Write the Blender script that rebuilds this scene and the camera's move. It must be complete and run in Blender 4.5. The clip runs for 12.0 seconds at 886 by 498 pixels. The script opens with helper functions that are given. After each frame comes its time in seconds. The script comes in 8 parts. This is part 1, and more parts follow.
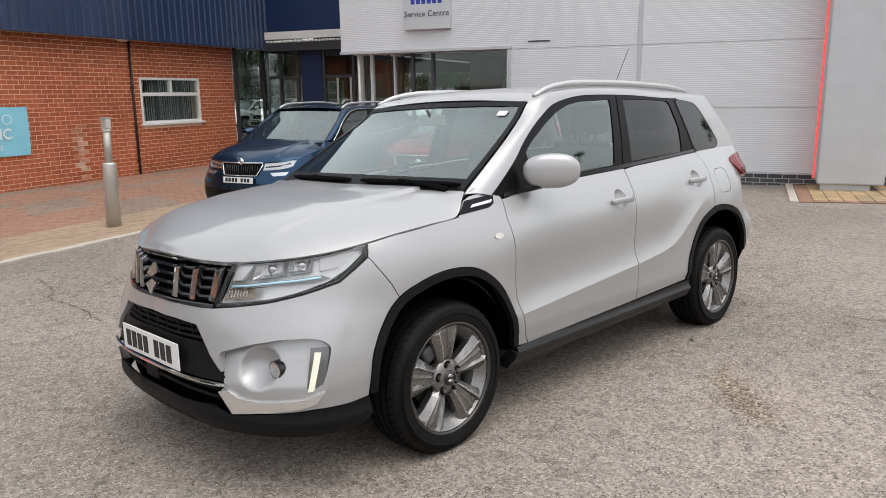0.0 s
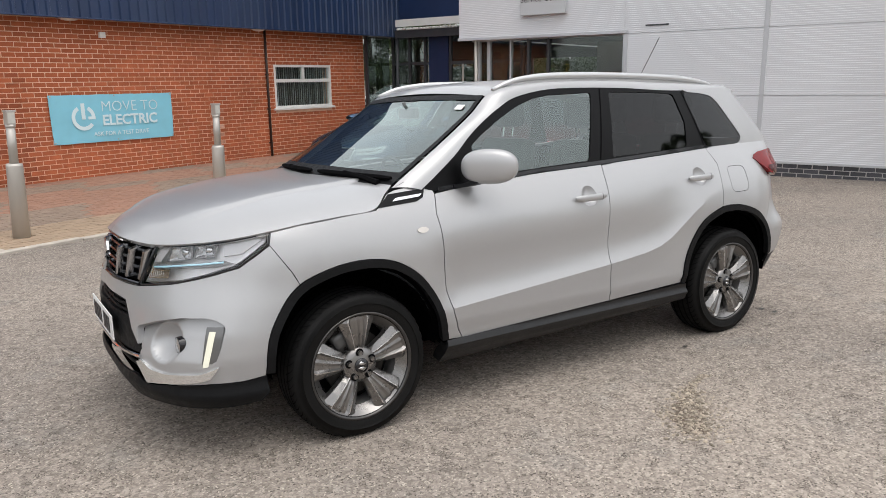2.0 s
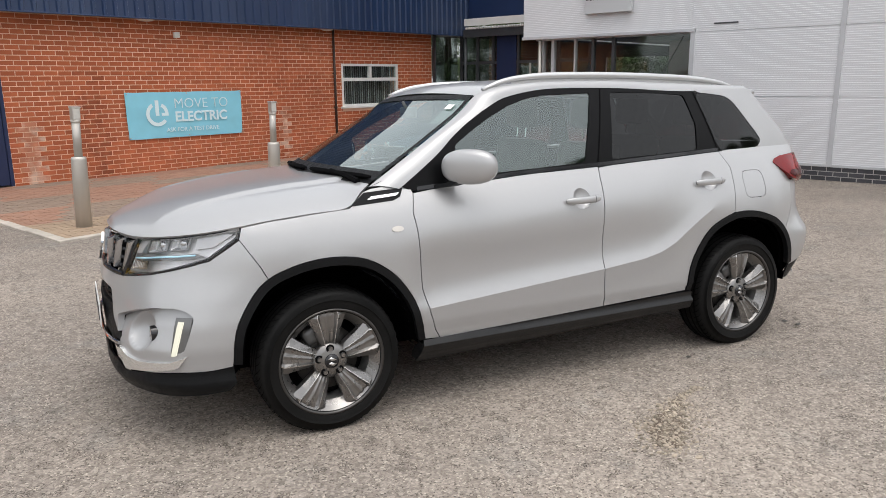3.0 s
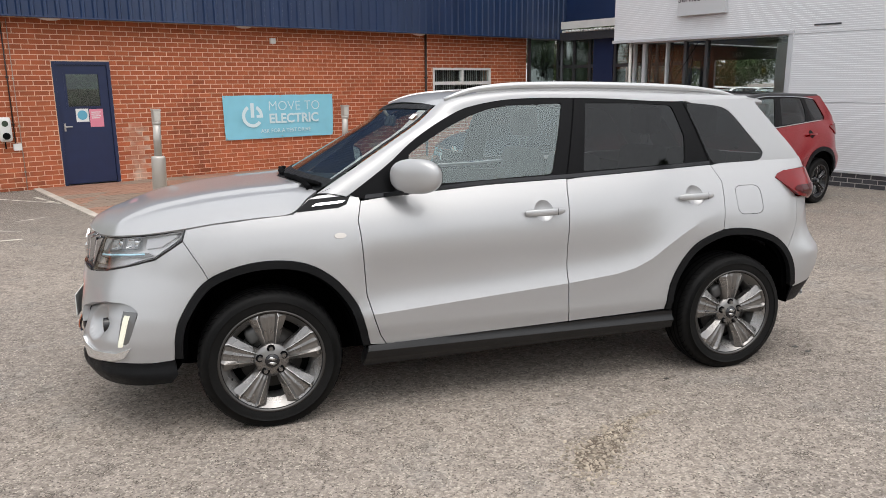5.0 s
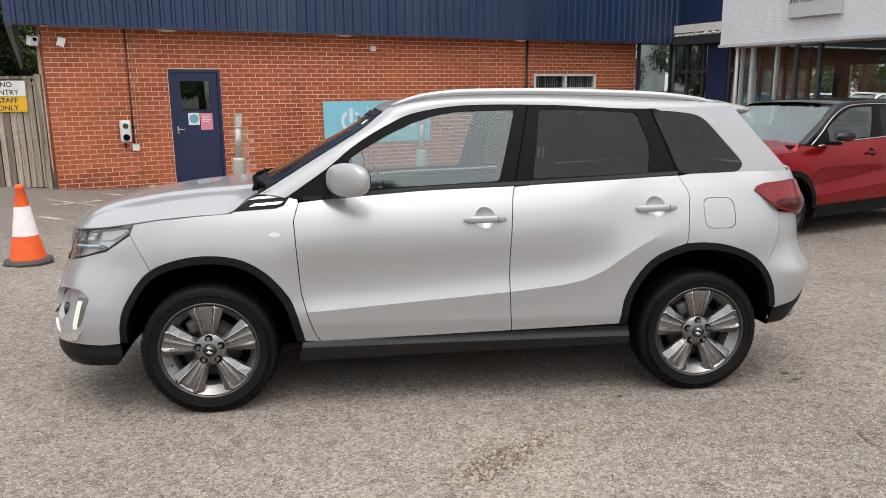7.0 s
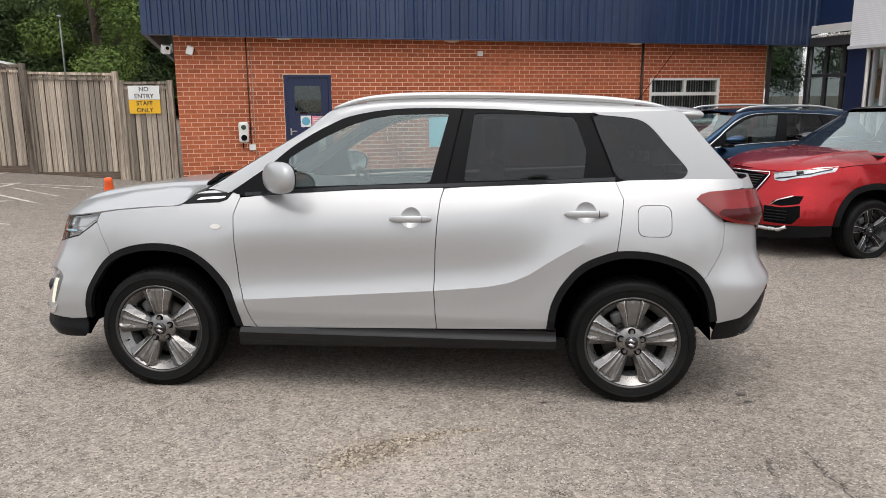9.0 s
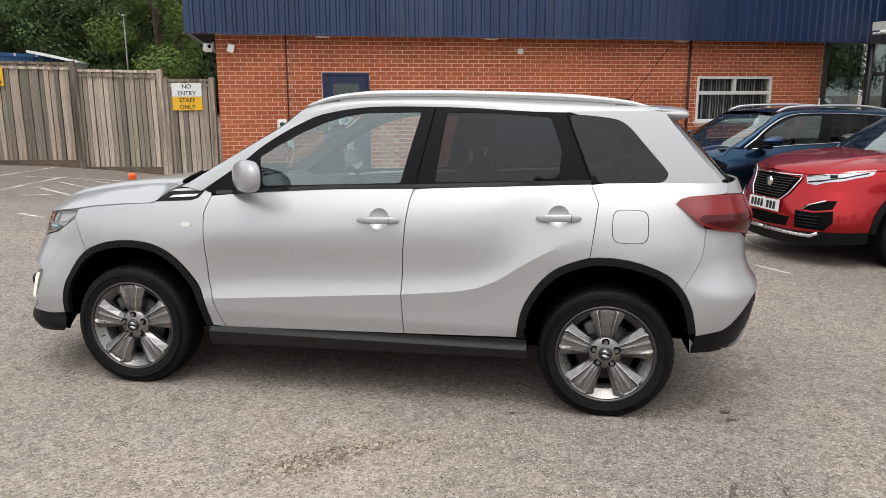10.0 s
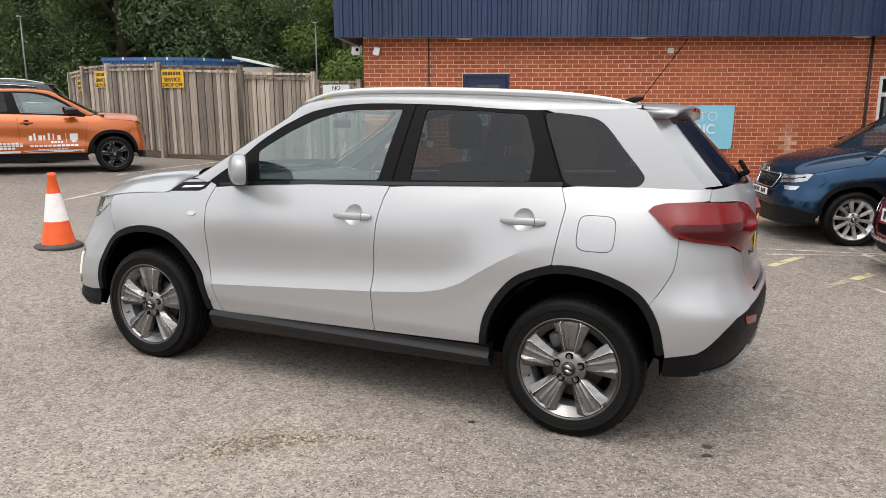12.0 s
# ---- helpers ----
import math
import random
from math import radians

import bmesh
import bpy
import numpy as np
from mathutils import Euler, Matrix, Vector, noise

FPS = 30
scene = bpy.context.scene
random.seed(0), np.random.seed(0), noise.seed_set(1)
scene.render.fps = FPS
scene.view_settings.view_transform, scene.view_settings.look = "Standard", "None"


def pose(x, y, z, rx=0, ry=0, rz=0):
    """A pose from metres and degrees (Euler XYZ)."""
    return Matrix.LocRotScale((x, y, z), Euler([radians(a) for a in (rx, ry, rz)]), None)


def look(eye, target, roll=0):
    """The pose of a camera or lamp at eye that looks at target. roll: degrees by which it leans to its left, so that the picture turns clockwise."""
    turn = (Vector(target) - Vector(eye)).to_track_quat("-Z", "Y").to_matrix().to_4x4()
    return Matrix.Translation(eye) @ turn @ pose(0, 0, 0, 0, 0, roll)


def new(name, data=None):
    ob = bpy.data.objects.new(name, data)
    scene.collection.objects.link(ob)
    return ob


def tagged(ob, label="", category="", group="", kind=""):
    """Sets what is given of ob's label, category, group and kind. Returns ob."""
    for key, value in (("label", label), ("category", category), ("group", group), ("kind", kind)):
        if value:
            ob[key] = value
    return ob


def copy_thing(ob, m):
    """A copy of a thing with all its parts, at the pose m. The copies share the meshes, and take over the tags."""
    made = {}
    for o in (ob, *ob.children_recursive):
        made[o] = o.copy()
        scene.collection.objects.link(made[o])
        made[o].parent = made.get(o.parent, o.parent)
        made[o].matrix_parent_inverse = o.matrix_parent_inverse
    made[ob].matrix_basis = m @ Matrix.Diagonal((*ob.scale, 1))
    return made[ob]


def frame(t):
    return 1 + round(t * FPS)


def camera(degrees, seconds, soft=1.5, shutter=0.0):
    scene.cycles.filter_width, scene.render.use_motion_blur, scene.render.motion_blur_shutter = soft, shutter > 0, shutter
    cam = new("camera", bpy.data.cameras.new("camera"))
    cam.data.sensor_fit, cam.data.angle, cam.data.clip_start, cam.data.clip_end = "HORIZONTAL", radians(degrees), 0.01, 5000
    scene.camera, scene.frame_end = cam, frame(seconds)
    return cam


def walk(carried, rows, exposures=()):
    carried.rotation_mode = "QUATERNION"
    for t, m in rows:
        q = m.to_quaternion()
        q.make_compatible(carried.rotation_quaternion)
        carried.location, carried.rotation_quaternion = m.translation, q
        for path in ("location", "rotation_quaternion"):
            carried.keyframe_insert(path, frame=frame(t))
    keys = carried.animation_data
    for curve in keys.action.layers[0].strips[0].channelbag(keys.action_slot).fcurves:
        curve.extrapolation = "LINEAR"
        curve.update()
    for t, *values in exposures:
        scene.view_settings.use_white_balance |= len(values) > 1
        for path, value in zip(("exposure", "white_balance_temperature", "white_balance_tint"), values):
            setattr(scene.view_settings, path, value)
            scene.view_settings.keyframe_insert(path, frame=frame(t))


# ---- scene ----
cam = camera(61.8, 12.0, soft=0.6)
PATH = [
    (0, (0.13, 0.047, 1.516), (1.93, 0.815, 1.104), -0.7),
    (0.5, (0.16, -0.24, 1.532), (1.916, 0.623, 1.114), -0.7),
    (1, (0.317, -0.441, 1.524), (2.008, 0.524, 1.069), -0.7),
    (1.5, (0.479, -0.6, 1.551), (2.128, 0.436, 1.093), -0.7),
    (2, (0.582, -0.87, 1.552), (2.171, 0.259, 1.105), -0.8),
    (2.5, (0.703, -1.097, 1.561), (2.213, 0.137, 1.117), -0.7),
    (3, (0.877, -1.235, 1.549), (2.333, 0.062, 1.102), -0.6),
    (3.2, (0.935, -1.308, 1.552), (2.37, 0.013, 1.11), -0.7),
    (4.8, (1.377, -1.769, 1.581), (2.622, -0.268, 1.136), -0.5),
    (5, (1.437, -1.801, 1.578), (2.667, -0.286, 1.14), -0.5),
    (5.5, (1.592, -1.992, 1.582), (2.76, -0.425, 1.155), -0.6),
    (6, (1.781, -2.152, 1.579), (2.844, -0.512, 1.152), -0.5),
    (6.5, (2.006, -2.211, 1.578), (3.0, -0.53, 1.148), -0.5),
    (7, (2.211, -2.376, 1.573), (3.145, -0.658, 1.153), -0.5),
    (7.2, (2.301, -2.474, 1.577), (3.202, -0.737, 1.163), -0.5),
    (8.8, (3.126, -2.897, 1.554), (3.724, -1.03, 1.16), -0.7),
    (9, (3.212, -2.924, 1.56), (3.774, -1.048, 1.155), -0.4),
    (9.5, (3.476, -2.924, 1.546), (3.96, -1.028, 1.133), -0.2),
    (10, (3.67, -2.924, 1.558), (4.085, -1.011, 1.149), -0.2),
    (10.5, (3.949, -3.03, 1.541), (4.227, -1.09, 1.139), -0.2),
    (11, (4.186, -3.027, 1.518), (4.351, -1.076, 1.114), -0.1),
    (11.5, (4.401, -2.947, 1.531), (4.472, -0.99, 1.125), -0.0),
    (12, (4.71, -2.949, 1.527), (4.641, -0.991, 1.126), -0.1),
]
walk(cam, [(t, look(eye, target, roll)) for t, eye, target, roll in PATH], ((0.0, 1.13), (2.5, 1.14), (5.5, 1.19), (9.0, 1.18), (12.0, 1.26)))

# ---- light ----
world = bpy.data.worlds.new("world")
scene.world = world
world.use_nodes = True
wn = world.node_tree
sky = wn.nodes.new("ShaderNodeTexSky")
sky.sky_type = "NISHITA"
sky.sun_disc = False
sky.sun_elevation, sky.sun_rotation = radians(74), radians(200)
sky.air_density, sky.dust_density, sky.ozone_density = 1.4, 4.0, 1.0
soft_sky = wn.nodes.new("ShaderNodeHueSaturation")
soft_sky.inputs["Saturation"].default_value = 0.25
wn.links.new(sky.outputs[0], soft_sky.inputs["Color"])
cloud = wn.nodes.new("ShaderNodeMix")
cloud.data_type = "RGBA"
cloud.inputs["Factor"].default_value = 0.45
cloud.inputs["B"].default_value = (4.5, 4.55, 4.7, 1)
wn.links.new(soft_sky.outputs[0], cloud.inputs["A"])
wn.links.new(cloud.outputs["Result"], wn.nodes["Background"].inputs[0])
wn.nodes["Background"].inputs[1].default_value = 0.13
sun_data = bpy.data.lights.new("sun", "SUN")
sun_data.energy, sun_data.angle, sun_data.color = 0.3, radians(60), (1.0, 0.95, 0.88)
sun = new("sun", sun_data)
sun.matrix_world = look((0, 0, 30), (2, 5.5, 10))


# ---- materials ----
def mat(name, colour, rough=0.5, metal=0.0, vary=0.0, scale=8.0, bump=0.0, bump_scale=60.0, coat=0.0,
        per_object=0.0, spec=0.5, second=None, second_scale=2.0, second_edge=(0.45, 0.65), stretch=(1, 1, 1), island=False):
    """A painted, mineral or metal surface: base colour, variation at two scales, fine relief."""
    m = bpy.data.materials.new(name)
    m.use_nodes = True
    t, b = m.node_tree, m.node_tree.nodes["Principled BSDF"]
    link = t.links.new
    b.inputs["Roughness"].default_value, b.inputs["Metallic"].default_value = rough, metal
    b.inputs["Coat Weight"].default_value = coat
    b.inputs["Coat Roughness"].default_value = 0.03
    b.inputs["Specular IOR Level"].default_value = spec
    co = t.nodes.new("ShaderNodeTexCoord")
    mp = t.nodes.new("ShaderNodeMapping")
    mp.inputs["Scale"].default_value = stretch
    link(co.outputs["Object"], mp.inputs["Vector"])
    rgb = t.nodes.new("ShaderNodeRGB")
    rgb.outputs[0].default_value = (*colour, 1)
    out = rgb.outputs[0]

    def tex(sc, detail=4.0):
        n = t.nodes.new("ShaderNodeTexNoise")
        n.inputs["Scale"].default_value, n.inputs["Detail"].default_value = sc, detail
        link(mp.outputs[0], n.inputs["Vector"])
        return n.outputs["Fac"]

    def ramp(src, lo, hi, v0, v1):
        n = t.nodes.new("ShaderNodeMapRange")
        link(src, n.inputs["Value"])
        for k, v in zip(("From Min", "From Max", "To Min", "To Max"), (lo, hi, v0, v1)):
            n.inputs[k].default_value = v
        return n.outputs[0]

    def mixed(a, fac, colour2=None, mode="MIX"):
        n = t.nodes.new("ShaderNodeMix")
        n.data_type, n.blend_type = "RGBA", mode
        if isinstance(fac, float):
            n.inputs["Factor"].default_value = fac
        else:
            link(fac, n.inputs["Factor"])
        link(a, n.inputs["A"])
        if isinstance(colour2, tuple):
            n.inputs["B"].default_value = (*colour2, 1)
        else:
            link(colour2, n.inputs["B"])
        return n.outputs["Result"]

    def valued(a, val):
        n = t.nodes.new("ShaderNodeHueSaturation")
        link(val, n.inputs["Value"])
        link(a, n.inputs["Color"])
        return n.outputs[0]

    if second:
        out = mixed(out, ramp(tex(second_scale, 6.0), *second_edge, 0.0, 1.0), second)
    if vary:
        out = valued(out, ramp(tex(scale, 8.0), 0.25, 0.75, 1 - vary, 1 + vary))
        out = valued(out, ramp(tex(scale * 0.13, 3.0), 0.3, 0.7, 1 - vary * 0.6, 1 + vary * 0.6))
    if per_object:
        src = t.nodes.new("ShaderNodeNewGeometry").outputs["Random Per Island"] if island else t.nodes.new("ShaderNodeObjectInfo").outputs["Random"]
        out = valued(out, ramp(src, 0.0, 1.0, 1 - per_object, 1 + per_object))
    link(out, b.inputs["Base Color"])
    if bump:
        n = t.nodes.new("ShaderNodeBump")
        n.inputs["Strength"].default_value, n.inputs["Distance"].default_value = bump, 0.01
        link(tex(bump_scale, 6.0), n.inputs["Height"])
        link(n.outputs[0], b.inputs["Normal"])
    if rough > 0.15 and vary:
        link(ramp(tex(scale * 0.7), 0.3, 0.7, rough * 0.85, min(1.0, rough * 1.15)), b.inputs["Roughness"])
    return m


def glass(name, tint, face_on=0.06, through_part=0.9, shine=(0.80, 0.88, 0.86)):
    """A thin pane: mostly see-through, with a mirror's gloss that grows towards grazing."""
    m = bpy.data.materials.new(name)
    m.use_nodes = True
    t = m.node_tree
    t.nodes.clear()
    o = t.nodes.new("ShaderNodeOutputMaterial")
    clear = t.nodes.new("ShaderNodeBsdfTransparent")
    clear.inputs[0].default_value = (*[c * through_part for c in tint], 1)
    gloss = t.nodes.new("ShaderNodeBsdfGlossy")
    gloss.inputs["Roughness"].default_value = 0.0
    gloss.inputs["Color"].default_value = (*shine, 1)
    face = t.nodes.new("ShaderNodeLayerWeight")
    face.inputs["Blend"].default_value = 0.5
    power = t.nodes.new("ShaderNodeMath")
    power.operation = "POWER"
    power.inputs[1].default_value = 4.0
    amount = t.nodes.new("ShaderNodeMapRange")
    amount.inputs["To Min"].default_value = face_on
    mix = t.nodes.new("ShaderNodeMixShader")
    t.links.new(face.outputs["Facing"], power.inputs[0])
    t.links.new(power.outputs[0], amount.inputs["Value"])
    t.links.new(amount.outputs[0], mix.inputs[0])
    t.links.new(clear.outputs[0], mix.inputs[1])
    t.links.new(gloss.outputs[0], mix.inputs[2])
    t.links.new(mix.outputs[0], o.inputs[0])
    return m


def glow(name, colour, strength, base=1.0):
    m = bpy.data.materials.new(name)
    m.use_nodes = True
    b = m.node_tree.nodes["Principled BSDF"]
    b.inputs["Base Color"].default_value = (*[c * base for c in colour], 1)
    b.inputs["Emission Color"].default_value = (*colour, 1)
    b.inputs["Emission Strength"].default_value = strength
    return m


def tarmac():
    """Old tarmac: flat stones in a worn binder, dark open joints in places, pale chips, brown and grey areas."""
    m = bpy.data.materials.new("asphalt")
    m.use_nodes = True
    t, b = m.node_tree, m.node_tree.nodes["Principled BSDF"]
    link = t.links.new
    b.inputs["Roughness"].default_value, b.inputs["Specular IOR Level"].default_value = 0.9, 0.2
    co = t.nodes.new("ShaderNodeTexCoord").outputs["Object"]

    def tex(scale, detail=4.0, rough=0.5, src=co):
        n = t.nodes.new("ShaderNodeTexNoise")
        n.inputs["Scale"].default_value, n.inputs["Detail"].default_value, n.inputs["Roughness"].default_value = scale, detail, rough
        link(src, n.inputs["Vector"])
        return n

    def ramp(src, lo, hi, v0, v1):
        n = t.nodes.new("ShaderNodeMapRange")
        n.interpolation_type = "SMOOTHSTEP"
        link(src, n.inputs["Value"])
        for k, v in zip(("From Min", "From Max", "To Min", "To Max"), (lo, hi, v0, v1)):
            n.inputs[k].default_value = v
        return n.outputs[0]

    def mul(a, c):
        n = t.nodes.new("ShaderNodeMath")
        n.operation = "MULTIPLY"
        link(a, n.inputs[0])
        link(c, n.inputs[1])
        return n.outputs[0]

    def mixed(a, fac, c):
        n = t.nodes.new("ShaderNodeMix")
        n.data_type = "RGBA"
        link(fac, n.inputs["Factor"])
        for key, v in (("A", a), ("B", c)):
            if isinstance(v, tuple):
                n.inputs[key].default_value = (*v, 1)
            else:
                link(v, n.inputs[key])
        return n.outputs["Result"]

    def shade(a, val):
        n = t.nodes.new("ShaderNodeHueSaturation")
        link(val, n.inputs["Value"])
        link(a, n.inputs["Color"])
        return n.outputs[0]

    def cells(scale, feature, src):
        n = t.nodes.new("ShaderNodeTexVoronoi")
        n.voronoi_dimensions, n.feature = "2D", feature
        n.inputs["Scale"].default_value = scale
        link(src, n.inputs["Vector"])
        return n

    bent = t.nodes.new("ShaderNodeVectorMath")
    bent.operation = "MULTIPLY_ADD"
    link(tex(45, 2.0).outputs["Color"], bent.inputs[0])
    bent.inputs[1].default_value = (0.014, 0.014, 0.0)
    link(co, bent.inputs[2])
    bent = bent.outputs[0]
    area = ramp(tex(0.45, 5.0, 0.6).outputs["Fac"], 0.38, 0.64, 0.0, 1.0)
    colour = mixed((0.243, 0.211, 0.183), area, (0.290, 0.250, 0.214))
    colour = mixed(colour, ramp(tex(1.7, 6.0, 0.65).outputs["Fac"], 0.52, 0.70, 0.0, 0.55), (0.225, 0.212, 0.195))
    # paler at low x and y, darker towards high x and y
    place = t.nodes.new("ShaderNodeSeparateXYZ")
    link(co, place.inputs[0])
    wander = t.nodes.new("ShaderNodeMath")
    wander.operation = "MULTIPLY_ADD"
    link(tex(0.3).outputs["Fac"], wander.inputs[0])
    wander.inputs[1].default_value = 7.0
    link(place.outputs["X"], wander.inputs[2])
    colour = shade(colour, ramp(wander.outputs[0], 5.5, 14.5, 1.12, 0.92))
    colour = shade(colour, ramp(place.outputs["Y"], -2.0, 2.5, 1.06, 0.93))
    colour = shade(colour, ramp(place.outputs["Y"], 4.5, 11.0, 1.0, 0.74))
    # stones of two sizes
    stone, small = cells(62, "F1", bent), cells(150, "F1", bent)
    sep, sep2 = t.nodes.new("ShaderNodeSeparateColor"), t.nodes.new("ShaderNodeSeparateColor")
    link(stone.outputs["Color"], sep.inputs[0])
    link(small.outputs["Color"], sep2.inputs[0])
    colour = shade(colour, ramp(sep.outputs[0], 0.0, 1.0, 0.80, 1.20))
    colour = shade(colour, ramp(sep2.outputs[0], 0.0, 1.0, 0.82, 1.18))
    colour = mixed(colour, ramp(sep2.outputs[1], 0.955, 0.965, 0.0, 0.75), (0.58, 0.51, 0.43))
    colour = mixed(colour, ramp(sep2.outputs[2], 0.945, 0.955, 0.0, 0.8), (0.075, 0.063, 0.052))
    # open joints, only in places
    gap = ramp(cells(62, "DISTANCE_TO_EDGE", bent).outputs["Distance"], 0.03, 0.13, 1.0, 0.0)
    where = ramp(tex(14, 5.0, 0.65).outputs["Fac"], 0.50, 0.66, 0.0, 0.85)
    joint = mul(gap, where)
    colour = mixed(colour, joint, (0.055, 0.045, 0.037))
    link(colour, b.inputs["Base Color"])
    low = t.nodes.new("ShaderNodeMath")
    low.operation = "SUBTRACT"
    link(tex(110, 6.0, 0.6).outputs["Fac"], low.inputs[0])
    link(joint, low.inputs[1])
    bump = t.nodes.new("ShaderNodeBump")
    bump.inputs["Strength"].default_value, bump.inputs["Distance"].default_value = 0.8, 0.008
    link(low.outputs[0], bump.inputs["Height"])
    link(bump.outputs[0], b.inputs["Normal"])
    return m


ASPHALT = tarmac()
BRICK = mat("brick", (0.425, 0.120, 0.054), 0.85, vary=0.16, scale=6, bump=0.4, bump_scale=90, per_object=0.14, spec=0.2,
            second=(0.37, 0.101, 0.046), second_scale=0.5)
BRICK_JOINED = mat("brick_far", (0.425, 0.120, 0.054), 0.85, vary=0.16, scale=6, bump=0.4, bump_scale=90, per_object=0.14, spec=0.2,
                   second=(0.37, 0.101, 0.046), second_scale=0.5, island=True)
BRICK_PALE = mat("whitened_brick", (0.47, 0.19, 0.115), 0.9, vary=0.2, scale=7, per_object=0.12, spec=0.15, second=(0.60, 0.42, 0.33), second_scale=5, island=True)
BRICK_SOOTY = mat("sooty_brick", (0.29, 0.082, 0.040), 0.9, vary=0.2, scale=6, per_object=0.15, spec=0.15, second=(0.37, 0.104, 0.047), second_scale=3, island=True)
MORTAR = mat("mortar", (0.76, 0.53, 0.39), 0.95, vary=0.15, scale=5, bump=0.5, bump_scale=140)
BLUE_CLAD = mat("blue_cladding", (0.012, 0.030, 0.086), 0.34, vary=0.2, scale=1.5, spec=0.55, second=(0.028, 0.048, 0.105), second_scale=0.9, stretch=(1, 1, 0.15))
BLUE_WALL = mat("blue_panel", (0.01, 0.026, 0.085), 0.5, vary=0.15, scale=1.2)
GREY_CLAD = mat("grey_cladding", (0.66, 0.67, 0.69), 0.38, metal=0.0, vary=0.04, scale=1.0, spec=0.5)
GREY_TRIM = mat("grey_trim", (0.50, 0.51, 0.53), 0.4, metal=0.1, vary=0.05, scale=3)
WHITE_PAINT = mat("white_paint", (0.72, 0.72, 0.70), 0.5, vary=0.06, scale=4)
DARK_FRAME = mat("dark_frame", (0.045, 0.047, 0.052), 0.45, vary=0.1, scale=5)
# near black, for rubber and for the shade in wells, gaps and grooves
BLACK = mat("black_rubber_and_shade", (0.005, 0.005, 0.0055), 0.9, vary=0.15, scale=12, spec=0.03)
STEEL = mat("brushed_steel", (0.50, 0.47, 0.43), 0.45, metal=0.5, vary=0.12, scale=6, stretch=(1, 1, 0.2))
FENCE = mat("weathered_wood", (0.40, 0.335, 0.27), 0.9, vary=0.45, scale=9, bump=0.7, bump_scale=22, per_object=0.55, stretch=(9, 9, 0.45),
            second=(0.15, 0.115, 0.085), second_scale=1.3, second_edge=(0.44, 0.66))
FENCE_DARK = mat("dark_wood", (0.135, 0.10, 0.075), 0.95, vary=0.35, scale=6, bump=0.5, bump_scale=30, stretch=(0.6, 6, 6))
KERB = mat("kerb_concrete", (0.42, 0.38, 0.33), 0.9, vary=0.15, scale=8, bump=0.4, bump_scale=80)
PAVER_RED = mat("red_paver", (0.255, 0.14, 0.095), 0.9, vary=0.15, scale=6, bump=0.4, bump_scale=90, per_object=0.16)
PAVER_BUFF = mat("buff_paver", (0.30, 0.22, 0.15), 0.9, vary=0.15, scale=6, bump=0.4, bump_scale=90, per_object=0.13)
PAVER_GREY = mat("grey_paver", (0.22, 0.165, 0.125), 0.9, vary=0.15, scale=6, bump=0.4, bump_scale=90, per_object=0.13)
GROUT = mat("sand_joint", (0.17, 0.135, 0.10), 0.95, vary=0.2, scale=9)
LINE_WHITE = mat("worn_white_line", (0.52, 0.48, 0.41), 0.85, vary=0.25, scale=14, second=(0.255, 0.225, 0.195), second_scale=5, second_edge=(0.44, 0.56))
LINE_YELLOW = mat("worn_yellow_line", (0.50, 0.43, 0.23), 0.85, vary=0.2, scale=14, second=(0.21, 0.197, 0.17), second_scale=5, second_edge=(0.47, 0.6))
PLINTH = mat("blue_brick", (0.062, 0.062, 0.07), 0.7, vary=0.2, scale=6, per_object=0.3, island=True)
SIGN_WHITE = mat("sign_white", (0.76, 0.76, 0.74), 0.45, vary=0.03, scale=6)
SIGN_YELLOW = mat("sign_yellow", (0.78, 0.44, 0.015), 0.5, vary=0.05, scale=6)
BANNER = mat("banner_vinyl", (0.245, 0.60, 0.74), 0.5, vary=0.05, scale=4)
LETTER_BLACK = mat("letter_black", (0.015, 0.015, 0.017), 0.5)
CONE_ORANGE = mat("cone_orange", (0.85, 0.115, 0.02), 0.5, vary=0.08, scale=9)
CONE_WHITE = mat("cone_sleeve", (0.70, 0.64, 0.62), 0.35, vary=0.08, scale=12)
DOOR_BLUE = mat("door_blue", (0.012, 0.022, 0.07), 0.4, vary=0.1, scale=5)
PANE_DARK = glass("dark_pane", (0.45, 0.5, 0.5), 0.12)
PANE_ENTRY = glass("entrance_pane", (0.50, 0.54, 0.53), 0.10, 1.0)
PANE_SHOP = glass("shop_pane", (0.92, 0.95, 0.94), 0.05, 1.0)
# rooms behind glass: their dimness is put into this dark colour
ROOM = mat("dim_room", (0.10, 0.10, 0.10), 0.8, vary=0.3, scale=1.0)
BARK = mat("bark", (0.07, 0.05, 0.035), 0.95, vary=0.3, scale=6, bump=0.8, bump_scale=20)


# ---- mesh helpers ----
def part(name, bm, material, parent=None, label="", smooth=False):
    me = bpy.data.meshes.new(name)
    bm.to_mesh(me)
    bm.free()
    me.materials.append(material)
    if smooth:
        for p in me.polygons:
            p.use_smooth = True
    ob = new(name, me)
    if parent:
        ob.parent = parent
    if label:
        ob["label"] = label
    return ob


def thing(name, m, label, category, group="", kind=""):
    ob = new(name)
    ob.matrix_world = m
    return tagged(ob, label, category, group, kind)


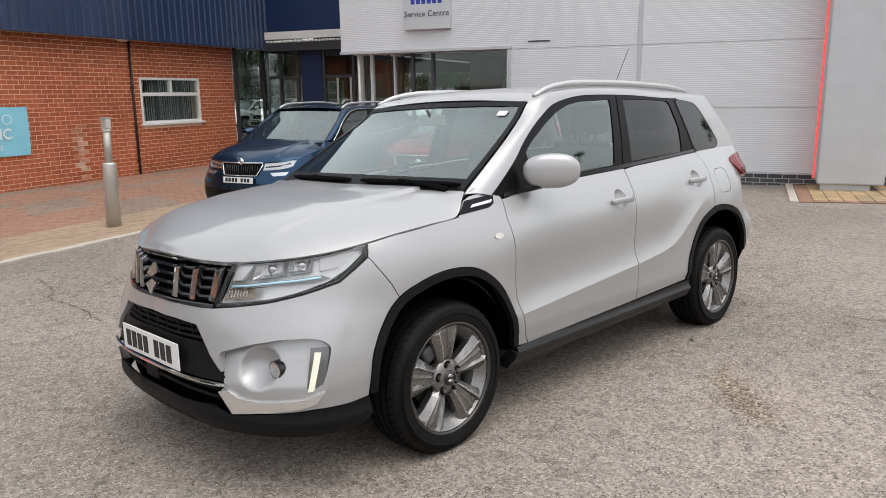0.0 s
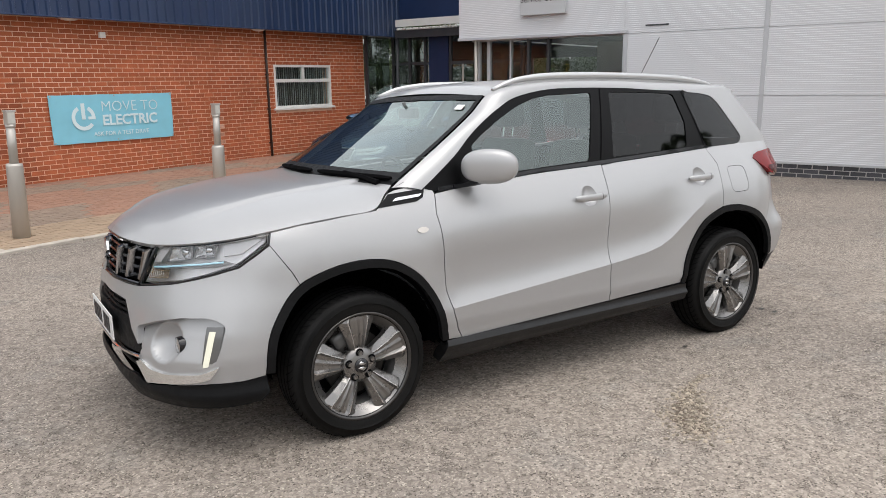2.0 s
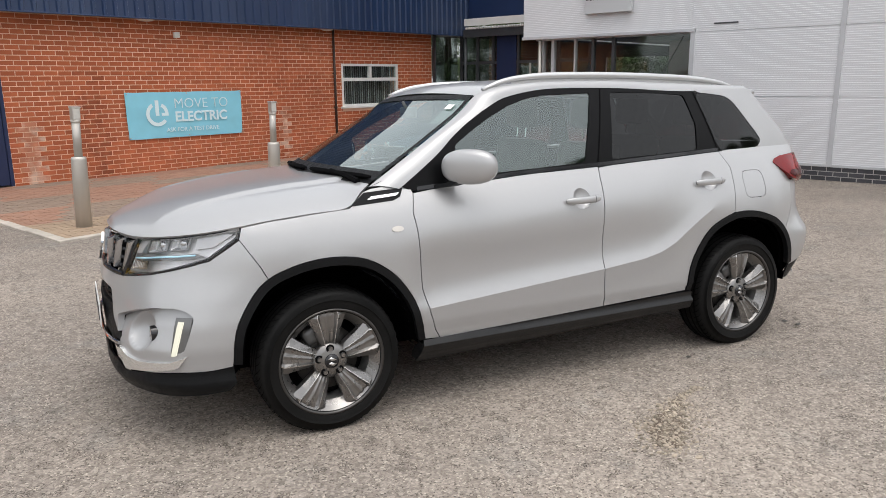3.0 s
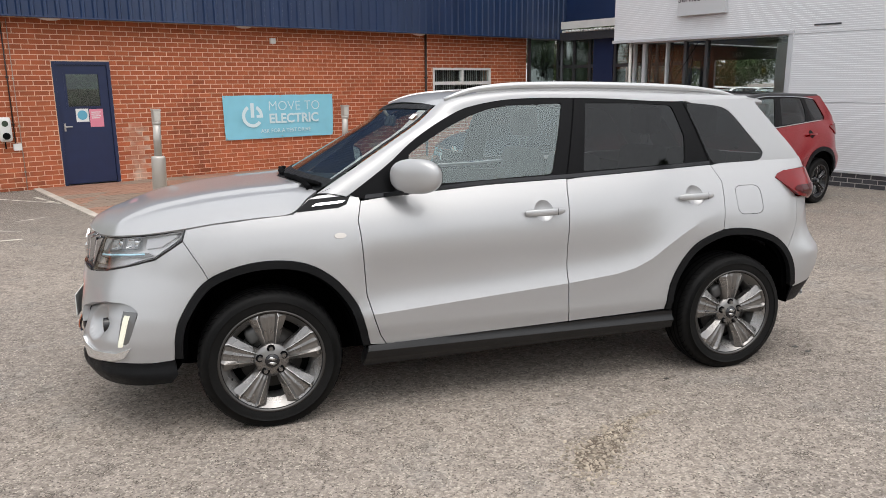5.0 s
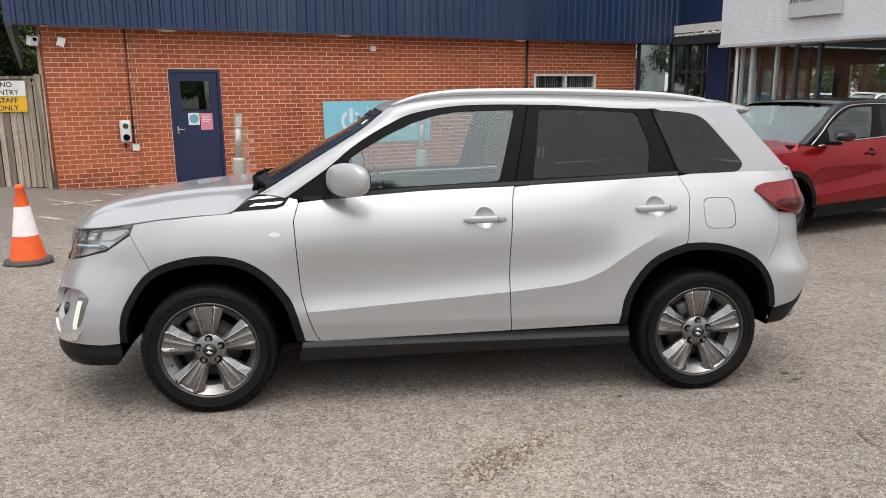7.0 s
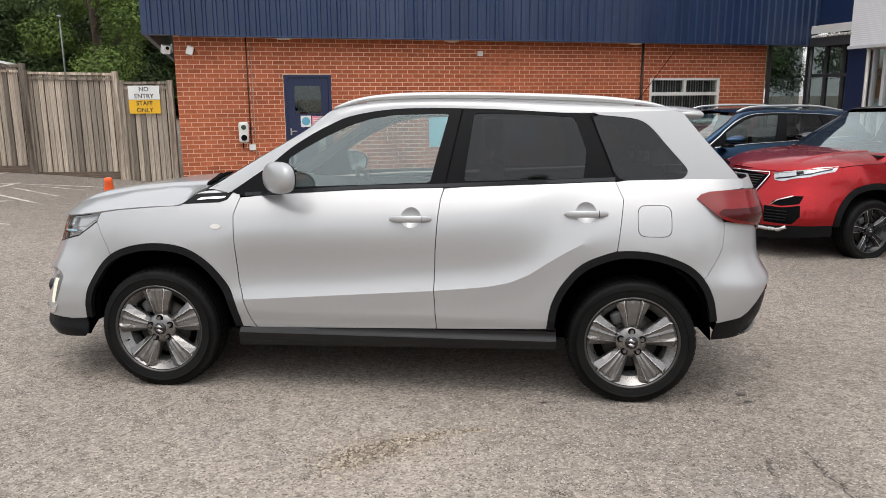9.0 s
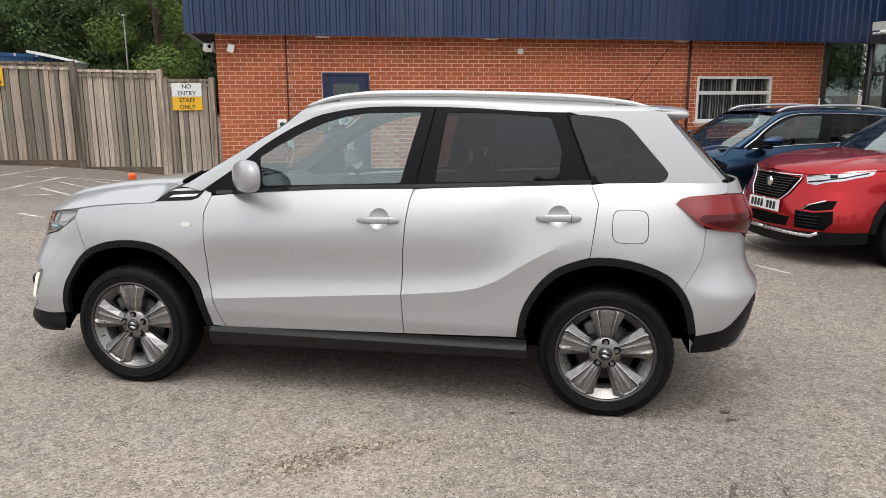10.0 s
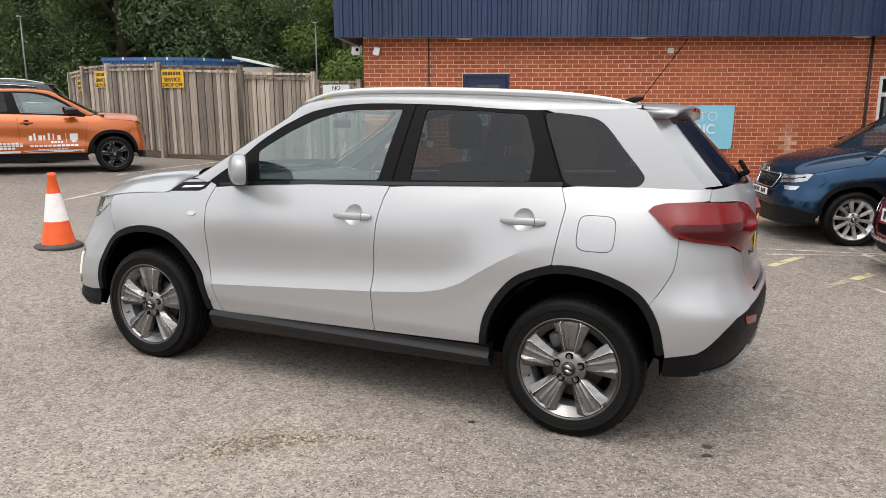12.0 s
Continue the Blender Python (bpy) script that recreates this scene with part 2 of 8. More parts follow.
def box_into(bm, x0, y0, z0, x1, y1, z1, bevel=0.0, m=None):
    r = bmesh.ops.create_cube(bm, size=1.0)
    vs = r["verts"]
    bmesh.ops.scale(bm, vec=(x1 - x0, y1 - y0, z1 - z0), verts=vs)
    bmesh.ops.translate(bm, vec=((x0 + x1) / 2, (y0 + y1) / 2, (z0 + z1) / 2), verts=vs)
    if bevel:
        es = list({e for v in vs for e in v.link_edges})
        r = bmesh.ops.bevel(bm, geom=es, offset=bevel, segments=2, affect="EDGES", profile=0.6)
        vs = list({v for f in r["faces"] for v in f.verts} | {v for v in vs if v.is_valid})
    if m is not None:
        bmesh.ops.transform(bm, matrix=m, verts=vs)


def box(x0, y0, z0, x1, y1, z1, bevel=0.0, m=None):
    bm = bmesh.new()
    box_into(bm, x0, y0, z0, x1, y1, z1, bevel, m)
    return bm


def cyl_into(bm, r0, r1, z0, z1, n=24, x=0.0, y=0.0, m=None):
    r = bmesh.ops.create_cone(bm, cap_ends=True, segments=n, radius1=r0, radius2=r1, depth=z1 - z0)
    bmesh.ops.translate(bm, vec=(x, y, (z0 + z1) / 2), verts=r["verts"])
    if m is not None:
        bmesh.ops.transform(bm, matrix=m, verts=r["verts"])


def cyl(r0, r1, z0, z1, n=24, x=0.0, y=0.0, m=None):
    bm = bmesh.new()
    cyl_into(bm, r0, r1, z0, z1, n, x, y, m)
    return bm


def lathe(profile, n=32, m=None):
    """A turned shape round z from (radius, height) pairs."""
    bm = bmesh.new()
    rings = [[bm.verts.new((r * math.cos(2 * math.pi * k / n), r * math.sin(2 * math.pi * k / n), z)) for k in range(n)] for r, z in profile]
    for a, b in zip(rings, rings[1:]):
        for k in range(n):
            bm.faces.new((a[k], a[(k + 1) % n], b[(k + 1) % n], b[k]))
    if m is not None:
        bmesh.ops.transform(bm, matrix=m, verts=bm.verts)
    return bm


def tube(points, radius, n=8, closed=False):
    """A round bar along points; radius may be a list."""
    bm = bmesh.new()
    pts = [Vector(p) for p in points]
    rings = []
    for i, p in enumerate(pts):
        a, b = pts[max(i - 1, 0)], pts[min(i + 1, len(pts) - 1)]
        d = (b - a).normalized()
        u = d.cross(Vector((0, 0, 1)))
        u = u.normalized() if u.length > 1e-3 else Vector((1, 0, 0))
        v = u.cross(d)
        r = radius[i] if isinstance(radius, (list, tuple)) else radius
        rings.append([bm.verts.new(p + r * (math.cos(2 * math.pi * k / n) * u + math.sin(2 * math.pi * k / n) * v)) for k in range(n)])
    for a, b in zip(rings, rings[1:]):
        for k in range(n):
            bm.faces.new((a[k], a[(k + 1) % n], b[(k + 1) % n], b[k]))
    bm.faces.new(rings[0])
    bm.faces.new(reversed(rings[-1]))
    bmesh.ops.recalc_face_normals(bm, faces=bm.faces)
    return bm


def prism(poly, y0, y1, m=None):
    """A solid from an outline in x and z, from y0 to y1."""
    bm = bmesh.new()
    a = [bm.verts.new((x, y0, z)) for x, z in poly]
    b = [bm.verts.new((x, y1, z)) for x, z in poly]
    bm.faces.new(a)
    bm.faces.new(reversed(b))
    for i in range(len(poly)):
        j = (i + 1) % len(poly)
        bm.faces.new((a[i], b[i], b[j], a[j]))
    bmesh.ops.recalc_face_normals(bm, faces=bm.faces)
    if m is not None:
        bmesh.ops.transform(bm, matrix=m, verts=bm.verts)
    return bm


def text_mesh(text, size, depth, bold):
    cu = bpy.data.curves.new("text", "FONT")
    cu.body, cu.size, cu.extrude, cu.offset = text, size, depth, bold
    cu.resolution_u = 3
    tmp = bpy.data.objects.new("text", cu)
    scene.collection.objects.link(tmp)
    bpy.context.view_layer.update()
    me = bpy.data.meshes.new_from_object(tmp.evaluated_get(bpy.context.evaluated_depsgraph_get()))
    bpy.data.objects.remove(tmp)
    return me, max(v.co.x for v in me.vertices)


def words(name, text, size, material, parent, m, depth=0.002, align="CENTER", bold=0.0):
    """Lettering in the built-in font, one mesh a word, upright in the x-z plane of its pose."""
    total = text_mesh(text, size, depth, bold)[1]
    shift = -total / 2 if align == "CENTER" else 0.0
    row = text.split(" ")
    for k, word in enumerate(row):
        me, right = text_mesh(word, size, depth, bold)
        x = text_mesh(" ".join(row[:k + 1]), size, depth, bold)[1] - right
        me.materials.clear()
        me.materials.append(material)
        ob = new(name, me)
        ob.parent = parent
        ob.matrix_local = m @ Matrix.Translation((x + shift, 0, 0))


def ground_z(x, y):
    p = 0.126 - 0.0229 * min(max(x, -12), 20) - 0.0328 * min(max(y, -8), 40)
    k = (p + 0.22) / 0.06
    z = p if k > 25 else -0.22 + 0.06 * math.log1p(math.exp(k))
    a, b = min(max((y - 3) / 9, 0), 1), min(max((4 - x) / 6, 0), 1)
    return z + 0.33 * a * a * (3 - 2 * a) * b * b * (3 - 2 * b)


# ---- ground ----
def build_ground():
    bm = bmesh.new()
    axis = [-400, -200, -100, -60, -40, -30] + [v * 0.5 for v in range(-40, 61)] + [40, 60, 100, 200, 400]
    grid = [[bm.verts.new((x, y, ground_z(x, y))) for x in axis] for y in axis]
    for a, b in zip(grid, grid[1:]):
        for i in range(len(axis) - 1):
            bm.faces.new((a[i], a[i + 1], b[i + 1], b[i]))
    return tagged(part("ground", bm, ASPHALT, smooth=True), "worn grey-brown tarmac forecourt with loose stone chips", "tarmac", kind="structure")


ground = build_ground()

WALL_Y, FOOT = 12.96, -0.24

# ---- brick building ----
COURSE, LENGTH, JOINT = 0.0875, 0.236, 0.013
OPENINGS = [(4.57, 5.55, -0.3, 2.01), (13.15, 15.1, 0.87, 1.95)]
CORNER_X, END_X, TOP_Z = 2.49, 16.42, 2.75


def wall_core():
    """The wall behind the bricks, with its openings cut through."""
    bm = bmesh.new()
    xs = sorted({CORNER_X, END_X, *[v for o in OPENINGS for v in o[:2]]})
    for a, b in zip(xs, xs[1:]):
        spans = [(FOOT - 0.2, 3.6)]
        for o in OPENINGS:
            if o[0] <= a and b <= o[1]:
                spans = [(FOOT - 0.2, o[2]), (o[3], 3.6)]
        for z0, z1 in spans:
            if z1 > z0:
                box_into(bm, a, WALL_Y + 0.004, z0, b, WALL_Y + 0.3, z1)
    box_into(bm, CORNER_X + 0.004, WALL_Y + 0.3, FOOT - 0.2, CORNER_X + 0.3, WALL_Y + 9, 3.6)
    return bm


wall_south = tagged(part("wall_south", wall_core(), MORTAR), "orange-red brick wall of a single-storey workshop", "wall", kind="structure")


def brick_mesh(w, name):
    bm = box(0, 0, 0, w, 0.03, COURSE - JOINT)
    me = bpy.data.meshes.new(name)
    bmesh.ops.bevel(bm, geom=[e for e in bm.edges if all(v.co.y < 0.01 for v in e.verts)], offset=0.003, segments=1, affect="EDGES")
    bm.to_mesh(me)
    bm.free()
    return me


def brick_cells():
    n = int((TOP_Z - FOOT) / COURSE)
    for r in range(n):
        z = FOOT + r * COURSE
        x = CORNER_X - (LENGTH / 2 if r % 2 else 0)
        while x < END_X - 0.02:
            a, b = max(x, CORNER_X), min(x + LENGTH, END_X)
            pieces = [(a, b)]
            for o in OPENINGS:
                if o[2] - 0.04 < z + COURSE / 2 < o[3]:
                    pieces = [q for p, e in pieces for q in ((p, min(e, o[0])), (max(p, o[1]), e)) if q[1] - q[0] > 0.035]
            for p, e in pieces:
                if e - p > 0.035:
                    yield p, e - JOINT, z
            x += LENGTH


def build_bricks():
    """The stretch round the door as single bricks, the rest joined."""
    full = brick_mesh(LENGTH - JOINT, "brick")
    full.materials.append(BRICK)
    rest, single = bmesh.new(), 0
    pale, sooty = bmesh.new(), bmesh.new()
    rnd = random.Random(4)
    for a, b, z in brick_cells():
        dy = rnd.uniform(-0.002, 0.002)
        c = (a + b) / 2
        chalk = max(1 - ((c - x0) / w) ** 2 - ((z - z0) / h) ** 2 for x0, z0, w, h in ((11.4, .45, .15, .68), (5.9, .25, .22, .75)))
        soot = max(1 - ((c - x0) / w) ** 2 - ((z - z0) / h) ** 2 for x0, z0, w, h in ((7.0, .6, .42, 1.4), (3.2, -.2, 1.1, .35)))
        if chalk > rnd.uniform(0, .5) or soot > rnd.uniform(.0, .7):
            box_into(pale if chalk > 0 else sooty, a, WALL_Y + dy, z, b, WALL_Y + .03, z + COURSE - JOINT)
        elif 5.5 < a < 8.9 and abs(b - a - LENGTH + JOINT) < 0.002 and single < 300 and z > 0.4:
            ob = new("brick", full)
            ob.parent = wall_south
            ob.location = (a, WALL_Y + dy, z)
            single += 1
        else:
            vs = [rest.verts.new(c) for c in ((a, WALL_Y + dy, z), (b, WALL_Y + dy, z), (b, WALL_Y + dy, z + COURSE - JOINT), (a, WALL_Y + dy, z + COURSE - JOINT))]
            ws = [rest.verts.new(v.co + Vector((0, 0.03, 0))) for v in vs]
            rest.faces.new(vs)
            for i in range(4):
                rest.faces.new((vs[(i + 1) % 4], vs[i], ws[i], ws[(i + 1) % 4]))
    # the end wall, round the corner
    for r in range(int((TOP_Z - FOOT) / COURSE)):
        z = FOOT + r * COURSE
        y = WALL_Y + (0.131 if r % 2 else 0)
        while y < WALL_Y + 3:
            y1 = y + LENGTH - JOINT
            vs = [rest.verts.new(c) for c in ((CORNER_X, y1, z), (CORNER_X, y, z), (CORNER_X, y, z + COURSE - JOINT), (CORNER_X, y1, z + COURSE - JOINT))]
            ws = [rest.verts.new(v.co + Vector((0.03, 0, 0))) for v in vs]
            rest.faces.new(vs)
            for i in range(4):
                rest.faces.new((vs[(i + 1) % 4], vs[i], ws[i], ws[(i + 1) % 4]))
            y += LENGTH
    tagged(part("whitened_brickwork", pale, BRICK_PALE, wall_south), "chalky whitened patches of brick", kind="stuff")
    tagged(part("sooty_brickwork", sooty, BRICK_SOOTY, wall_south), "dark sooty patches of brick", kind="stuff")
    ob = part("brickwork", rest, BRICK_JOINED, wall_south)
    tagged(ob, "orange-red brickwork with pale mortar", kind="stuff")


def profiled_sheet(x0, x1, z0, z1, y, name, material, pitch=0.2, deep=0.035):
    """Trapezoid-ribbed metal cladding, standing."""
    bm = bmesh.new()
    prof, x = [], x0
    while x < x1:
        for dx, d in ((0, 0), (pitch * 0.55, 0), (pitch * 0.65, 1), (pitch * 0.9, 1)):
            if x + dx < x1:
                prof.append((x + dx, y - d * deep))
        x += pitch
    prof.append((x1, y))
    lo, hi = [bm.verts.new((a, b, z0)) for a, b in prof], [bm.verts.new((a, b, z1)) for a, b in prof]
    back = [(bm.verts.new((a, y + 0.06, z0)), bm.verts.new((a, y + 0.06, z1))) for a, b in prof]
    for i in range(len(prof) - 1):
        bm.faces.new((lo[i], lo[i + 1], hi[i + 1], hi[i]))
        bm.faces.new((lo[i + 1], lo[i], back[i][0], back[i + 1][0]))
        bm.faces.new((hi[i], hi[i + 1], back[i + 1][1], back[i][1]))
        bm.faces.new((back[i + 1][0], back[i][0], back[i][1], back[i + 1][1]))
    return part(name, bm, material)


clad = profiled_sheet(1.95, 17.62, 2.74, 6.4, 12.62, "wall_cladding", BLUE_CLAD)
tagged(clad, "dark blue ribbed metal cladding above the brick wall", "cladding", kind="structure")
tagged(part("eaves_soffit", box(1.97, 12.64, 2.76, 17.6, WALL_Y + 0.3, 2.80), DARK_FRAME), "dark soffit under the blue cladding", "soffit", kind="structure")
tagged(part("eaves_trim", box(2.62, 12.585, 2.715, 17.62, 12.66, 2.742, 0.006), BLUE_CLAD), "dark blue drip trim below the cladding", "trim", kind="structure")
tagged(part("roof", box(1.95, 12.7, 6.4, 17.62, 40, 6.5), BLUE_WALL), "flat roof of the workshop", "roof", kind="structure")
tagged(part("wall_end_cladding", box(1.95, 12.7, 2.74, 2.05, 40, 6.4), BLUE_CLAD), "dark blue cladding on the end wall", "cladding", kind="structure")


def build_door():
    d = thing("door_1", pose(4.57, WALL_Y, -0.2), "dark blue painted steel door with a small window", "door", kind="structure")
    w, h = 0.98, 2.21
    for n, b in (("frame", (0, 0.0, 0, 0.06, 0.12, h)), ("frame", (w - 0.06, 0.0, 0, w, 0.12, h)), ("frame", (0.06, 0.0, h - 0.06, w - 0.06, 0.12, h))):
        part("door_frame", box(*b, bevel=0.004), DOOR_BLUE, d)
    bm = bmesh.new()
    x0, x1, z0, z1 = 0.2, w - 0.2, 1.4, 2.0
    for b in ((0.064, 0.03, 0.02, x0, 0.08, h - 0.064), (x1, 0.03, 0.02, w - 0.064, 0.08, h - 0.064), (x0, 0.03, 0.02, x1, 0.08, z0), (x0, 0.03, z1, x1, 0.08, h - 0.064)):
        box_into(bm, *b)
    part("door_leaf", bm, DOOR_BLUE, d)
    bm = bmesh.new()
    for b in ((x0 - .02, 0.022, z0 - .02, x1 + .02, 0.05, z0 + .015), (x0 - .02, 0.022, z1 - .015, x1 + .02, 0.05, z1 + .02), (x0 - .02, 0.022, z0 + .015, x0 + .015, 0.05, z1 - .015), (x1 - .015, 0.022, z0 + .015, x1 + .02, 0.05, z1 - .015)):
        box_into(bm, *b)
    part("window_bead", bm, DOOR_BLUE, d)
    part("pane", box(x0 + .015, 0.045, z0 + .015, x1 - .015, 0.055, z1 - .015), PANE_DARK, d).visible_shadow = False
    bm = box(0.1, 0.015, 0.98, 0.13, 0.03, 1.12, 0.004)
    box_into(bm, 0.1, -0.03, 1.05, 0.23, -0.012, 1.07, 0.005)
    box_into(bm, 0.1, -0.02, 1.05, 0.12, 0.02, 1.07)
    part("door_handle", bm, STEEL, d, "brushed steel lever handle")
    notice = thing("notice", pose(4.89, WALL_Y + 0.024, 0.94), "white notice with a pale blue round symbol on the door", "notice")
    part("sheet", box(0, 0, 0, 0.215, 0.003, 0.235), SIGN_WHITE, notice)
    part("symbol", cyl(0.085, 0.085, 0, 0.002, 28, m=pose(0.1075, -0.001, 0.12, 90)), mat("notice_blue", (0.12, 0.40, 0.55), 0.5), notice)
    pink = thing("notice", pose(5.12, WALL_Y + 0.024, 0.84), "pink paper notice on the blue door", "notice")
    part("sheet", box(0, 0, 0, 0.235, 0.003, 0.325), mat("pink_paper", (0.72, 0.24, 0.32), 0.6), pink)
    for k in range(4):
        part("writing_bar", box(0.03, -0.002, 0.26 - k * 0.035, 0.2 - (k % 2) * 0.03, 0, 0.275 - k * 0.035), SIGN_WHITE, pink)
    step = tagged(part("door_step", box(3.85, WALL_Y - 0.06, -0.33, 6.1, WALL_Y + 0.012, -0.215, 0.008), KERB), "low concrete threshold below the blue door", "step", kind="structure")
    return step


build_door()


def build_window():
    w, h = 1.95, 1.08
    d = thing("window_1", pose(13.15, WALL_Y, 0.87), "white-framed window with grey vertical blinds", "window", kind="structure")
    for b in ((0, 0, 0.05, 0.06, 0.1, h), (w - 0.06, 0, 0.05, w, 0.1, h), (0.06, 0, h - 0.06, w - 0.06, 0.1, h), (0.06, 0, 0.05, w - 0.06, 0.1, 0.1), (0.06, 0.003, 0.66, w - 0.06, 0.1, 0.74), (w / 2 - 0.035, 0.003, 0.74, w / 2 + 0.035, 0.1, h - 0.06)):
        part("window_frame", box(*b, bevel=0.004), WHITE_PAINT, d)
    part("window_sill", box(-0.06, -0.06, 0, w + 0.06, 0.1, 0.05, 0.005), WHITE_PAINT, d)
    for b in ((0.06, 0.05, 0.1, w - 0.06, 0.058, 0.66), (0.06, 0.05, 0.74, w / 2 - 0.035, 0.058, h - 0.06), (w / 2 + 0.035, 0.05, 0.74, w - 0.06, 0.058, h - 0.06)):
        part("pane", box(*b), PANE_SHOP, d).visible_shadow = False
    blind = thing("vertical_blind", pose(13.15, WALL_Y + 0.16, 0.87), "grey fabric vertical blind, half turned", "blind")
    fabric = mat("blind_fabric", (0.52, 0.55, 0.56), 0.8, vary=0.15, scale=3)
    me = None
    for k in range(26):
        if me is None:
            ob = part("slat", box(-0.045, -0.001, 0.08, 0.045, 0.001, 1.03), fabric, blind)
            me = ob.data
        else:
            ob = new("slat", me)
            ob.parent = blind
        ob.matrix_local = pose(0.1 + k * 0.071, 0, 0, 0, 0, 50 + 16 * math.sin(k * 2.3))
    tagged(part("room_shell", box(12.4, WALL_Y + 0.31, 0, 16.0, WALL_Y + 3, 2.7), ROOM), "dark block standing in for the dim office behind the window", "room", kind="structure")


build_window()


def build_banner():
    b = thing("banner", pose(7.65, WALL_Y - 0.03, 0.46), "turquoise vinyl banner with white lettering tied to the brick wall", "banner")
    bm = bmesh.new()
    n, k = 32, 10
    rows = []
    for j in range(k + 1):
        row = []
        for i in range(n + 1):
            u, v = i / n, j / k
            x = 2.58 * u + 0.02 * (1 - v) * (1 - 2 * u)
            z = 0.9 * v - (0.005 * math.sin(math.pi * 5 * u) ** 2 if j in (0, k) else 0)
            row.append(bm.verts.new((x, 0.008 * math.sin(9 * u + 4 * v) * math.sin(3.1 * v) - 0.004, z)))
        rows.append(row)
    for a, c in zip(rows, rows[1:]):
        for i in range(n):
            bm.faces.new((a[i], a[i + 1], c[i + 1], c[i]))
    rim = bmesh.ops.extrude_edge_only(bm, edges=[e for e in bm.edges if e.is_boundary])
    for v in rim["geom"]:
        if isinstance(v, bmesh.types.BMVert):
            v.co.y += 0.003
    part("sheet", bm, BANNER, b)
    pale = mat("banner_letters", (0.70, 0.84, 0.88), 0.5)
    words("line_one", "MOVE TO", 0.285, pale, b, pose(0.99, -0.018, 0.575, 90), align="LEFT", bold=-0.004)
    words("line_two", "ELECTRIC", 0.275, pale, b, pose(1.0, -0.018, 0.315, 90), align="LEFT", bold=0.007)
    words("line_three", "ASK FOR A TEST DRIVE", 0.115, pale, b, pose(0.8, -0.018, 0.115, 90), align="LEFT")
    bm = bmesh.new()
    for start, stop in ((118, 322), (0, 62)):
        pts = [(0.235 * math.cos(math.radians(a)), 0.235 * math.sin(math.radians(a))) for a in np.linspace(start, stop, 34)]
        for p, q in zip(pts, pts[1:]):
            bm.faces.new([bm.verts.new((c[0] * k, 0, c[1] * k)) for c, k in ((p, 1), (q, 1), (q, 0.70), (p, 0.70))])
    box_into(bm, -0.038, -0.001, -0.03, 0.038, 0.001, 0.27)
    box_into(bm, 0.09, -0.001, -0.035, 0.235, 0.001, 0.02)
    bmesh.ops.translate(bm, vec=(0.63, -0.018, 0.47), verts=bm.verts)
    part("power_symbol", bm, pale, b)
    for x, z in ((0.04, 0.03), (0.04, 0.87), (2.54, 0.03), (2.54, 0.87), (1.29, 0.87), (1.29, 0.03)):
        part("eyelet", cyl(0.014, 0.014, 0, 0.006, 12, m=pose(x, -0.012, z, 90)), STEEL, b)


build_banner()


def build_pipe(x, name, r, z0, z1, material, label):
    d = thing(name, pose(x, WALL_Y - r - 0.012, 0), label, "pipe", kind="structure")
    part("pipe", cyl(r, r, z0, z1, 14), material, d, smooth=True)
    for z in [z0 + 0.3 + 0.8 * k for k in range(int((z1 - z0) / 0.8))]:
        part("clip", box(-r - 0.012, -r * 0.6, z, r + 0.012, r + 0.012, z + 0.03), material, d)


DARK_PIPE = mat("dark_pipe", (0.035, 0.022, 0.018), 0.5, vary=0.15)
build_pipe(12.9, "downpipe", 0.028, -0.2, 2.74, DARK_PIPE, "thin dark brown pipe running down the brick wall")
build_pipe(3.86, "cable_conduit", 0.011, 0.62, 2.74, DARK_PIPE, "thin dark conduit leading to the charger")
build_pipe(3.95, "movement_joint", 0.006, -0.2, 2.7, KERB, "pale movement joint in the brick wall")


def build_charger():
    c = thing("car_charger", pose(3.72, WALL_Y, 0.65), "white wall-mounted electric car charger on brick", "charger")
    bm = box(-0.1, -0.11, 0, 0.1, 0, 0.42, 0.05)
    part("case", bm, WHITE_PAINT, c, smooth=True)
    part("socket", cyl(0.055, 0.06, 0, 0.02, 24, m=pose(0, -0.112, 0.1, 90)), BLACK, c)
    part("emblem", cyl(0.05, 0.05, 0, 0.004, 20, m=pose(0, -0.112, 0.31, 90)), mat("emblem_green", (0.03, 0.05, 0.03), 0.5), c)
    part("cable_gland", cyl(0.012, 0.012, -0.12, 0.0, 10, x=-0.02, y=-0.05), BLACK, c)
    s = thing("socket_box", pose(3.88, WALL_Y, 0.49), "small white electric junction box beside the charger", "junction box")
    part("box", box(-0.065, -0.05, 0, 0.065, 0, 0.12, 0.006), WHITE_PAINT, s)


build_charger()


def build_cctv(x, z, turn):
    c = thing("security_camera", pose(x, WALL_Y - 0.01, z, 0, 0, turn) @ Matrix.Scale(0.72, 4), "white security camera on a bracket under the eaves", "camera", "security cameras")
    part("plate", box(-0.06, -0.02, -0.1, 0.06, 0.0, 0.12, 0.006), GREY_TRIM, c)
    part("bracket", tube([(0, 0, 0), (0.0, -0.12, -0.02), (0.02, -0.2, 0.0)], 0.018), WHITE_PAINT, c)
    part("body", box(-0.07, -0.28, -0.13, 0.11, -0.08, 0.09, 0.02, m=pose(0, 0, 0, 0, 18, 0)), WHITE_PAINT, c)
    part("lens", cyl(0.045, 0.045, 0, 0.02, 16, m=pose(0.12, -0.18, 0.0, 0, 90, 0)), BLACK, c)


build_cctv(2.78, 2.48, 0)
build_cctv(2.45, 2.5, -60)


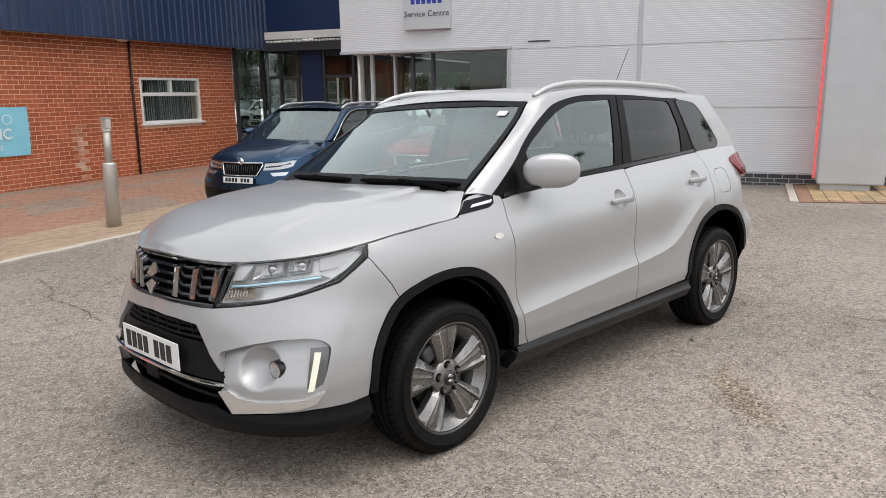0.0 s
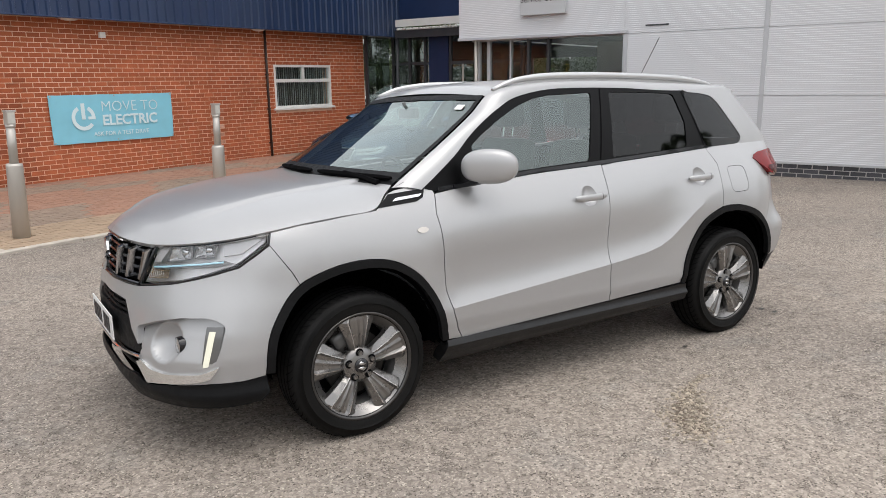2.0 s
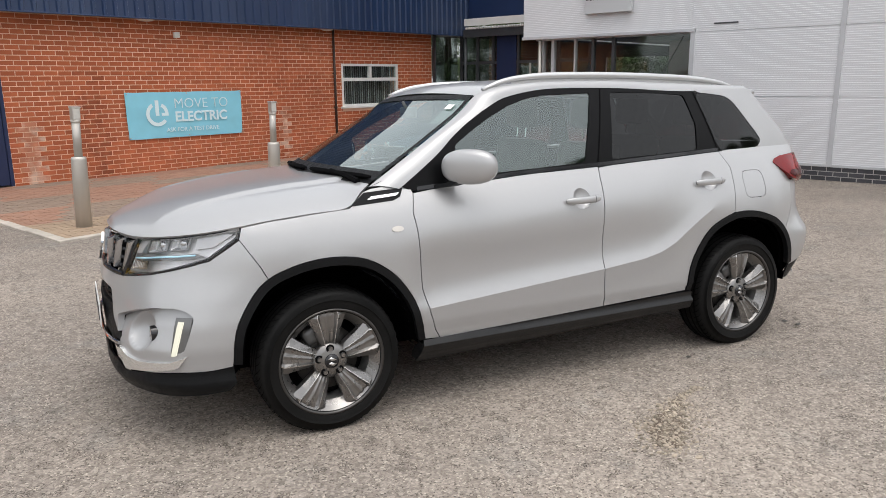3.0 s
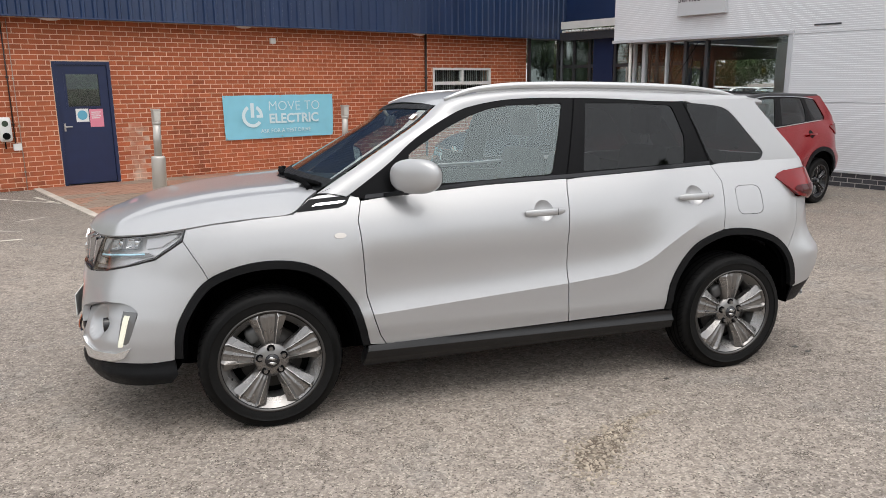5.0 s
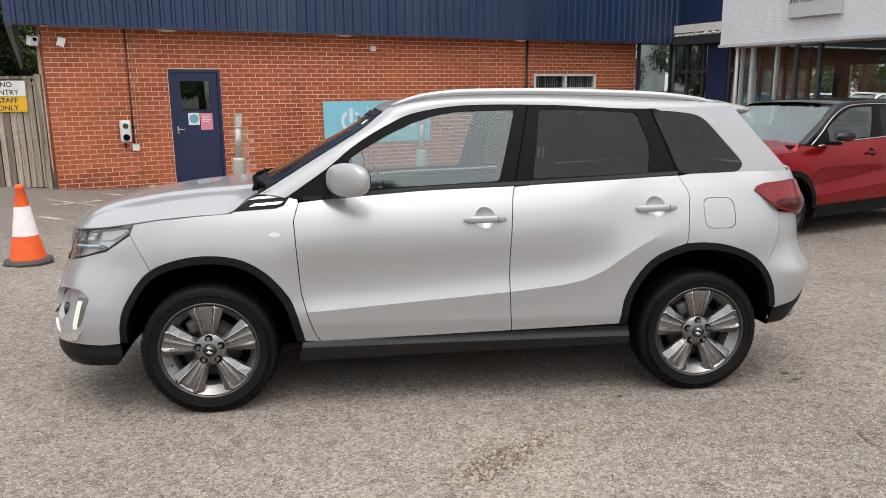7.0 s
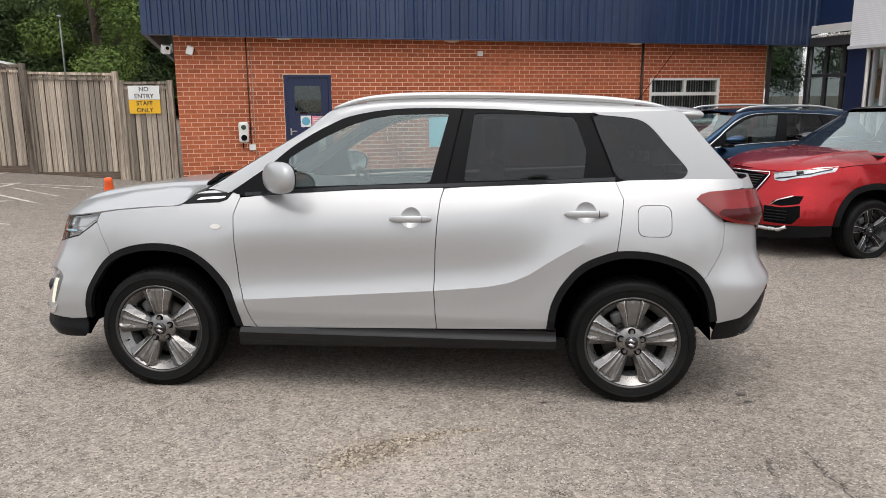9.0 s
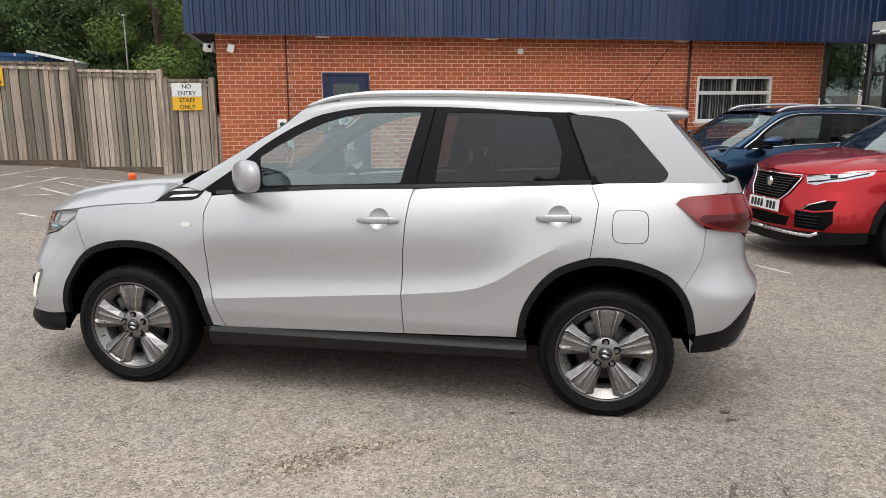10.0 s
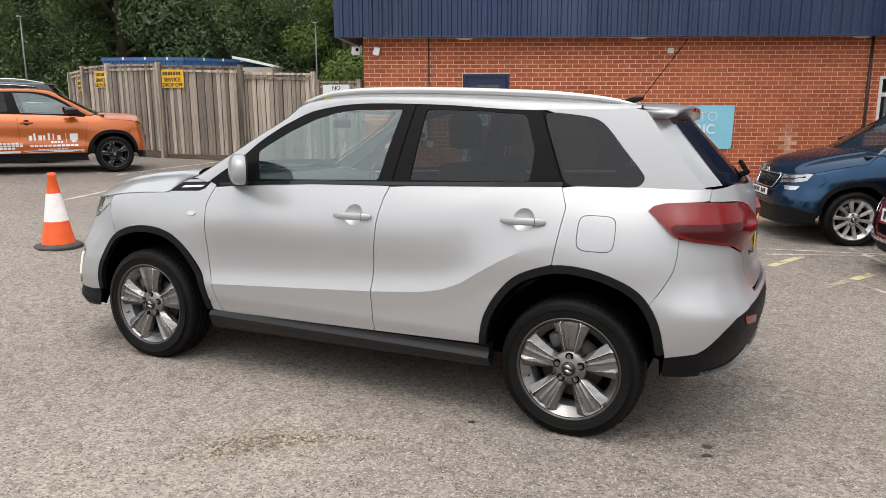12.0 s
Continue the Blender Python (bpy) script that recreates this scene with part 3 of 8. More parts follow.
def build_eaves_light(x):
    c = thing("eaves_light", pose(x, 12.80, 2.70), "white oval bulkhead light under the eaves", "light", "eaves lights")
    part("base", box(-0.2, -0.1, 0.03, 0.2, 0.08, 0.058, 0.008), GREY_TRIM, c)
    bm = bmesh.new()
    bmesh.ops.create_uvsphere(bm, u_segments=20, v_segments=10, radius=1)
    bmesh.ops.scale(bm, vec=(0.19, 0.085, 0.05), verts=bm.verts)
    bmesh.ops.translate(bm, vec=(0, -0.01, 0.03), verts=bm.verts)
    part("lens", bm, WHITE_PAINT, c, smooth=True)


for lx in (8.15, 12.6, 4.6):
    build_eaves_light(lx)
sensor = thing("wall_sensor", pose(8.84, WALL_Y, 2.47), "small white sensor box high on the brick wall", "sensor")
part("case", box(-0.06, -0.07, -0.06, 0.06, 0, 0.05, 0.01), WHITE_PAINT, sensor)

# ---- grey showroom ----
GX = 14.61


def grey_wall():
    """Flat metal panels with fine ribs, and the opening of the shop window."""
    bm = bmesh.new()
    z_lo, z_hi = 0.07, 6.8

    def sheet(y0, y1, z0, z1):
        n = max(2, int((z1 - z0) / 0.036))
        rows = []
        for k in range(n + 1):
            z = z0 + (z1 - z0) * k / n
            for dz, dx in ((0, 0), (0.008, 0.0022)) if k < n else ((0, 0),):
                rows.append([bm.verts.new((GX + dx, y0, z + dz)), bm.verts.new((GX + dx, y1, z + dz))])
        for a, b in zip(rows, rows[1:]):
            bm.faces.new((a[1], a[0], b[0], b[1]))

    for y0, y1 in ((4.78, 8.58),):
        sheet(y0, y1, 2.42, z_hi)
    for y0, y1 in ((2.25, 4.76), (-2.6, 2.17)):
        for z0, z1 in ((z_lo, 1.19), (1.205, 2.345), (2.36, 3.5), (3.515, z_hi)):
            sheet(y0, y1, z0, z1)
    box_into(bm, GX + 0.012, -2.6, z_lo, GX + 0.2, 4.8, z_hi)
    box_into(bm, GX + 0.012, 4.8, 2.42, GX + 0.2, 8.58, z_hi)
    box_into(bm, GX + 0.2, 8.38, 2.42, GX + 9, 8.58, z_hi)
    return bm


showroom_wall = tagged(part("wall_east", grey_wall(), GREY_CLAD), "pale silver-grey ribbed metal showroom cladding", "cladding", kind="structure")
for b in ((GX - 0.02, 2.17, 0.07, GX + 0.012, 2.25, 6.8), (GX - 0.015, 4.70, 0.07, GX + 0.012, 4.78, 2.42), (GX - 0.03, 4.70, 2.36, GX + 0.01, 8.6, 2.42), (GX - 0.02, -2.6, 0.03, GX + 0.012, 4.78, 0.075)):
    tagged(part("trim", box(*b, bevel=0.004), GREY_TRIM), "grey metal cover strip on the cladding", "trim", kind="structure")
tagged(part("wall_vent", box(GX - 0.012, 3.92, 2.475, GX + 0.0, 4.36, 2.50), DARK_FRAME), "thin dark slot in the grey cladding", "vent", kind="structure")


def plinth():
    bm = bmesh.new()
    for r in range(4):
        y = -2.6 + (0.11 if r % 2 else 0)
        while y < 4.7:
            box_into(bm, GX + 0.0, y, -0.28 + r * 0.08, GX + 0.1, min(y + 0.222, 4.78), -0.214 + r * 0.08)
            y += 0.237
    return bm


core = tagged(part("plinth", box(GX + 0.006, -2.6, -0.4, GX + 0.2, 4.78, 0.06), mat("pale_joint", (0.46, 0.44, 0.42), 0.9, vary=0.15, scale=8)), "dark blue-grey brick plinth below the cladding", "plinth", kind="structure")
tagged(part("plinth_bricks", plinth(), PLINTH, core), "dark blue engineering bricks", kind="stuff")


def shop_window():
    w = thing("window_2", pose(0, 0, 0), "tall showroom glazing with pale posts and dark door frames", "window", kind="structure")
    x = GX + 0.25
    ys = [4.80, 6.50, 6.97, 7.40, 7.95, 8.2]
    for y, half, material in zip(ys, (0.03, 0.03, 0.03, 0.018, 0.035, 0.02), (GREY_TRIM, DARK_FRAME, DARK_FRAME, GREY_TRIM, GREY_TRIM, GREY_TRIM)):
        part("mullion", box(x - 0.05, y - half, -0.22, x + 0.05, y + half, 2.36, 0.004), material, w)
    part("door_rail", box(x - 0.03, 6.53, 0.75, x + 0.03, 6.94, 0.79, 0.004), DARK_FRAME, w)
    for a, b in zip(ys, ys[1:]):
        part("pane", box(x - 0.006, a + 0.03, -0.1, x + 0.006, b - 0.03, 2.34), PANE_SHOP, w).visible_shadow = False
    part("sill", box(x - 0.06, 4.8, -0.24, x + 0.06, 8.2, -0.1), DARK_FRAME, w)
    part("head", box(GX + 0.2, 4.78, 2.34, x + 0.1, 8.38, 2.42), GREY_TRIM, w)
    part("corner_post", cyl(0.035, 0.035, -0.3, 2.36, 20, x=GX + 0.06, y=8.18), STEEL, w, smooth=True)
    # return glazing round the corner
    for xx in (GX + 0.9, GX + 1.7, GX + 2.5):
        part("mullion", box(xx - 0.03, 8.27, -0.22, xx + 0.03, 8.33, 2.42), DARK_FRAME, w)
        part("pane", box(xx - 0.77, 8.295, -0.2, xx - 0.03, 8.305, 2.42), PANE_SHOP, w).visible_shadow = False


shop_window()
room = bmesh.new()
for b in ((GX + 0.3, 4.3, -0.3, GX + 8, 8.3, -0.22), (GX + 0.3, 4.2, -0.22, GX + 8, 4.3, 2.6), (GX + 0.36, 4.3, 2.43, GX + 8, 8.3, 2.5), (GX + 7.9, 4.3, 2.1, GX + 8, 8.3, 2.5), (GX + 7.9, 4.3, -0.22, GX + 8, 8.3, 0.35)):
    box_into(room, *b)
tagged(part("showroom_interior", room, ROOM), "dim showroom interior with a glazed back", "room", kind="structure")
pale_wall = mat("inner_wall", (0.45, 0.43, 0.40), 0.8, vary=0.1)
for b in ((GX + 3.2, 4.3, -0.22, GX + 3.3, 5.6, 2.43), (GX + 4.5, 6.4, -0.22, GX + 4.6, 7.3, 2.43)):
    tagged(part("inner_partition", box(*b), pale_wall), "pale partition inside the showroom", "partition", kind="structure")

# pillar with a red edge light
pillar = thing("pillar", pose(13.75, -1.28, -0.2), "grey metal entrance pillar with thin red edge lights", "pillar", kind="structure")
part("shaft", box(-0.05, -0.55, 0.18, 0.65, 0.42, 6.8, 0.03), GREY_TRIM, pillar)
part("foot", box(0.0, -0.36, -0.1, 0.55, 0.36, 0.18), GREY_TRIM, pillar)
red_glow = glow("red_edge_light", (0.9, 0.08, 0.07), 0.4)
part("edge_light", box(0.64, 0.422, 0.2, 0.68, 0.45, 6.8), red_glow, pillar, "thin red light strip")
part("edge_light", box(0.64, -0.58, 0.2, 0.68, -0.552, 6.8), red_glow, pillar, "thin red light strip")


def showroom_sign():
    s = thing("wall_sign", pose(GX, 6.49, 2.80), "pale grey square sign with blue and black lettering", "sign")
    part("panel", box(-0.1, -0.51, 0, -0.01, 0.51, 1.02, 0.01), mat("sign_grey", (0.56, 0.57, 0.58), 0.35, metal=0.2), s)
    words("lettering", "Service Centre", 0.165, LETTER_BLACK, s, pose(-0.104, 0.0, 0.255, 90, 0, -90))
    blue = mat("sign_blue", (0.02, 0.045, 0.32), 0.4)
    for k in range(6):
        y = 0.3 - k * 0.12
        part("brand_bar", box(-0.104, y - 0.045, 0.5, -0.1, y + 0.045, 0.6), blue, s)
    part("brand_mark", prism([(-0.12, 0.72), (0.0, 0.62), (0.12, 0.72), (0.0, 0.9)], -0.004, 0, m=pose(-0.1, 0, 0, 0, 0, -90)), mat("sign_red", (0.6, 0.03, 0.03), 0.4), s)


showroom_sign()

# ---- entrance in the corner ----
EX = 17.65


def entrance():
    tagged(part("wall_upper", box(EX - 0.02, 8.6, 3.15, EX + 0.2, 12.9, 6.4), BLUE_WALL), "flat dark blue wall above the entrance", "wall", kind="structure")
    c = thing("entrance_canopy", pose(0, 0, 0), "flat canopy with white corrugated edge over the entrance", "canopy", kind="structure")
    part("fascia", box(EX - 0.32, 9.5, 2.98, EX - 0.26, 12.55, 3.17, 0.006), WHITE_PAINT, c)
    bm = bmesh.new()
    y = 8.6
    while y < 12.5:
        cyl_into(bm, 0.03, 0.03, 0, 0.5, 8, m=pose(EX - 0.36, y, 2.915, 0, 90, 0))
        y += 0.11
    part("corrugated_sheet", bm, WHITE_PAINT, c)
    part("beam", box(EX - 0.3, 8.6, 2.68, EX - 0.2, 12.6, 2.84), DARK_FRAME, c)
    part("deck", box(EX - 0.3, 8.6, 2.84, EX + 0.1, 12.9, 2.88), DARK_FRAME, c)
    g = thing("window_3", pose(0, 0, 0), "dark-framed entrance glazing with a double door", "window", kind="structure")
    ys = [8.7, 9.6, 10.0, 10.9, 11.75, 12.3, 12.9]
    for y in ys:
        part("mullion", box(EX - 0.05, y - 0.035, -0.22, EX + 0.05, y + 0.035, 2.84, 0.004), DARK_FRAME, g)
    for a, b in zip(ys, ys[1:]):
        part("pane", box(EX - 0.005, a + 0.035, -0.1, EX + 0.005, b - 0.035, 2.8), PANE_ENTRY, g).visible_shadow = False
        part("transom", box(EX - 0.045, a + 0.035, 1.95, EX + 0.045, b - 0.035, 2.03), DARK_FRAME, g)
    for a, b in ((10.05, 10.45), (10.45, 10.86)):
        part("door_stile", box(EX - 0.06, a, -0.2, EX - 0.052, a + 0.06, 1.95), pale_wall, g)
    part("side_pane", box(END_X + 0.08, 12.9, -0.1, EX - 0.2, 12.91, 2.7), PANE_ENTRY, g).visible_shadow = False
    part("side_frame", box(END_X + 0.02, 12.86, -0.22, END_X + 0.08, 12.95, 2.74), DARK_FRAME, g)
    part("corner_post", cyl(0.045, 0.045, -0.3, 2.84, 16, x=EX - 0.2, y=12.6), DARK_FRAME, g, smooth=True)
    tagged(part("wall_pier", box(EX - 0.06, 10.95, -0.3, EX + 0.1, 11.6, 2.8), BLUE_WALL), "dark blue pier beside the entrance doors", "pier", kind="structure")
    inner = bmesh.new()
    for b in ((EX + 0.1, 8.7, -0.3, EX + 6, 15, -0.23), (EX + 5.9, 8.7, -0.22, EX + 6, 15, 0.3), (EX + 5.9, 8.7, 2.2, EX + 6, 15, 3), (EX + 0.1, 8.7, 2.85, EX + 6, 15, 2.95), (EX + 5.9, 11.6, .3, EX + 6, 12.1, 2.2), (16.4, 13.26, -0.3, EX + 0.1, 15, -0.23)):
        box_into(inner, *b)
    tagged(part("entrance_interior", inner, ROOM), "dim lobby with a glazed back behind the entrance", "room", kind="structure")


entrance()

# ---- fence and gate ----
A, B = Vector((2.42, 13.15)), Vector((-2.5, 14.5))


def fence_run(p, q, top0, top1, label, boards=0.105, gate=False):
    foot = min(ground_z(p.x, p.y), ground_z(q.x, q.y)) - 0.03
    d = (q - p)
    n = d.length
    ang = math.degrees(math.atan2(d.y, d.x))
    f = thing("gate" if gate else "fence", pose(p.x, p.y, foot, 0, 0, ang), label, "gate" if gate else "fence", "" if gate else "fence panels")
    rnd = random.Random(int(n * 1000) + int(p.x * 10))
    k = int(n / boards)
    sgn = 1
    shared = None
    for i in range(k):
        u = (i + 0.5) / k
        h = top0 + (top1 - top0) * u - foot
        if shared is None:
            ob = part("board", box(-0.047, -0.009, 0.0, 0.047, 0.009, 1.0, 0.003), FENCE, f)
            shared = ob.data
        else:
            ob = new("board", shared)
            ob.parent = f
        z0 = 0.2 if not gate else 0.06
        ob.matrix_local = pose(n * u, 0.016 * (i % 2) + rnd.uniform(-0.003, 0.003), z0, 0, rnd.uniform(-0.25, 0.25), rnd.uniform(-4, 4)) @ Matrix.Diagonal((1, 1, h - z0 - rnd.uniform(0.04, 0.06), 1))
    part("top_rail", prism([(0, top0 - foot - 0.05), (n, top1 - foot - 0.05), (n, top1 - foot), (0, top0 - foot)], -0.03, 0.05), FENCE, f)
    part("upper_batten", prism([(0.05, top0 - foot - 0.15), (n - 0.05, top1 - foot - 0.15), (n - 0.05, top1 - foot - 0.10), (0.05, top0 - foot - 0.10)], 0.026, 0.045), FENCE, f)
    if not gate:
        part("gravel_board", prism([(0, 0), (n, 0), (n, 0.2), (0, 0.2)], -0.02, 0.02), FENCE_DARK, f)
    for h in (0.35, 1.0, 1.6):
        part("back_rail", box(0.05, -0.09, h, n - 0.05, -0.05, h + 0.09), FENCE_DARK, f)
    # added dark sheet that puts shade into the gaps between the boards
    part("backing", box(0.0, -0.05, 0.06, n, -0.035, min(top0, top1) - foot - 0.1), FENCE_DARK, f)
    for u, h in ((0, top0), (n, top1)):
        part("post", box(u - 0.05, -0.01, -0.1, u + 0.05, 0.09, h - foot + 0.03, 0.005), FENCE, f)
    return f


def along(u):
    return A + (B - A) * u


FL = "tall close-boarded timber fence, weathered grey-brown"
gate = fence_run(along(0.01), along(0.20), 1.88, 1.88, "weathered boarded timber gate with a steel latch", gate=True)
part("latch", tube([(0.92, 0.04, 1.05), (1.0, 0.04, 1.06)], 0.02), STEEL, gate)
fence_run(along(0.22), along(0.565), 2.05, 2.09, FL)
fence_run(along(0.575), along(0.99), 2.22, 2.28, FL)
C1, C2, C3 = Vector((-4.15, 15.45)), Vector((-5.15, 16.2)), Vector((-6.2, 17.5))
fence_run(B, C1, 2.31, 2.33, FL)
fence_run(C1, C2, 2.33, 2.3, FL)
fence_run(C2, C3, 2.25, 2.2, FL)


def plate_sign(u, z0, w, h, rows, material, side=0.0, label=""):
    p = along(u)
    ang = math.degrees(math.atan2((A - B).y, (A - B).x))
    s = thing("fence_sign", pose(p.x, p.y, z0, 0, 0, ang) @ pose(0, -0.06, 0), label, "sign")
    part("plate", box(0, -0.002, 0, w, 0.002, h, 0.001), material, s)
    size = h / len(rows) * 0.92
    for k, row in enumerate(rows):
        words("lettering", row, size, LETTER_BLACK, s, pose(w / 2, -0.004, h - (k + 0.80) * h / len(rows), 90), bold=0.001)
    return s


plate_sign(0.174, 1.53, 0.62, 0.27, ["NO", "ENTRY"], SIGN_WHITE, label="white plate reading no entry on the timber gate")
plate_sign(0.174, 1.255, 0.62, 0.27, ["STAFF", "ONLY"], SIGN_YELLOW, label="yellow plate reading staff only on the timber gate")


def drop_sign(p, q, u, z, w, h):
    d = (p - q)
    at = q + d * u
    s = thing("fence_sign", pose(at.x, at.y, z, 0, 0, math.degrees(math.atan2(d.y, d.x))) @ pose(0, -0.06, 0), "yellow service drop-off plate on the timber fence", "sign", "drop-off signs")
    part("plate", box(0, -0.002, 0, w, 0.002, h, 0.001), SIGN_YELLOW, s)
    for k in range(7):
        x = 0.06 + k * (w - 0.12) / 7
        part("brand_bar", box(x, -0.004, h - 0.12, x + (w - 0.12) / 7 - 0.02, -0.002, h - 0.04), LETTER_BLACK, s)
    words("lettering", "SERVICE", 0.125, LETTER_BLACK, s, pose(w / 2, -0.004, h / 2 - 0.06, 90), bold=0.003)
    words("lettering", "DROP OFF", 0.115, LETTER_BLACK, s, pose(w / 2, -0.004, 0.025, 90), bold=0.003)


drop_sign(A, B, 0.015, 1.76, 0.62, 0.4)
drop_sign(C1, C2, 0.52, 1.78, 0.55, 0.4)
drop_sign(C2, C3, 0.64, 1.72, 0.55, 0.4)

# ---- forecourt things ----
def build_pavement():
    core = bmesh.new()
    x0, x1, y0, y1 = 4.16, 17.6, 7.34, WALL_Y
    n = 24
    rows = []
    for j in range(n + 1):
        y = y0 + (y1 - y0) * j / n
        rows.append([core.verts.new((x0 + (x1 - x0) * i / n, y, ground_z(x0 + (x1 - x0) * i / n, y) + 0.012)) for i in range(n + 1)])
    for a, b in zip(rows, rows[1:]):
        for i in range(n):
            core.faces.new((a[i], a[i + 1], b[i + 1], b[i]))
    pav = tagged(part("pavement", core, GROUT), "block-paved footway in red and buff bands", "pavement", kind="structure")
    # blocks, flat, by bands: buff at the kerb, then red and grey squares
    groups = {}
    rnd = random.Random(8)
    near = {}

    def block(a, b, c, d, material):
        near.setdefault(material.name, (material, []))[1].append((a, b, c, d))

    y = y0
    row = 0
    while y < y1 - 0.1:
        x = x0 - (0.1 if row % 2 else 0)
        while x < x1:
            band = y - y0
            m = PAVER_BUFF
            if band > 1.25:
                k = (int((x - 0.55 * (y - y0)) / 1.25) + int(band / 1.25)) % 3
                m = (PAVER_RED, PAVER_GREY, PAVER_RED)[k] if band < 4.2 else (PAVER_RED if k else PAVER_GREY)
            block(max(x, x0), y, min(x + 0.194, x1), y + 0.094, m)
            x += 0.2
        y += 0.1
        row += 1
    for nm, (material, cells) in near.items():
        vs, fs = [], []
        for a, b, c, d in cells:
            dz = rnd.uniform(0.016, 0.020)
            base = len(vs)
            for px, py in ((a, b), (c, b), (c, d), (a, d)):
                vs.append((px, py, ground_z(px, py) + dz))
            for px, py in ((a, b), (c, b), (c, d), (a, d)):
                vs.append((px, py, ground_z(px, py)))
            fs.append((base, base + 1, base + 2, base + 3))
            for i in range(4):
                fs.append((base + i, base + 4 + i, base + 4 + (i + 1) % 4, base + (i + 1) % 4))
        me = bpy.data.meshes.new("paving_blocks")
        me.from_pydata(vs, [], fs)
        me.materials.append(material)
        ob = new("paving_blocks", me)
        ob.parent = pav
        tagged(ob, "small rectangular concrete paving blocks", kind="stuff")
    k = thing("kerb", pose(0, 0, 0), "flush pale concrete kerb edging the paving", "kerb", kind="structure")
    x = 4.02
    while x < 8.6:
        z = ground_z(x + 0.45, 7.27)
        part("kerb_stone", box(x, 7.22, z - 0.1, x + 0.905, 7.335, z + 0.03, 0.01), KERB, k)
        x += 0.915
    y = 7.34
    while y < 12.9:
        z = ground_z(4.08, y + 0.45)
        part("kerb_stone", box(4.03, y, z - 0.1, 4.15, min(y + 0.905, 12.9), z + 0.03, 0.01), KERB, k)
        y += 0.915


build_pavement()


FROSTED = mat("frosted_lens", (0.52, 0.50, 0.46), 0.45, vary=0.1, scale=20)


def build_bollard(x, y, lean=(0, 0)):
    g = ground_z(x, y) - 0.05
    b = thing("bollard", pose(x, y, g, lean[0], lean[1], 0), "stainless steel bollard light with a slim upper stem", "bollard", "bollards")
    part("sleeve", lathe([(0.0, 0), (0.094, 0), (0.088, 0.89), (0.082, 0.92), (0.05, 0.925)], 28), STEEL, b, smooth=True)
    part("stem", cyl(0.048, 0.048, 0.9, 1.37, 20), STEEL, b, smooth=True)
    part("lamp_head", box(-0.046, -0.046, 1.355, 0.046, 0.046, 1.50, 0.008), STEEL, b)
    part("lens", box(-0.036, -0.050, 1.375, 0.036, -0.045, 1.49, 0.002), FROSTED, b, "frosted pale lens")
    part("cap", box(-0.053, -0.052, 1.50, 0.053, 0.052, 1.518, 0.004), STEEL, b)
    part("collar", lathe([(0.048, 1.325), (0.055, 1.33), (0.055, 1.352), (0.048, 1.356)], 20), STEEL, b, smooth=True)
    part("lock", cyl(0.014, 0.012, 0, 0.012, 12, m=pose(0.088, 0, 0.62, 0, 90, 0)), STEEL, b)


build_bollard(7.46, 8.0, (0, 1.5))
build_bollard(4.62, 8.0, (0, 2.0))


def build_cone(x, y):
    c = thing("traffic_cone", pose(x, y, ground_z(x, y)) @ Matrix.Scale(0.87, 4), "tall orange traffic cone with a dirty white sleeve", "cone", "traffic cones")
    part("base", lathe([(0.0, 0.0), (0.27, 0.0), (0.275, 0.03), (0.25, 0.055), (0.17, 0.065), (0.0, 0.065)], 8, m=pose(0, 0, 0, 0, 0, 22)), mat("cone_base", (0.06, 0.055, 0.05), 0.8, vary=0.2), c)
    part("lower_body", lathe([(0.19, 0.06), (0.135, 0.33)], 28), CONE_ORANGE, c, smooth=True)
    part("sleeve", lathe([(0.138, 0.33), (0.136, 0.332), (0.082, 0.66), (0.08, 0.662)], 28), CONE_WHITE, c, smooth=True)
    part("upper_body", lathe([(0.079, 0.66), (0.046, 0.85), (0.05, 0.855), (0.048, 0.9), (0.03, 0.905), (0.0, 0.905)], 28), CONE_ORANGE, c, smooth=True)


build_cone(0.40, 4.55)
build_cone(2.02, 5.95)


def ground_strip(x0, y0, x1, y1, width, material, lift=0.004):
    d = Vector((x1 - x0, y1 - y0))
    n = Vector((-d.y, d.x)).normalized() * width / 2
    bm = bmesh.new()
    k = max(1, int(d.length / 0.25))
    rows = []
    for i in range(k + 1):
        p = Vector((x0, y0)) + d * i / k
        rows.append([bm.verts.new((q.x, q.y, ground_z(q.x, q.y) + lift)) for q in (p - n, p + n)])
    for a, b in zip(rows, rows[1:]):
        bm.faces.new((a[0], b[0], b[1], a[1]))
    return tagged(part("road_marking", bm, material), "worn painted parking bay line on tarmac", "line", kind="structure")


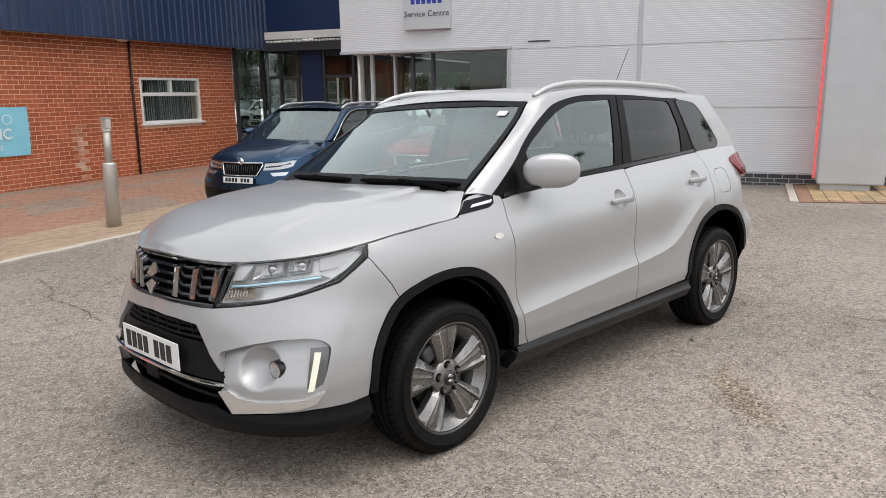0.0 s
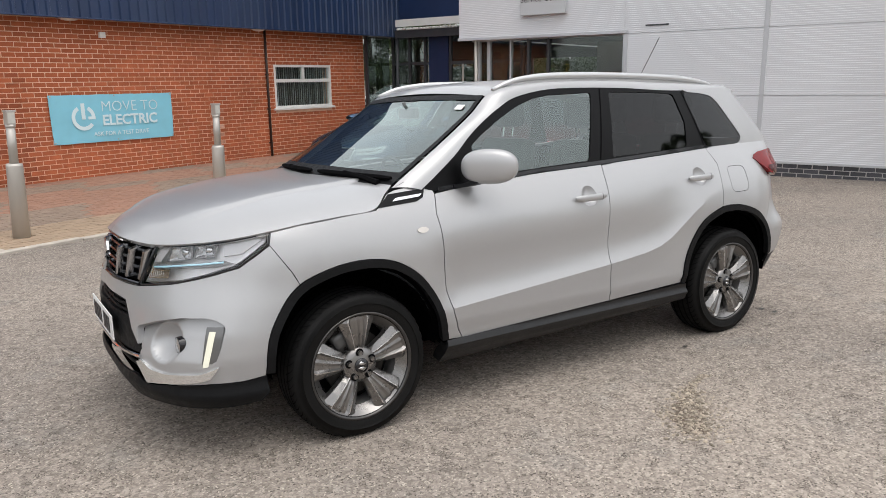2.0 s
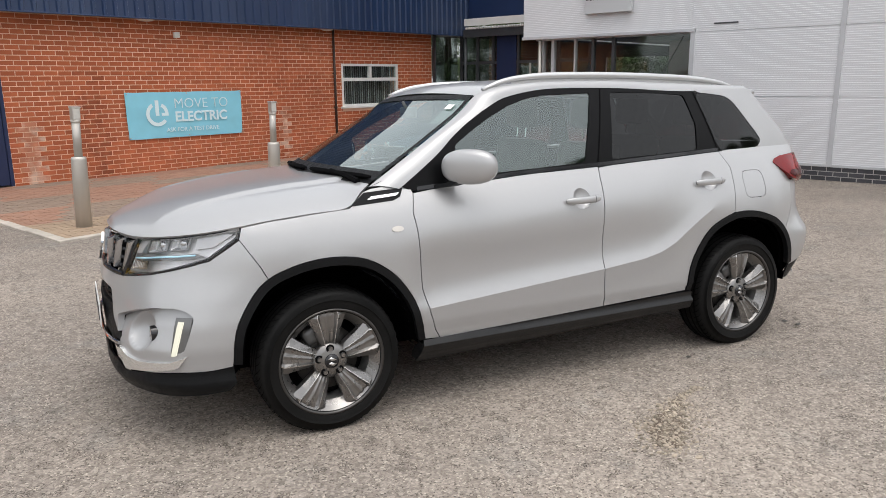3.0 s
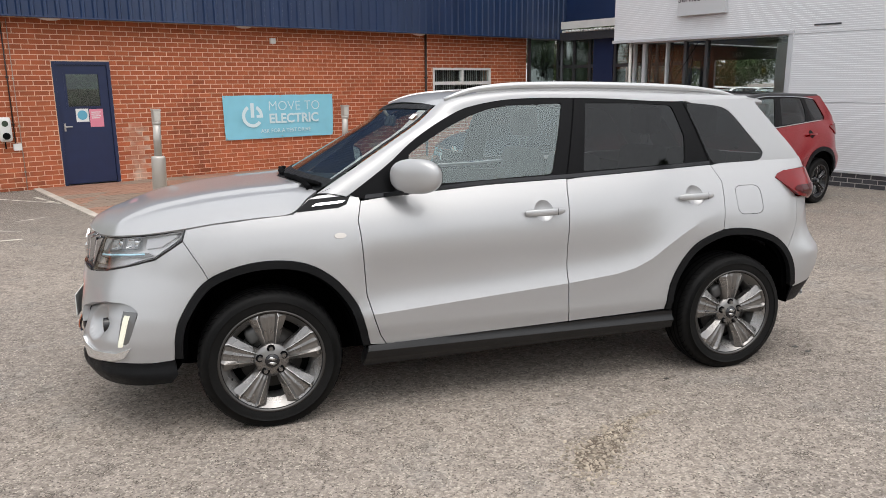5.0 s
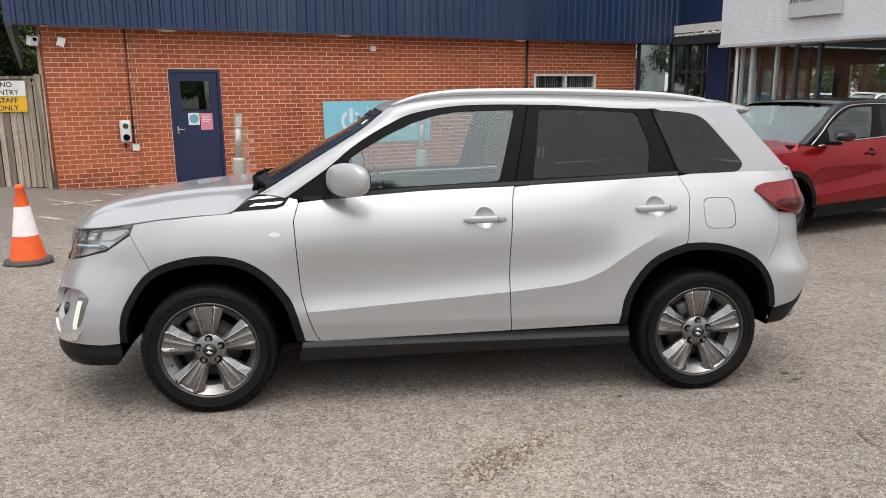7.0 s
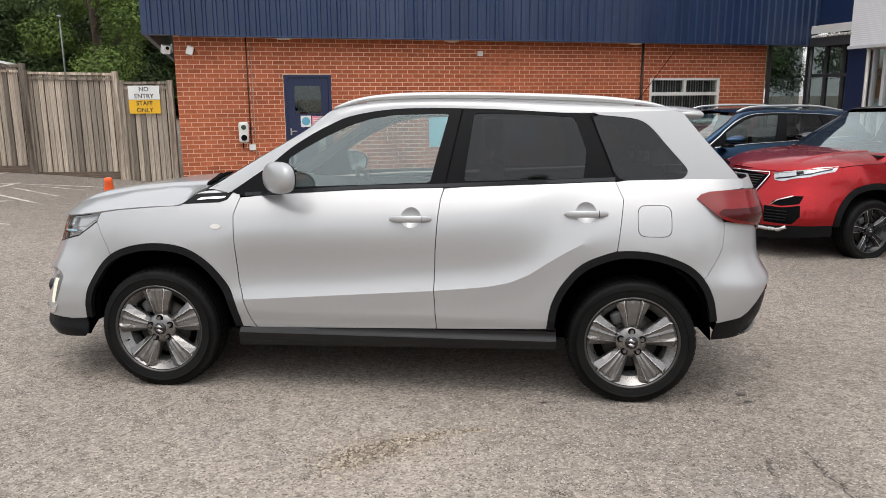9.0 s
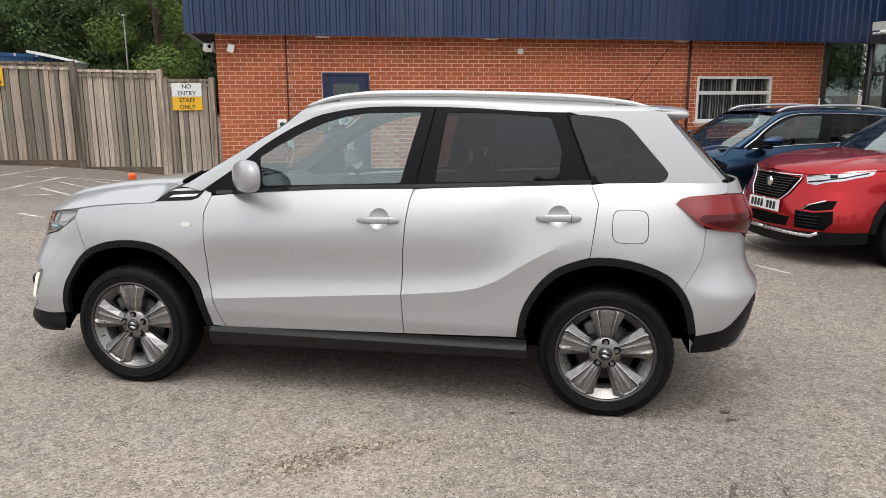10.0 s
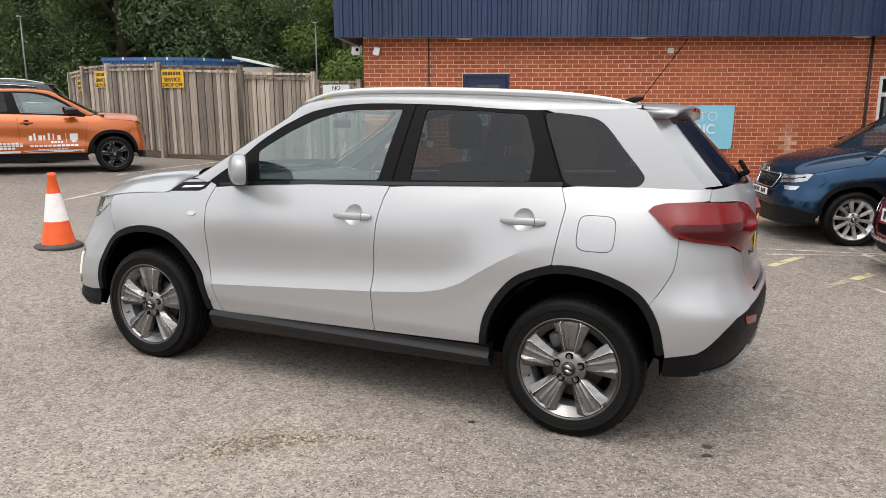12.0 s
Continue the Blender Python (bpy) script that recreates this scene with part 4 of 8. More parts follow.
for q in ((7.78, 4.52, 8.34, 5.08), (7.76, 3.49, 8.66, 4.23)):
    ground_strip(*q, 0.09, LINE_YELLOW)
for q in ((8.02, 5.55, 12.6, 4.6), (8.25, 4.05, 8.42, 3.1), (8.34, 6.41, 8.95, 6.32), (9.14, 5.63, 9.03, 4.3), (8.0, 5.2, 11.0, 5.15)):
    ground_strip(*q, 0.05, LINE_WHITE)
for q in ((-1.19, 7.53, -0.28, 12.11), (-0.26, 9.52, 0.14, 9.75), (-0.33, 10.49, 0.61, 9.45), (0.12, 11.68, 0.89, 11.32), (-0.25, 11.33, 0.65, 10.41), (0.18, 7.94, 0.57, 7.62),
          (-1.7, 10.3, -0.9, 14.2), (2.23, 11.48, 2.96, 10.49), (3.15, 12.25, 4.0, 10.95), (2.33, 10.67, 3.08, 11.19), (2.13, 9.37, 3.03, 8.37), (3.85, 11.9, 4.0, 10.8), (2.58, 7.79, 2.95, 7.79), (3.15, 9.29, 3.56, 9.52), (-0.9, 11.9, 1.2, 11.9)):
    ground_strip(*q, 0.07, LINE_WHITE)


def tactile_paving():
    """Yellow and red blocks round the foot of the entrance pillar."""
    t = thing("entrance_paving", pose(0, 0, 0), "yellow tactile paving with a red brick border at the showroom door", "paving", kind="structure")
    yellow = mat("yellow_paver", (0.36, 0.25, 0.125), 0.88, vary=0.2, scale=8, per_object=0.14, second=(0.26, 0.20, 0.135), second_scale=3)
    for i in range(13):
        for j in range(11):
            x, y = 12.1 + i * 0.2, -0.55 - j * 0.2
            border = i == 0 or j == 0
            z = ground_z(x, y) + 0.008
            part("paving_slab", box(x, y - 0.193, z - 0.03, x + 0.193, y, z + 0.008), PAVER_RED if border else yellow, t)
    for k in range(3):
        z = ground_z(12.5 + k, -0.3)
        part("kerb_stone", box(12.1 + k * 0.85, -0.54, z - 0.05, 12.94 + k * 0.85, -0.42, z + 0.03, 0.01), KERB, t)


tactile_paving()


# ---- car surfaces ----
from mathutils.geometry import delaunay_2d_cdt

def smooth01(a, b, v):
    t = np.clip((np.asarray(v, float) - a) / (b - a), 0, 1)
    return t * t * (3 - 2 * t)


def spline(points, n):
    """Points along a smooth curve through the given ones, evenly spaced."""
    p = np.array(points, float)
    p = np.vstack([2 * p[0] - p[1], p, 2 * p[-1] - p[-2]])
    out = []
    for i in range(1, len(p) - 2):
        t = np.linspace(0, 1, 40, endpoint=False)[:, None]
        a, b, c, d = p[i - 1:i + 3]
        out.append(0.5 * (2 * b + (c - a) * t + (2 * a - 5 * b + 4 * c - d) * t * t + (3 * b - a - 3 * c + d) * t ** 3))
    out = np.vstack(out + [p[-2:-1]])
    s = np.r_[0, np.cumsum(np.linalg.norm(np.diff(out, axis=0), axis=1))]
    q = np.linspace(0, s[-1], n)
    return np.stack([np.interp(q, s, out[:, k]) for k in range(out.shape[1])], 1), q


class Shell:
    """A car's lower body: a plan outline pushed in and out with the height. u runs from the nose round the left side to the tail."""

    def __init__(self, plan, front, rear, side):
        self.xy, self.u = spline(plan, 900)
        d = np.gradient(self.xy, axis=0)
        d /= np.linalg.norm(d, axis=1)[:, None]
        self.nrm = np.stack([-d[:, 1], d[:, 0]], 1)
        if self.nrm[450, 1] < 0:
            self.nrm *= -1
        self.nrm[0], self.nrm[-1] = (1, 0), (-1, 0)
        self.front, self.rear, self.side = front, rear, side
        self.mid = None

    def of_x(self, x):
        return np.interp(-np.asarray(x, float), -self.xy[:, 0], self.u)

    def of_y(self, y):
        k = 300
        return np.interp(y, self.xy[:k, 1], self.u[:k])

    def rear_of_y(self, y):
        k = 600
        return np.interp(y, self.xy[:k:-1, 1], self.u[:k:-1])

    def u_x(self, x, z):
        """The u at which the skin passes x at the height z."""
        return float(np.interp(-x, -self.at(self.u, np.full(900, z))[:, 0], self.u))

    def u_y(self, y, z, rear=False):
        v = self.at(self.u, np.full(900, z))[:, 1]
        k = int(v.argmax())
        if rear:
            return float(np.interp(y, np.maximum.accumulate(v[:k:-1]), self.u[:k:-1]))
        return float(np.interp(y, np.maximum.accumulate(v[:k]), self.u[:k]))

    def at(self, u, z, push=0.0):
        u, z = np.asarray(u, float), np.asarray(z, float)
        x, y = np.interp(u, self.u, self.xy[:, 0]), np.interp(u, self.u, self.xy[:, 1])
        nx, ny = np.interp(u, self.u, self.nrm[:, 0]), np.interp(u, self.u, self.nrm[:, 1])
        wf, wr = smooth01(1.35, 1.95, x), smooth01(-1.45, -1.9, x)
        f = np.interp(z, *self.front)
        if self.mid:
            c = smooth01(0.48, 0.1, y)
            f = f * (1 - c) + c * np.interp(z, *self.mid)
        o = wf * f + wr * np.interp(z, *self.rear) + (1 - wf - wr) * self.side(x, z) + push
        return np.stack([x + nx * o, y + ny * o, z + 0 * o], -1)

    def normal(self, u, z):
        e = 0.006
        a = self.at(u + e, z) - self.at(u - e, z)
        b = self.at(u, z + e) - self.at(u, z - e)
        n = np.cross(a, b)
        return n / np.maximum(np.linalg.norm(n, axis=-1, keepdims=True), 1e-9)


def crease_z(x):
    return np.interp(-np.asarray(x), [-0.9, -0.75, 0.23, 0.5, 0.62, 0.72, 0.80, 0.90, 1.05, 1.3], [0.50, 0.505, 0.576, 0.603, 0.628, 0.672, 0.727, 0.79, 0.87, 0.93])


def belt_z(x):
    return np.interp(-np.asarray(x), [-1.126, -0.784, -0.172, 0.278, 1.148, 1.49, 2.019], [1.03, 1.04, 1.083, 1.098, 1.14, 1.152, 1.162])


def suv_side(x, z):
    """How far the flank lies inside the widest outline."""
    x, z = np.asarray(x, float), np.asarray(z, float)
    zc = crease_z(x)
    t = z - zc
    fade = smooth01(0.95, 0.72, x) * smooth01(-1.35, -0.9, x)
    low = -0.009 * np.clip(-t / 0.1, 0, 1) - 0.010 * smooth01(0.425, 0.405, z) - 0.012 * smooth01(0.40, 0.33, z)
    deep = 0.030 * np.clip((0.99 - zc) / 0.4, 0, 1)
    ledge = -deep * (1 - (1 - np.clip(t / 0.115, 0, 1)) ** 2) * (1 - smooth01(0.13, 0.40, t))
    top = -np.interp(x, [-0.9, 0.6], [1.0, 1.25]) * np.clip(z - 0.76, 0, 0.42) ** 2
    plain = -0.03 * smooth01(0.5, 0.3, z)
    return fade * (np.where(t < 0, low, ledge)) + (1 - fade) * plain + top


PLAN = [(2.135, 0), (2.132, .2), (2.108, .4), (2.058, .56), (1.982, .70), (1.878, .796), (1.75, .84), (1.6, .857), (1.45, .866), (1.2, .875), (0.8, .878), (0, .88), (-0.8, .885), (-1.2, .886), (-1.5, .882), (-1.7, .868), (-1.85, .808), (-1.958, .665), (-2.017, .44), (-2.042, .2), (-2.05, 0)]
FRONT = ([.12, .2, .3, .45, .55, .65, .75, .85, .92, .97, 1.1], [-.13, -.05, -.02, 0, -.012, -.045, -.09, -.12, -.148, -.205, -.35])
REAR = ([.2, .33, .46, .55, .62, .66, .72, .78, .9, 1.1, 1.2], [-.15, -.085, -.02, -.002, 0, -.012, -.045, -.062, -.075, -.095, -.14])
suv = Shell(PLAN, FRONT, REAR, suv_side)
suv.mid = ([.12, .2, .3, .42, .55, .65, .75, .85, .92, .97, 1.1], [-.13, -.06, -.03, -.005, 0, -.015, -.04, -.06, -.085, -.14, -.3])


def dense(poly, step=0.03, closed=True):
    out = []
    n = len(poly)
    for i in range(n if closed else n - 1):
        a, b = np.array(poly[i], float), np.array(poly[(i + 1) % n], float)
        k = max(1, int(math.ceil(np.linalg.norm(b - a) / step)))
        out += [a + (b - a) * j / k for j in range(k)]
    if not closed:
        out.append(np.array(poly[-1], float))
    return np.array(out)


def inside(pts, poly):
    x, y = pts[:, 0], pts[:, 1]
    hit = np.zeros(len(pts), bool)
    for i in range(len(poly)):
        (x0, y0), (x1, y1) = poly[i - 1], poly[i]
        if y0 == y1:
            continue
        c = ((y0 > y) != (y1 > y)) & (x < (x1 - x0) * (y - y0) / (y1 - y0) + x0)
        hit ^= c
    return hit


def inset(poly, d):
    """The outline drawn in by d, to leave half a panel gap."""
    p = np.array(poly, float)
    area = 0.5 * np.sum(p[:, 0] * np.roll(p[:, 1], -1) - np.roll(p[:, 0], -1) * p[:, 1])
    sgn = 1 if area > 0 else -1
    e = np.roll(p, -1, 0) - p
    e /= np.maximum(np.linalg.norm(e, axis=1), 1e-9)[:, None]
    n = np.stack([-e[:, 1], e[:, 0]], 1) * sgn
    m = n + np.roll(n, 1, 0)
    m /= np.maximum((m * m).sum(1), 0.35)[:, None]
    return p + 2 * d * m


def near_line(pts, line, d):
    return (np.linalg.norm(pts[:, None] - line[None], axis=2).min(1) < d) if len(line) else np.zeros(len(pts), bool)


def sheet(surf, poly, step=0.032, holes=(), gap=0.0, lines=(), flange=0.012, flip=1, crease=None):
    """A curved panel: an outline in the surface's two parameters, laid onto surf(a, b) -> xyz, with turned-in edges. flip -1: the mirrored one."""
    outer = dense(inset(poly, gap) if gap else poly, step)
    rings = [outer] + [dense(h, step) for h in holes]
    edge_pts = np.vstack(rings)
    extra = [p for ln in lines for p in dense(ln, step, False)]
    extra = np.array(extra) if extra else np.zeros((0, 2))
    if len(extra):
        keep = inside(extra, outer)
        for h in holes:
            keep &= ~inside(extra, np.array(h))
        extra = extra[keep]
        extra = extra[~near_line(extra, edge_pts, step * 0.4)] if len(extra) else extra
    lo, hi = outer.min(0), outer.max(0)
    gx, gy = np.meshgrid(np.arange(lo[0], hi[0], step), np.arange(lo[1], hi[1], step * 0.87))
    gx = gx + (np.arange(gx.shape[0]) % 2)[:, None] * step / 2
    pts = np.stack([gx.ravel(), gy.ravel()], 1)
    keep = inside(pts, outer)
    for h in rings[1:]:
        keep &= ~inside(pts, h)
    pts = pts[keep]
    pts = pts[~near_line(pts, np.vstack([edge_pts, extra]), step * 0.55)] if len(pts) else pts
    allp = np.vstack([edge_pts, extra, pts])
    edges, base = [], 0
    for r in rings:
        edges += [(base + i, base + (i + 1) % len(r)) for i in range(len(r))]
        base += len(r)
    vo, eo, fo, *_ = delaunay_2d_cdt([Vector(p) for p in allp], edges, [], 0, 1e-6)
    q = np.array([(v.x, v.y) for v in vo])
    tri = np.array([f for f in fo if len(f) == 3])
    cen = q[tri].mean(1)
    ok = inside(cen, outer)
    for h in rings[1:]:
        ok &= ~inside(cen, h)
    tri = tri[ok]
    va, vb, vc = q[tri[:, 0]], q[tri[:, 1]], q[tri[:, 2]]
    area = np.abs((vb[:, 0] - va[:, 0]) * (vc[:, 1] - va[:, 1]) - (vb[:, 1] - va[:, 1]) * (vc[:, 0] - va[:, 0]))
    tri = tri[area > step * 2e-4]
    xyz = surf(q[:, 0], q[:, 1])
    xyz = xyz * np.array((1, flip, 1))
    bm = bmesh.new()
    vs = [bm.verts.new(p) for p in xyz]
    for t in tri:
        try:
            bm.faces.new([vs[i] for i in t])
        except ValueError:
            pass
    bmesh.ops.delete(bm, geom=[v for v in bm.verts if not v.link_faces], context="VERTS")
    bmesh.ops.recalc_face_normals(bm, faces=bm.faces)
    # turn faces outwards: away from the car's middle
    tot = sum((f.normal.dot(f.calc_center_median() - Vector((0, 0, 0.7))) * f.calc_area() for f in bm.faces))
    if tot < 0:
        bmesh.ops.reverse_faces(bm, faces=bm.faces)
    bm.normal_update()
    if crease:
        for e in bm.edges:
            if all(abs(v.co.z - crease(v.co.x)) < 0.0015 for v in e.verts):
                e.smooth = False
    if flange:
        rim = [e for e in bm.edges if e.is_boundary]
        nor = {v: v.normal.copy() for e in rim for v in e.verts}
        r = bmesh.ops.extrude_edge_only(bm, edges=rim)
        new_vs = [g for g in r["geom"] if isinstance(g, bmesh.types.BMVert)]
        src = {tuple(round(c, 5) for c in v.co): n for v, n in nor.items()}
        for v in new_vs:
            v.co -= src.get(tuple(round(c, 5) for c in v.co), Vector((0, 0, 0))) * flange
        for e in bm.edges:
            if len(e.link_faces) == 2 and e.calc_face_angle(0) > 0.9:
                e.smooth = False
    return bm


def loft(rows, flip=1, thick=0.0):
    """A smooth skin over rows of points of equal length."""
    bm = bmesh.new()
    g = [[bm.verts.new((p[0], p[1] * flip, p[2])) for p in r] for r in rows]
    for a, b in zip(g, g[1:]):
        for i in range(len(a) - 1):
            try:
                bm.faces.new((a[i], a[i + 1], b[i + 1], b[i]))
            except ValueError:
                pass
    bmesh.ops.remove_doubles(bm, verts=bm.verts, dist=1e-5)
    bmesh.ops.recalc_face_normals(bm, faces=bm.faces)
    tot = sum((f.normal.dot(f.calc_center_median() - Vector((0, 0, 0.7))) * f.calc_area() for f in bm.faces))
    if tot < 0:
        bmesh.ops.reverse_faces(bm, faces=bm.faces)
    if thick:
        bm.normal_update()
        bmesh.ops.solidify(bm, geom=bm.faces[:], thickness=thick)
    return bm


def curve3(pts, n):
    return spline(pts, n)[0]


def arch(cx, pts):
    return [tuple(p) for p in curve3(pts, 28)]


# ---- car materials ----
def paint(name, colour, metal=0.7, rough=0.36, coat=0.8, flake=0.05):
    m = mat(name, colour, rough, metal=metal, vary=flake, scale=420, coat=coat)
    return m


SILVER = paint("silver_paint", (0.385, 0.385, 0.389), 0.36, 0.34, 0.7, 0.008)
BRIGHT = mat("bright_silver", (0.78, 0.78, 0.77), 0.22, metal=0.8)
RAIL = mat("satin_rail", (0.56, 0.56, 0.56), 0.3, metal=0.7)
TRIM = mat("black_trim", (0.0055, 0.0058, 0.0065), 0.5, vary=0.15, scale=40, bump=0.15, bump_scale=300, spec=0.15)
GLOSS = mat("gloss_black", (0.012, 0.012, 0.014), 0.12)
SLAT = mat("dark_chrome", (0.50, 0.51, 0.53), 0.16, metal=1.0)
CHROME = mat("chrome", (0.78, 0.79, 0.80), 0.08, metal=1.0)
# paler alloy, on the grey spokes' ridges in place of their highlight
ALLOY = mat("pale_alloy", (0.58, 0.57, 0.56), 0.27, metal=0.85, vary=0.06, scale=30)
WHEEL_GREY = mat("gunmetal_alloy", (0.225, 0.217, 0.21), 0.29, metal=0.85, vary=0.06, scale=25)
BARREL = mat("cast_barrel", (0.40, 0.39, 0.38), 0.42, metal=0.7, vary=0.08, scale=18)
# darker than any plastic; shade under and inside the body is in the colour
SHADED_LINER = mat("shaded_liner", (0.0018, 0.0018, 0.002), 0.95, vary=0.2, scale=9, spec=0.0)
PILLAR = mat("pillar_black", (0.005, 0.005, 0.0055), 0.34, vary=0.1, scale=20, spec=0.12)
SILL = mat("dusty_black_trim", (0.0065, 0.0065, 0.007), 0.42, vary=0.25, scale=7, bump=0.1, bump_scale=250, spec=0.4)
ALLOY_DARK = mat("grey_alloy", (0.075, 0.072, 0.07), 0.32, metal=0.75, vary=0.08, scale=20)
TYRE = mat("tyre_rubber", (0.0065, 0.0064, 0.0063), 0.62, vary=0.35, scale=9, bump=0.15, bump_scale=150, spec=0.14)
CALIPER = mat("cast_caliper", (0.10, 0.10, 0.10), 0.5, metal=0.5, vary=0.2, scale=25)
DISC = mat("brake_disc", (0.05, 0.046, 0.042), 0.5, metal=0.6, vary=0.2, scale=15)
CLEAR = glass("clear_car_glass", (0.80, 0.92, 0.89), 0.17)
SCREEN = glass("windscreen_glass", (0.76, 0.88, 0.83), 0.24)
PRIVACY = glass("privacy_glass", (0.14, 0.145, 0.15), 0.045, shine=(0.80, 0.80, 0.80))
LAMP = glass("lamp_cover", (0.95, 0.95, 0.95), shine=(0.88, 0.88, 0.88))
RED_LAMP = mat("red_lamp", (0.165, 0.004, 0.005), 0.14, coat=0.12, vary=0.15, scale=12, spec=0.35)
RED_LAMP_DARK = mat("red_lamp_inner", (0.055, 0.001, 0.002), 0.12, spec=0.3)
REFLECTOR = mat("lamp_reflector", (0.62, 0.63, 0.64), 0.22, metal=0.9)
LED = glow("daytime_light", (1.0, 0.97, 0.80), 0.36, 0.15)
LED_BLUE = glow("headlight_guide", (0.42, 0.68, 0.80), 0.16)
SEAT = mat("seat_fabric", (0.05, 0.052, 0.055), 0.9, vary=0.2, scale=30)
DASH = mat("dash_plastic", (0.03, 0.031, 0.033), 0.7, vary=0.1, scale=30)
PALE_LINING = mat("pale_lining", (0.40, 0.41, 0.41), 0.85, vary=0.05, scale=20)
PLATE_WHITE = mat("plate_white", (0.74, 0.74, 0.73), 0.4)
PLATE_YELLOW = mat("plate_yellow", (0.70, 0.50, 0.03), 0.4)


def both(name, make, material, parent, label="", smooth=True):
    """The same part on the left and the mirrored one on the right."""
    return [part(name, make(f), material, parent, label, smooth) for f in (1, -1)]


# ---- wheels ----
def wheel_meshes(radius, rim, width, lip_material):
    """Returns the pieces of a wheel that faces +y, its axle at the origin, as (name, mesh, material)."""
    w = width / 2
    out = []
    prof = [(rim - 0.012, -w + 0.012), (rim, -w + 0.004), (rim + 0.03, -w), (radius - 0.05, -w - 0.004), (radius - 0.02, -w + 0.006), (radius - 0.005, -w + 0.028),
            (radius, -w + 0.06), (radius, w - 0.06), (radius - 0.005, w - 0.028), (radius - 0.02, w - 0.006), (radius - 0.05, w + 0.004), (rim + 0.045, w + 0.003), (rim + 0.042, w), (rim + 0.03, w), (rim, w - 0.004), (rim - 0.012, w - 0.012)]
    n = 144
    bm = lathe(prof, n)
    vs = list(bm.verts)
    for ring, (r, z) in enumerate(prof):
        if abs(r - radius) < 0.0051:
            for k in range(n):
                if k % 3 == 0 and abs(z) > w - 0.075:
                    v = vs[ring * n + k]
                    v.co.x *= (r - 0.004) / r
                    v.co.y *= (r - 0.004) / r
    bmesh.ops.transform(bm, matrix=pose(0, 0, 0, -90), verts=bm.verts)
    bmesh.ops.recalc_face_normals(bm, faces=bm.faces)
    out.append(("tyre", bm, TYRE))
    # grooves are black strips laid on the tread, their shade in the colour
    bm = bmesh.new()
    for k in range(4):
        z = -w + 0.05 + k * (width - 0.1) / 3
        t = lathe([(radius + 0.0005, z - 0.005), (radius + 0.0012, z), (radius + 0.0005, z + 0.005)], 72, pose(0, 0, 0, -90))
        me = bpy.data.meshes.new("tmp")
        t.to_mesh(me)
        t.free()
        bm.from_mesh(me)
        bpy.data.meshes.remove(me)
    for k in range(60):
        for sgn in (1, -1):
            a, b = 2 * math.pi * k / 60, 2 * math.pi * (k + 0.16) / 60
            q = [(radius + 0.001, sgn * (w - 0.062)), (radius - 0.0035, sgn * (w - 0.028)), (radius - 0.010, sgn * (w - 0.016))]
            g = [[bm.verts.new((r * math.cos(c + 0.05 * i), z, r * math.sin(c + 0.05 * i))) for c in (a, b)] for i, (r, z) in enumerate(q)]
            for m, n2 in zip(g, g[1:]):
                bm.faces.new((m[0], m[1], n2[1], n2[0]))
    out.append(("tread_groove", bm, BLACK))
    for name, prof, material in (("rim_edge", [(rim - 0.004, w - 0.012), (rim + 0.004, w - 0.002), (rim - 0.006, w - 0.004), (rim - 0.010, w - 0.014)], ALLOY_DARK),
                                 ("rim_lip", [(rim - 0.010, w - 0.014), (rim - 0.048, w - 0.056)], lip_material)):
        lip = lathe(prof, 72, pose(0, 0, 0, -90))
        bmesh.ops.recalc_face_normals(lip, faces=lip.faces)
        out.append((name, lip, material))
    barrel = lathe([(rim - 0.048, w - 0.056), (rim - 0.052, -w + 0.02), (rim - 0.045, -w)], 60, pose(0, 0, 0, -90))
    bmesh.ops.recalc_face_normals(barrel, faces=barrel.faces)
    out.append(("rim", barrel, BARREL))
    out.append(("brake_disc", lathe([(0.05, 0.02), (0.145, 0.02), (0.145, 0.0), (0.05, 0.0)], 40, pose(0, 0, 0, -90)), DISC))
    # black disc added behind the spokes, in place of the shade there
    out.append(("wheel_back", lathe([(0.0, -0.03), (rim - 0.02, -0.03), (rim - 0.02, -0.05)], 40, pose(0, 0, 0, -90)), BLACK))
    out.append(("caliper", box(-0.05, -0.03, 0.10, 0.05, 0.058, 0.172, 0.02, m=pose(0, 0, 0, 0, 24, 0)), CALIPER))
    return out, w


def spoke_rows(rim, w, half_in, half_out, r_in):
    """One broad spoke that points up: a sunken middle facet between two sharp ridges, with flanks that fall away to the openings."""
    cross = ((-1, -.050), (-.97, -.020), (-.56, -.001), (-.51, 0), (-.38, -.013), (-.17, -.014), (0, -.010), (.17, -.014), (.38, -.013), (.51, 0), (.56, -.001), (.97, -.020), (1, -.050))
    rows = []
    for t, wide, y in ((0, 0, -.032), (.20, .22, -.019), (.55, .60, -.011), (.84, 1.0, -.009), (1.0, .74, -.013)):
        half = half_in + (half_out - half_in) * wide
        rows.append([(k * half, w + y + d, r_in + (rim - .004 - r_in) * t) for k, d in cross])
    return rows


def add_wheel(parent, pos, face, meshes_store, spin=0.0):
    """A wheel of the car with tyre, rim, spokes, hub and nuts."""
    wroot = new("wheel")
    wroot.parent = parent
    wroot.matrix_local = pose(*pos) @ pose(0, 0, 0, 0, 0, 0 if face > 0 else 180) @ pose(0, 0, 0, 0, spin, 0)
    for name, me in meshes_store:
        ob = new(name, me)
        ob.parent = wroot
    return wroot


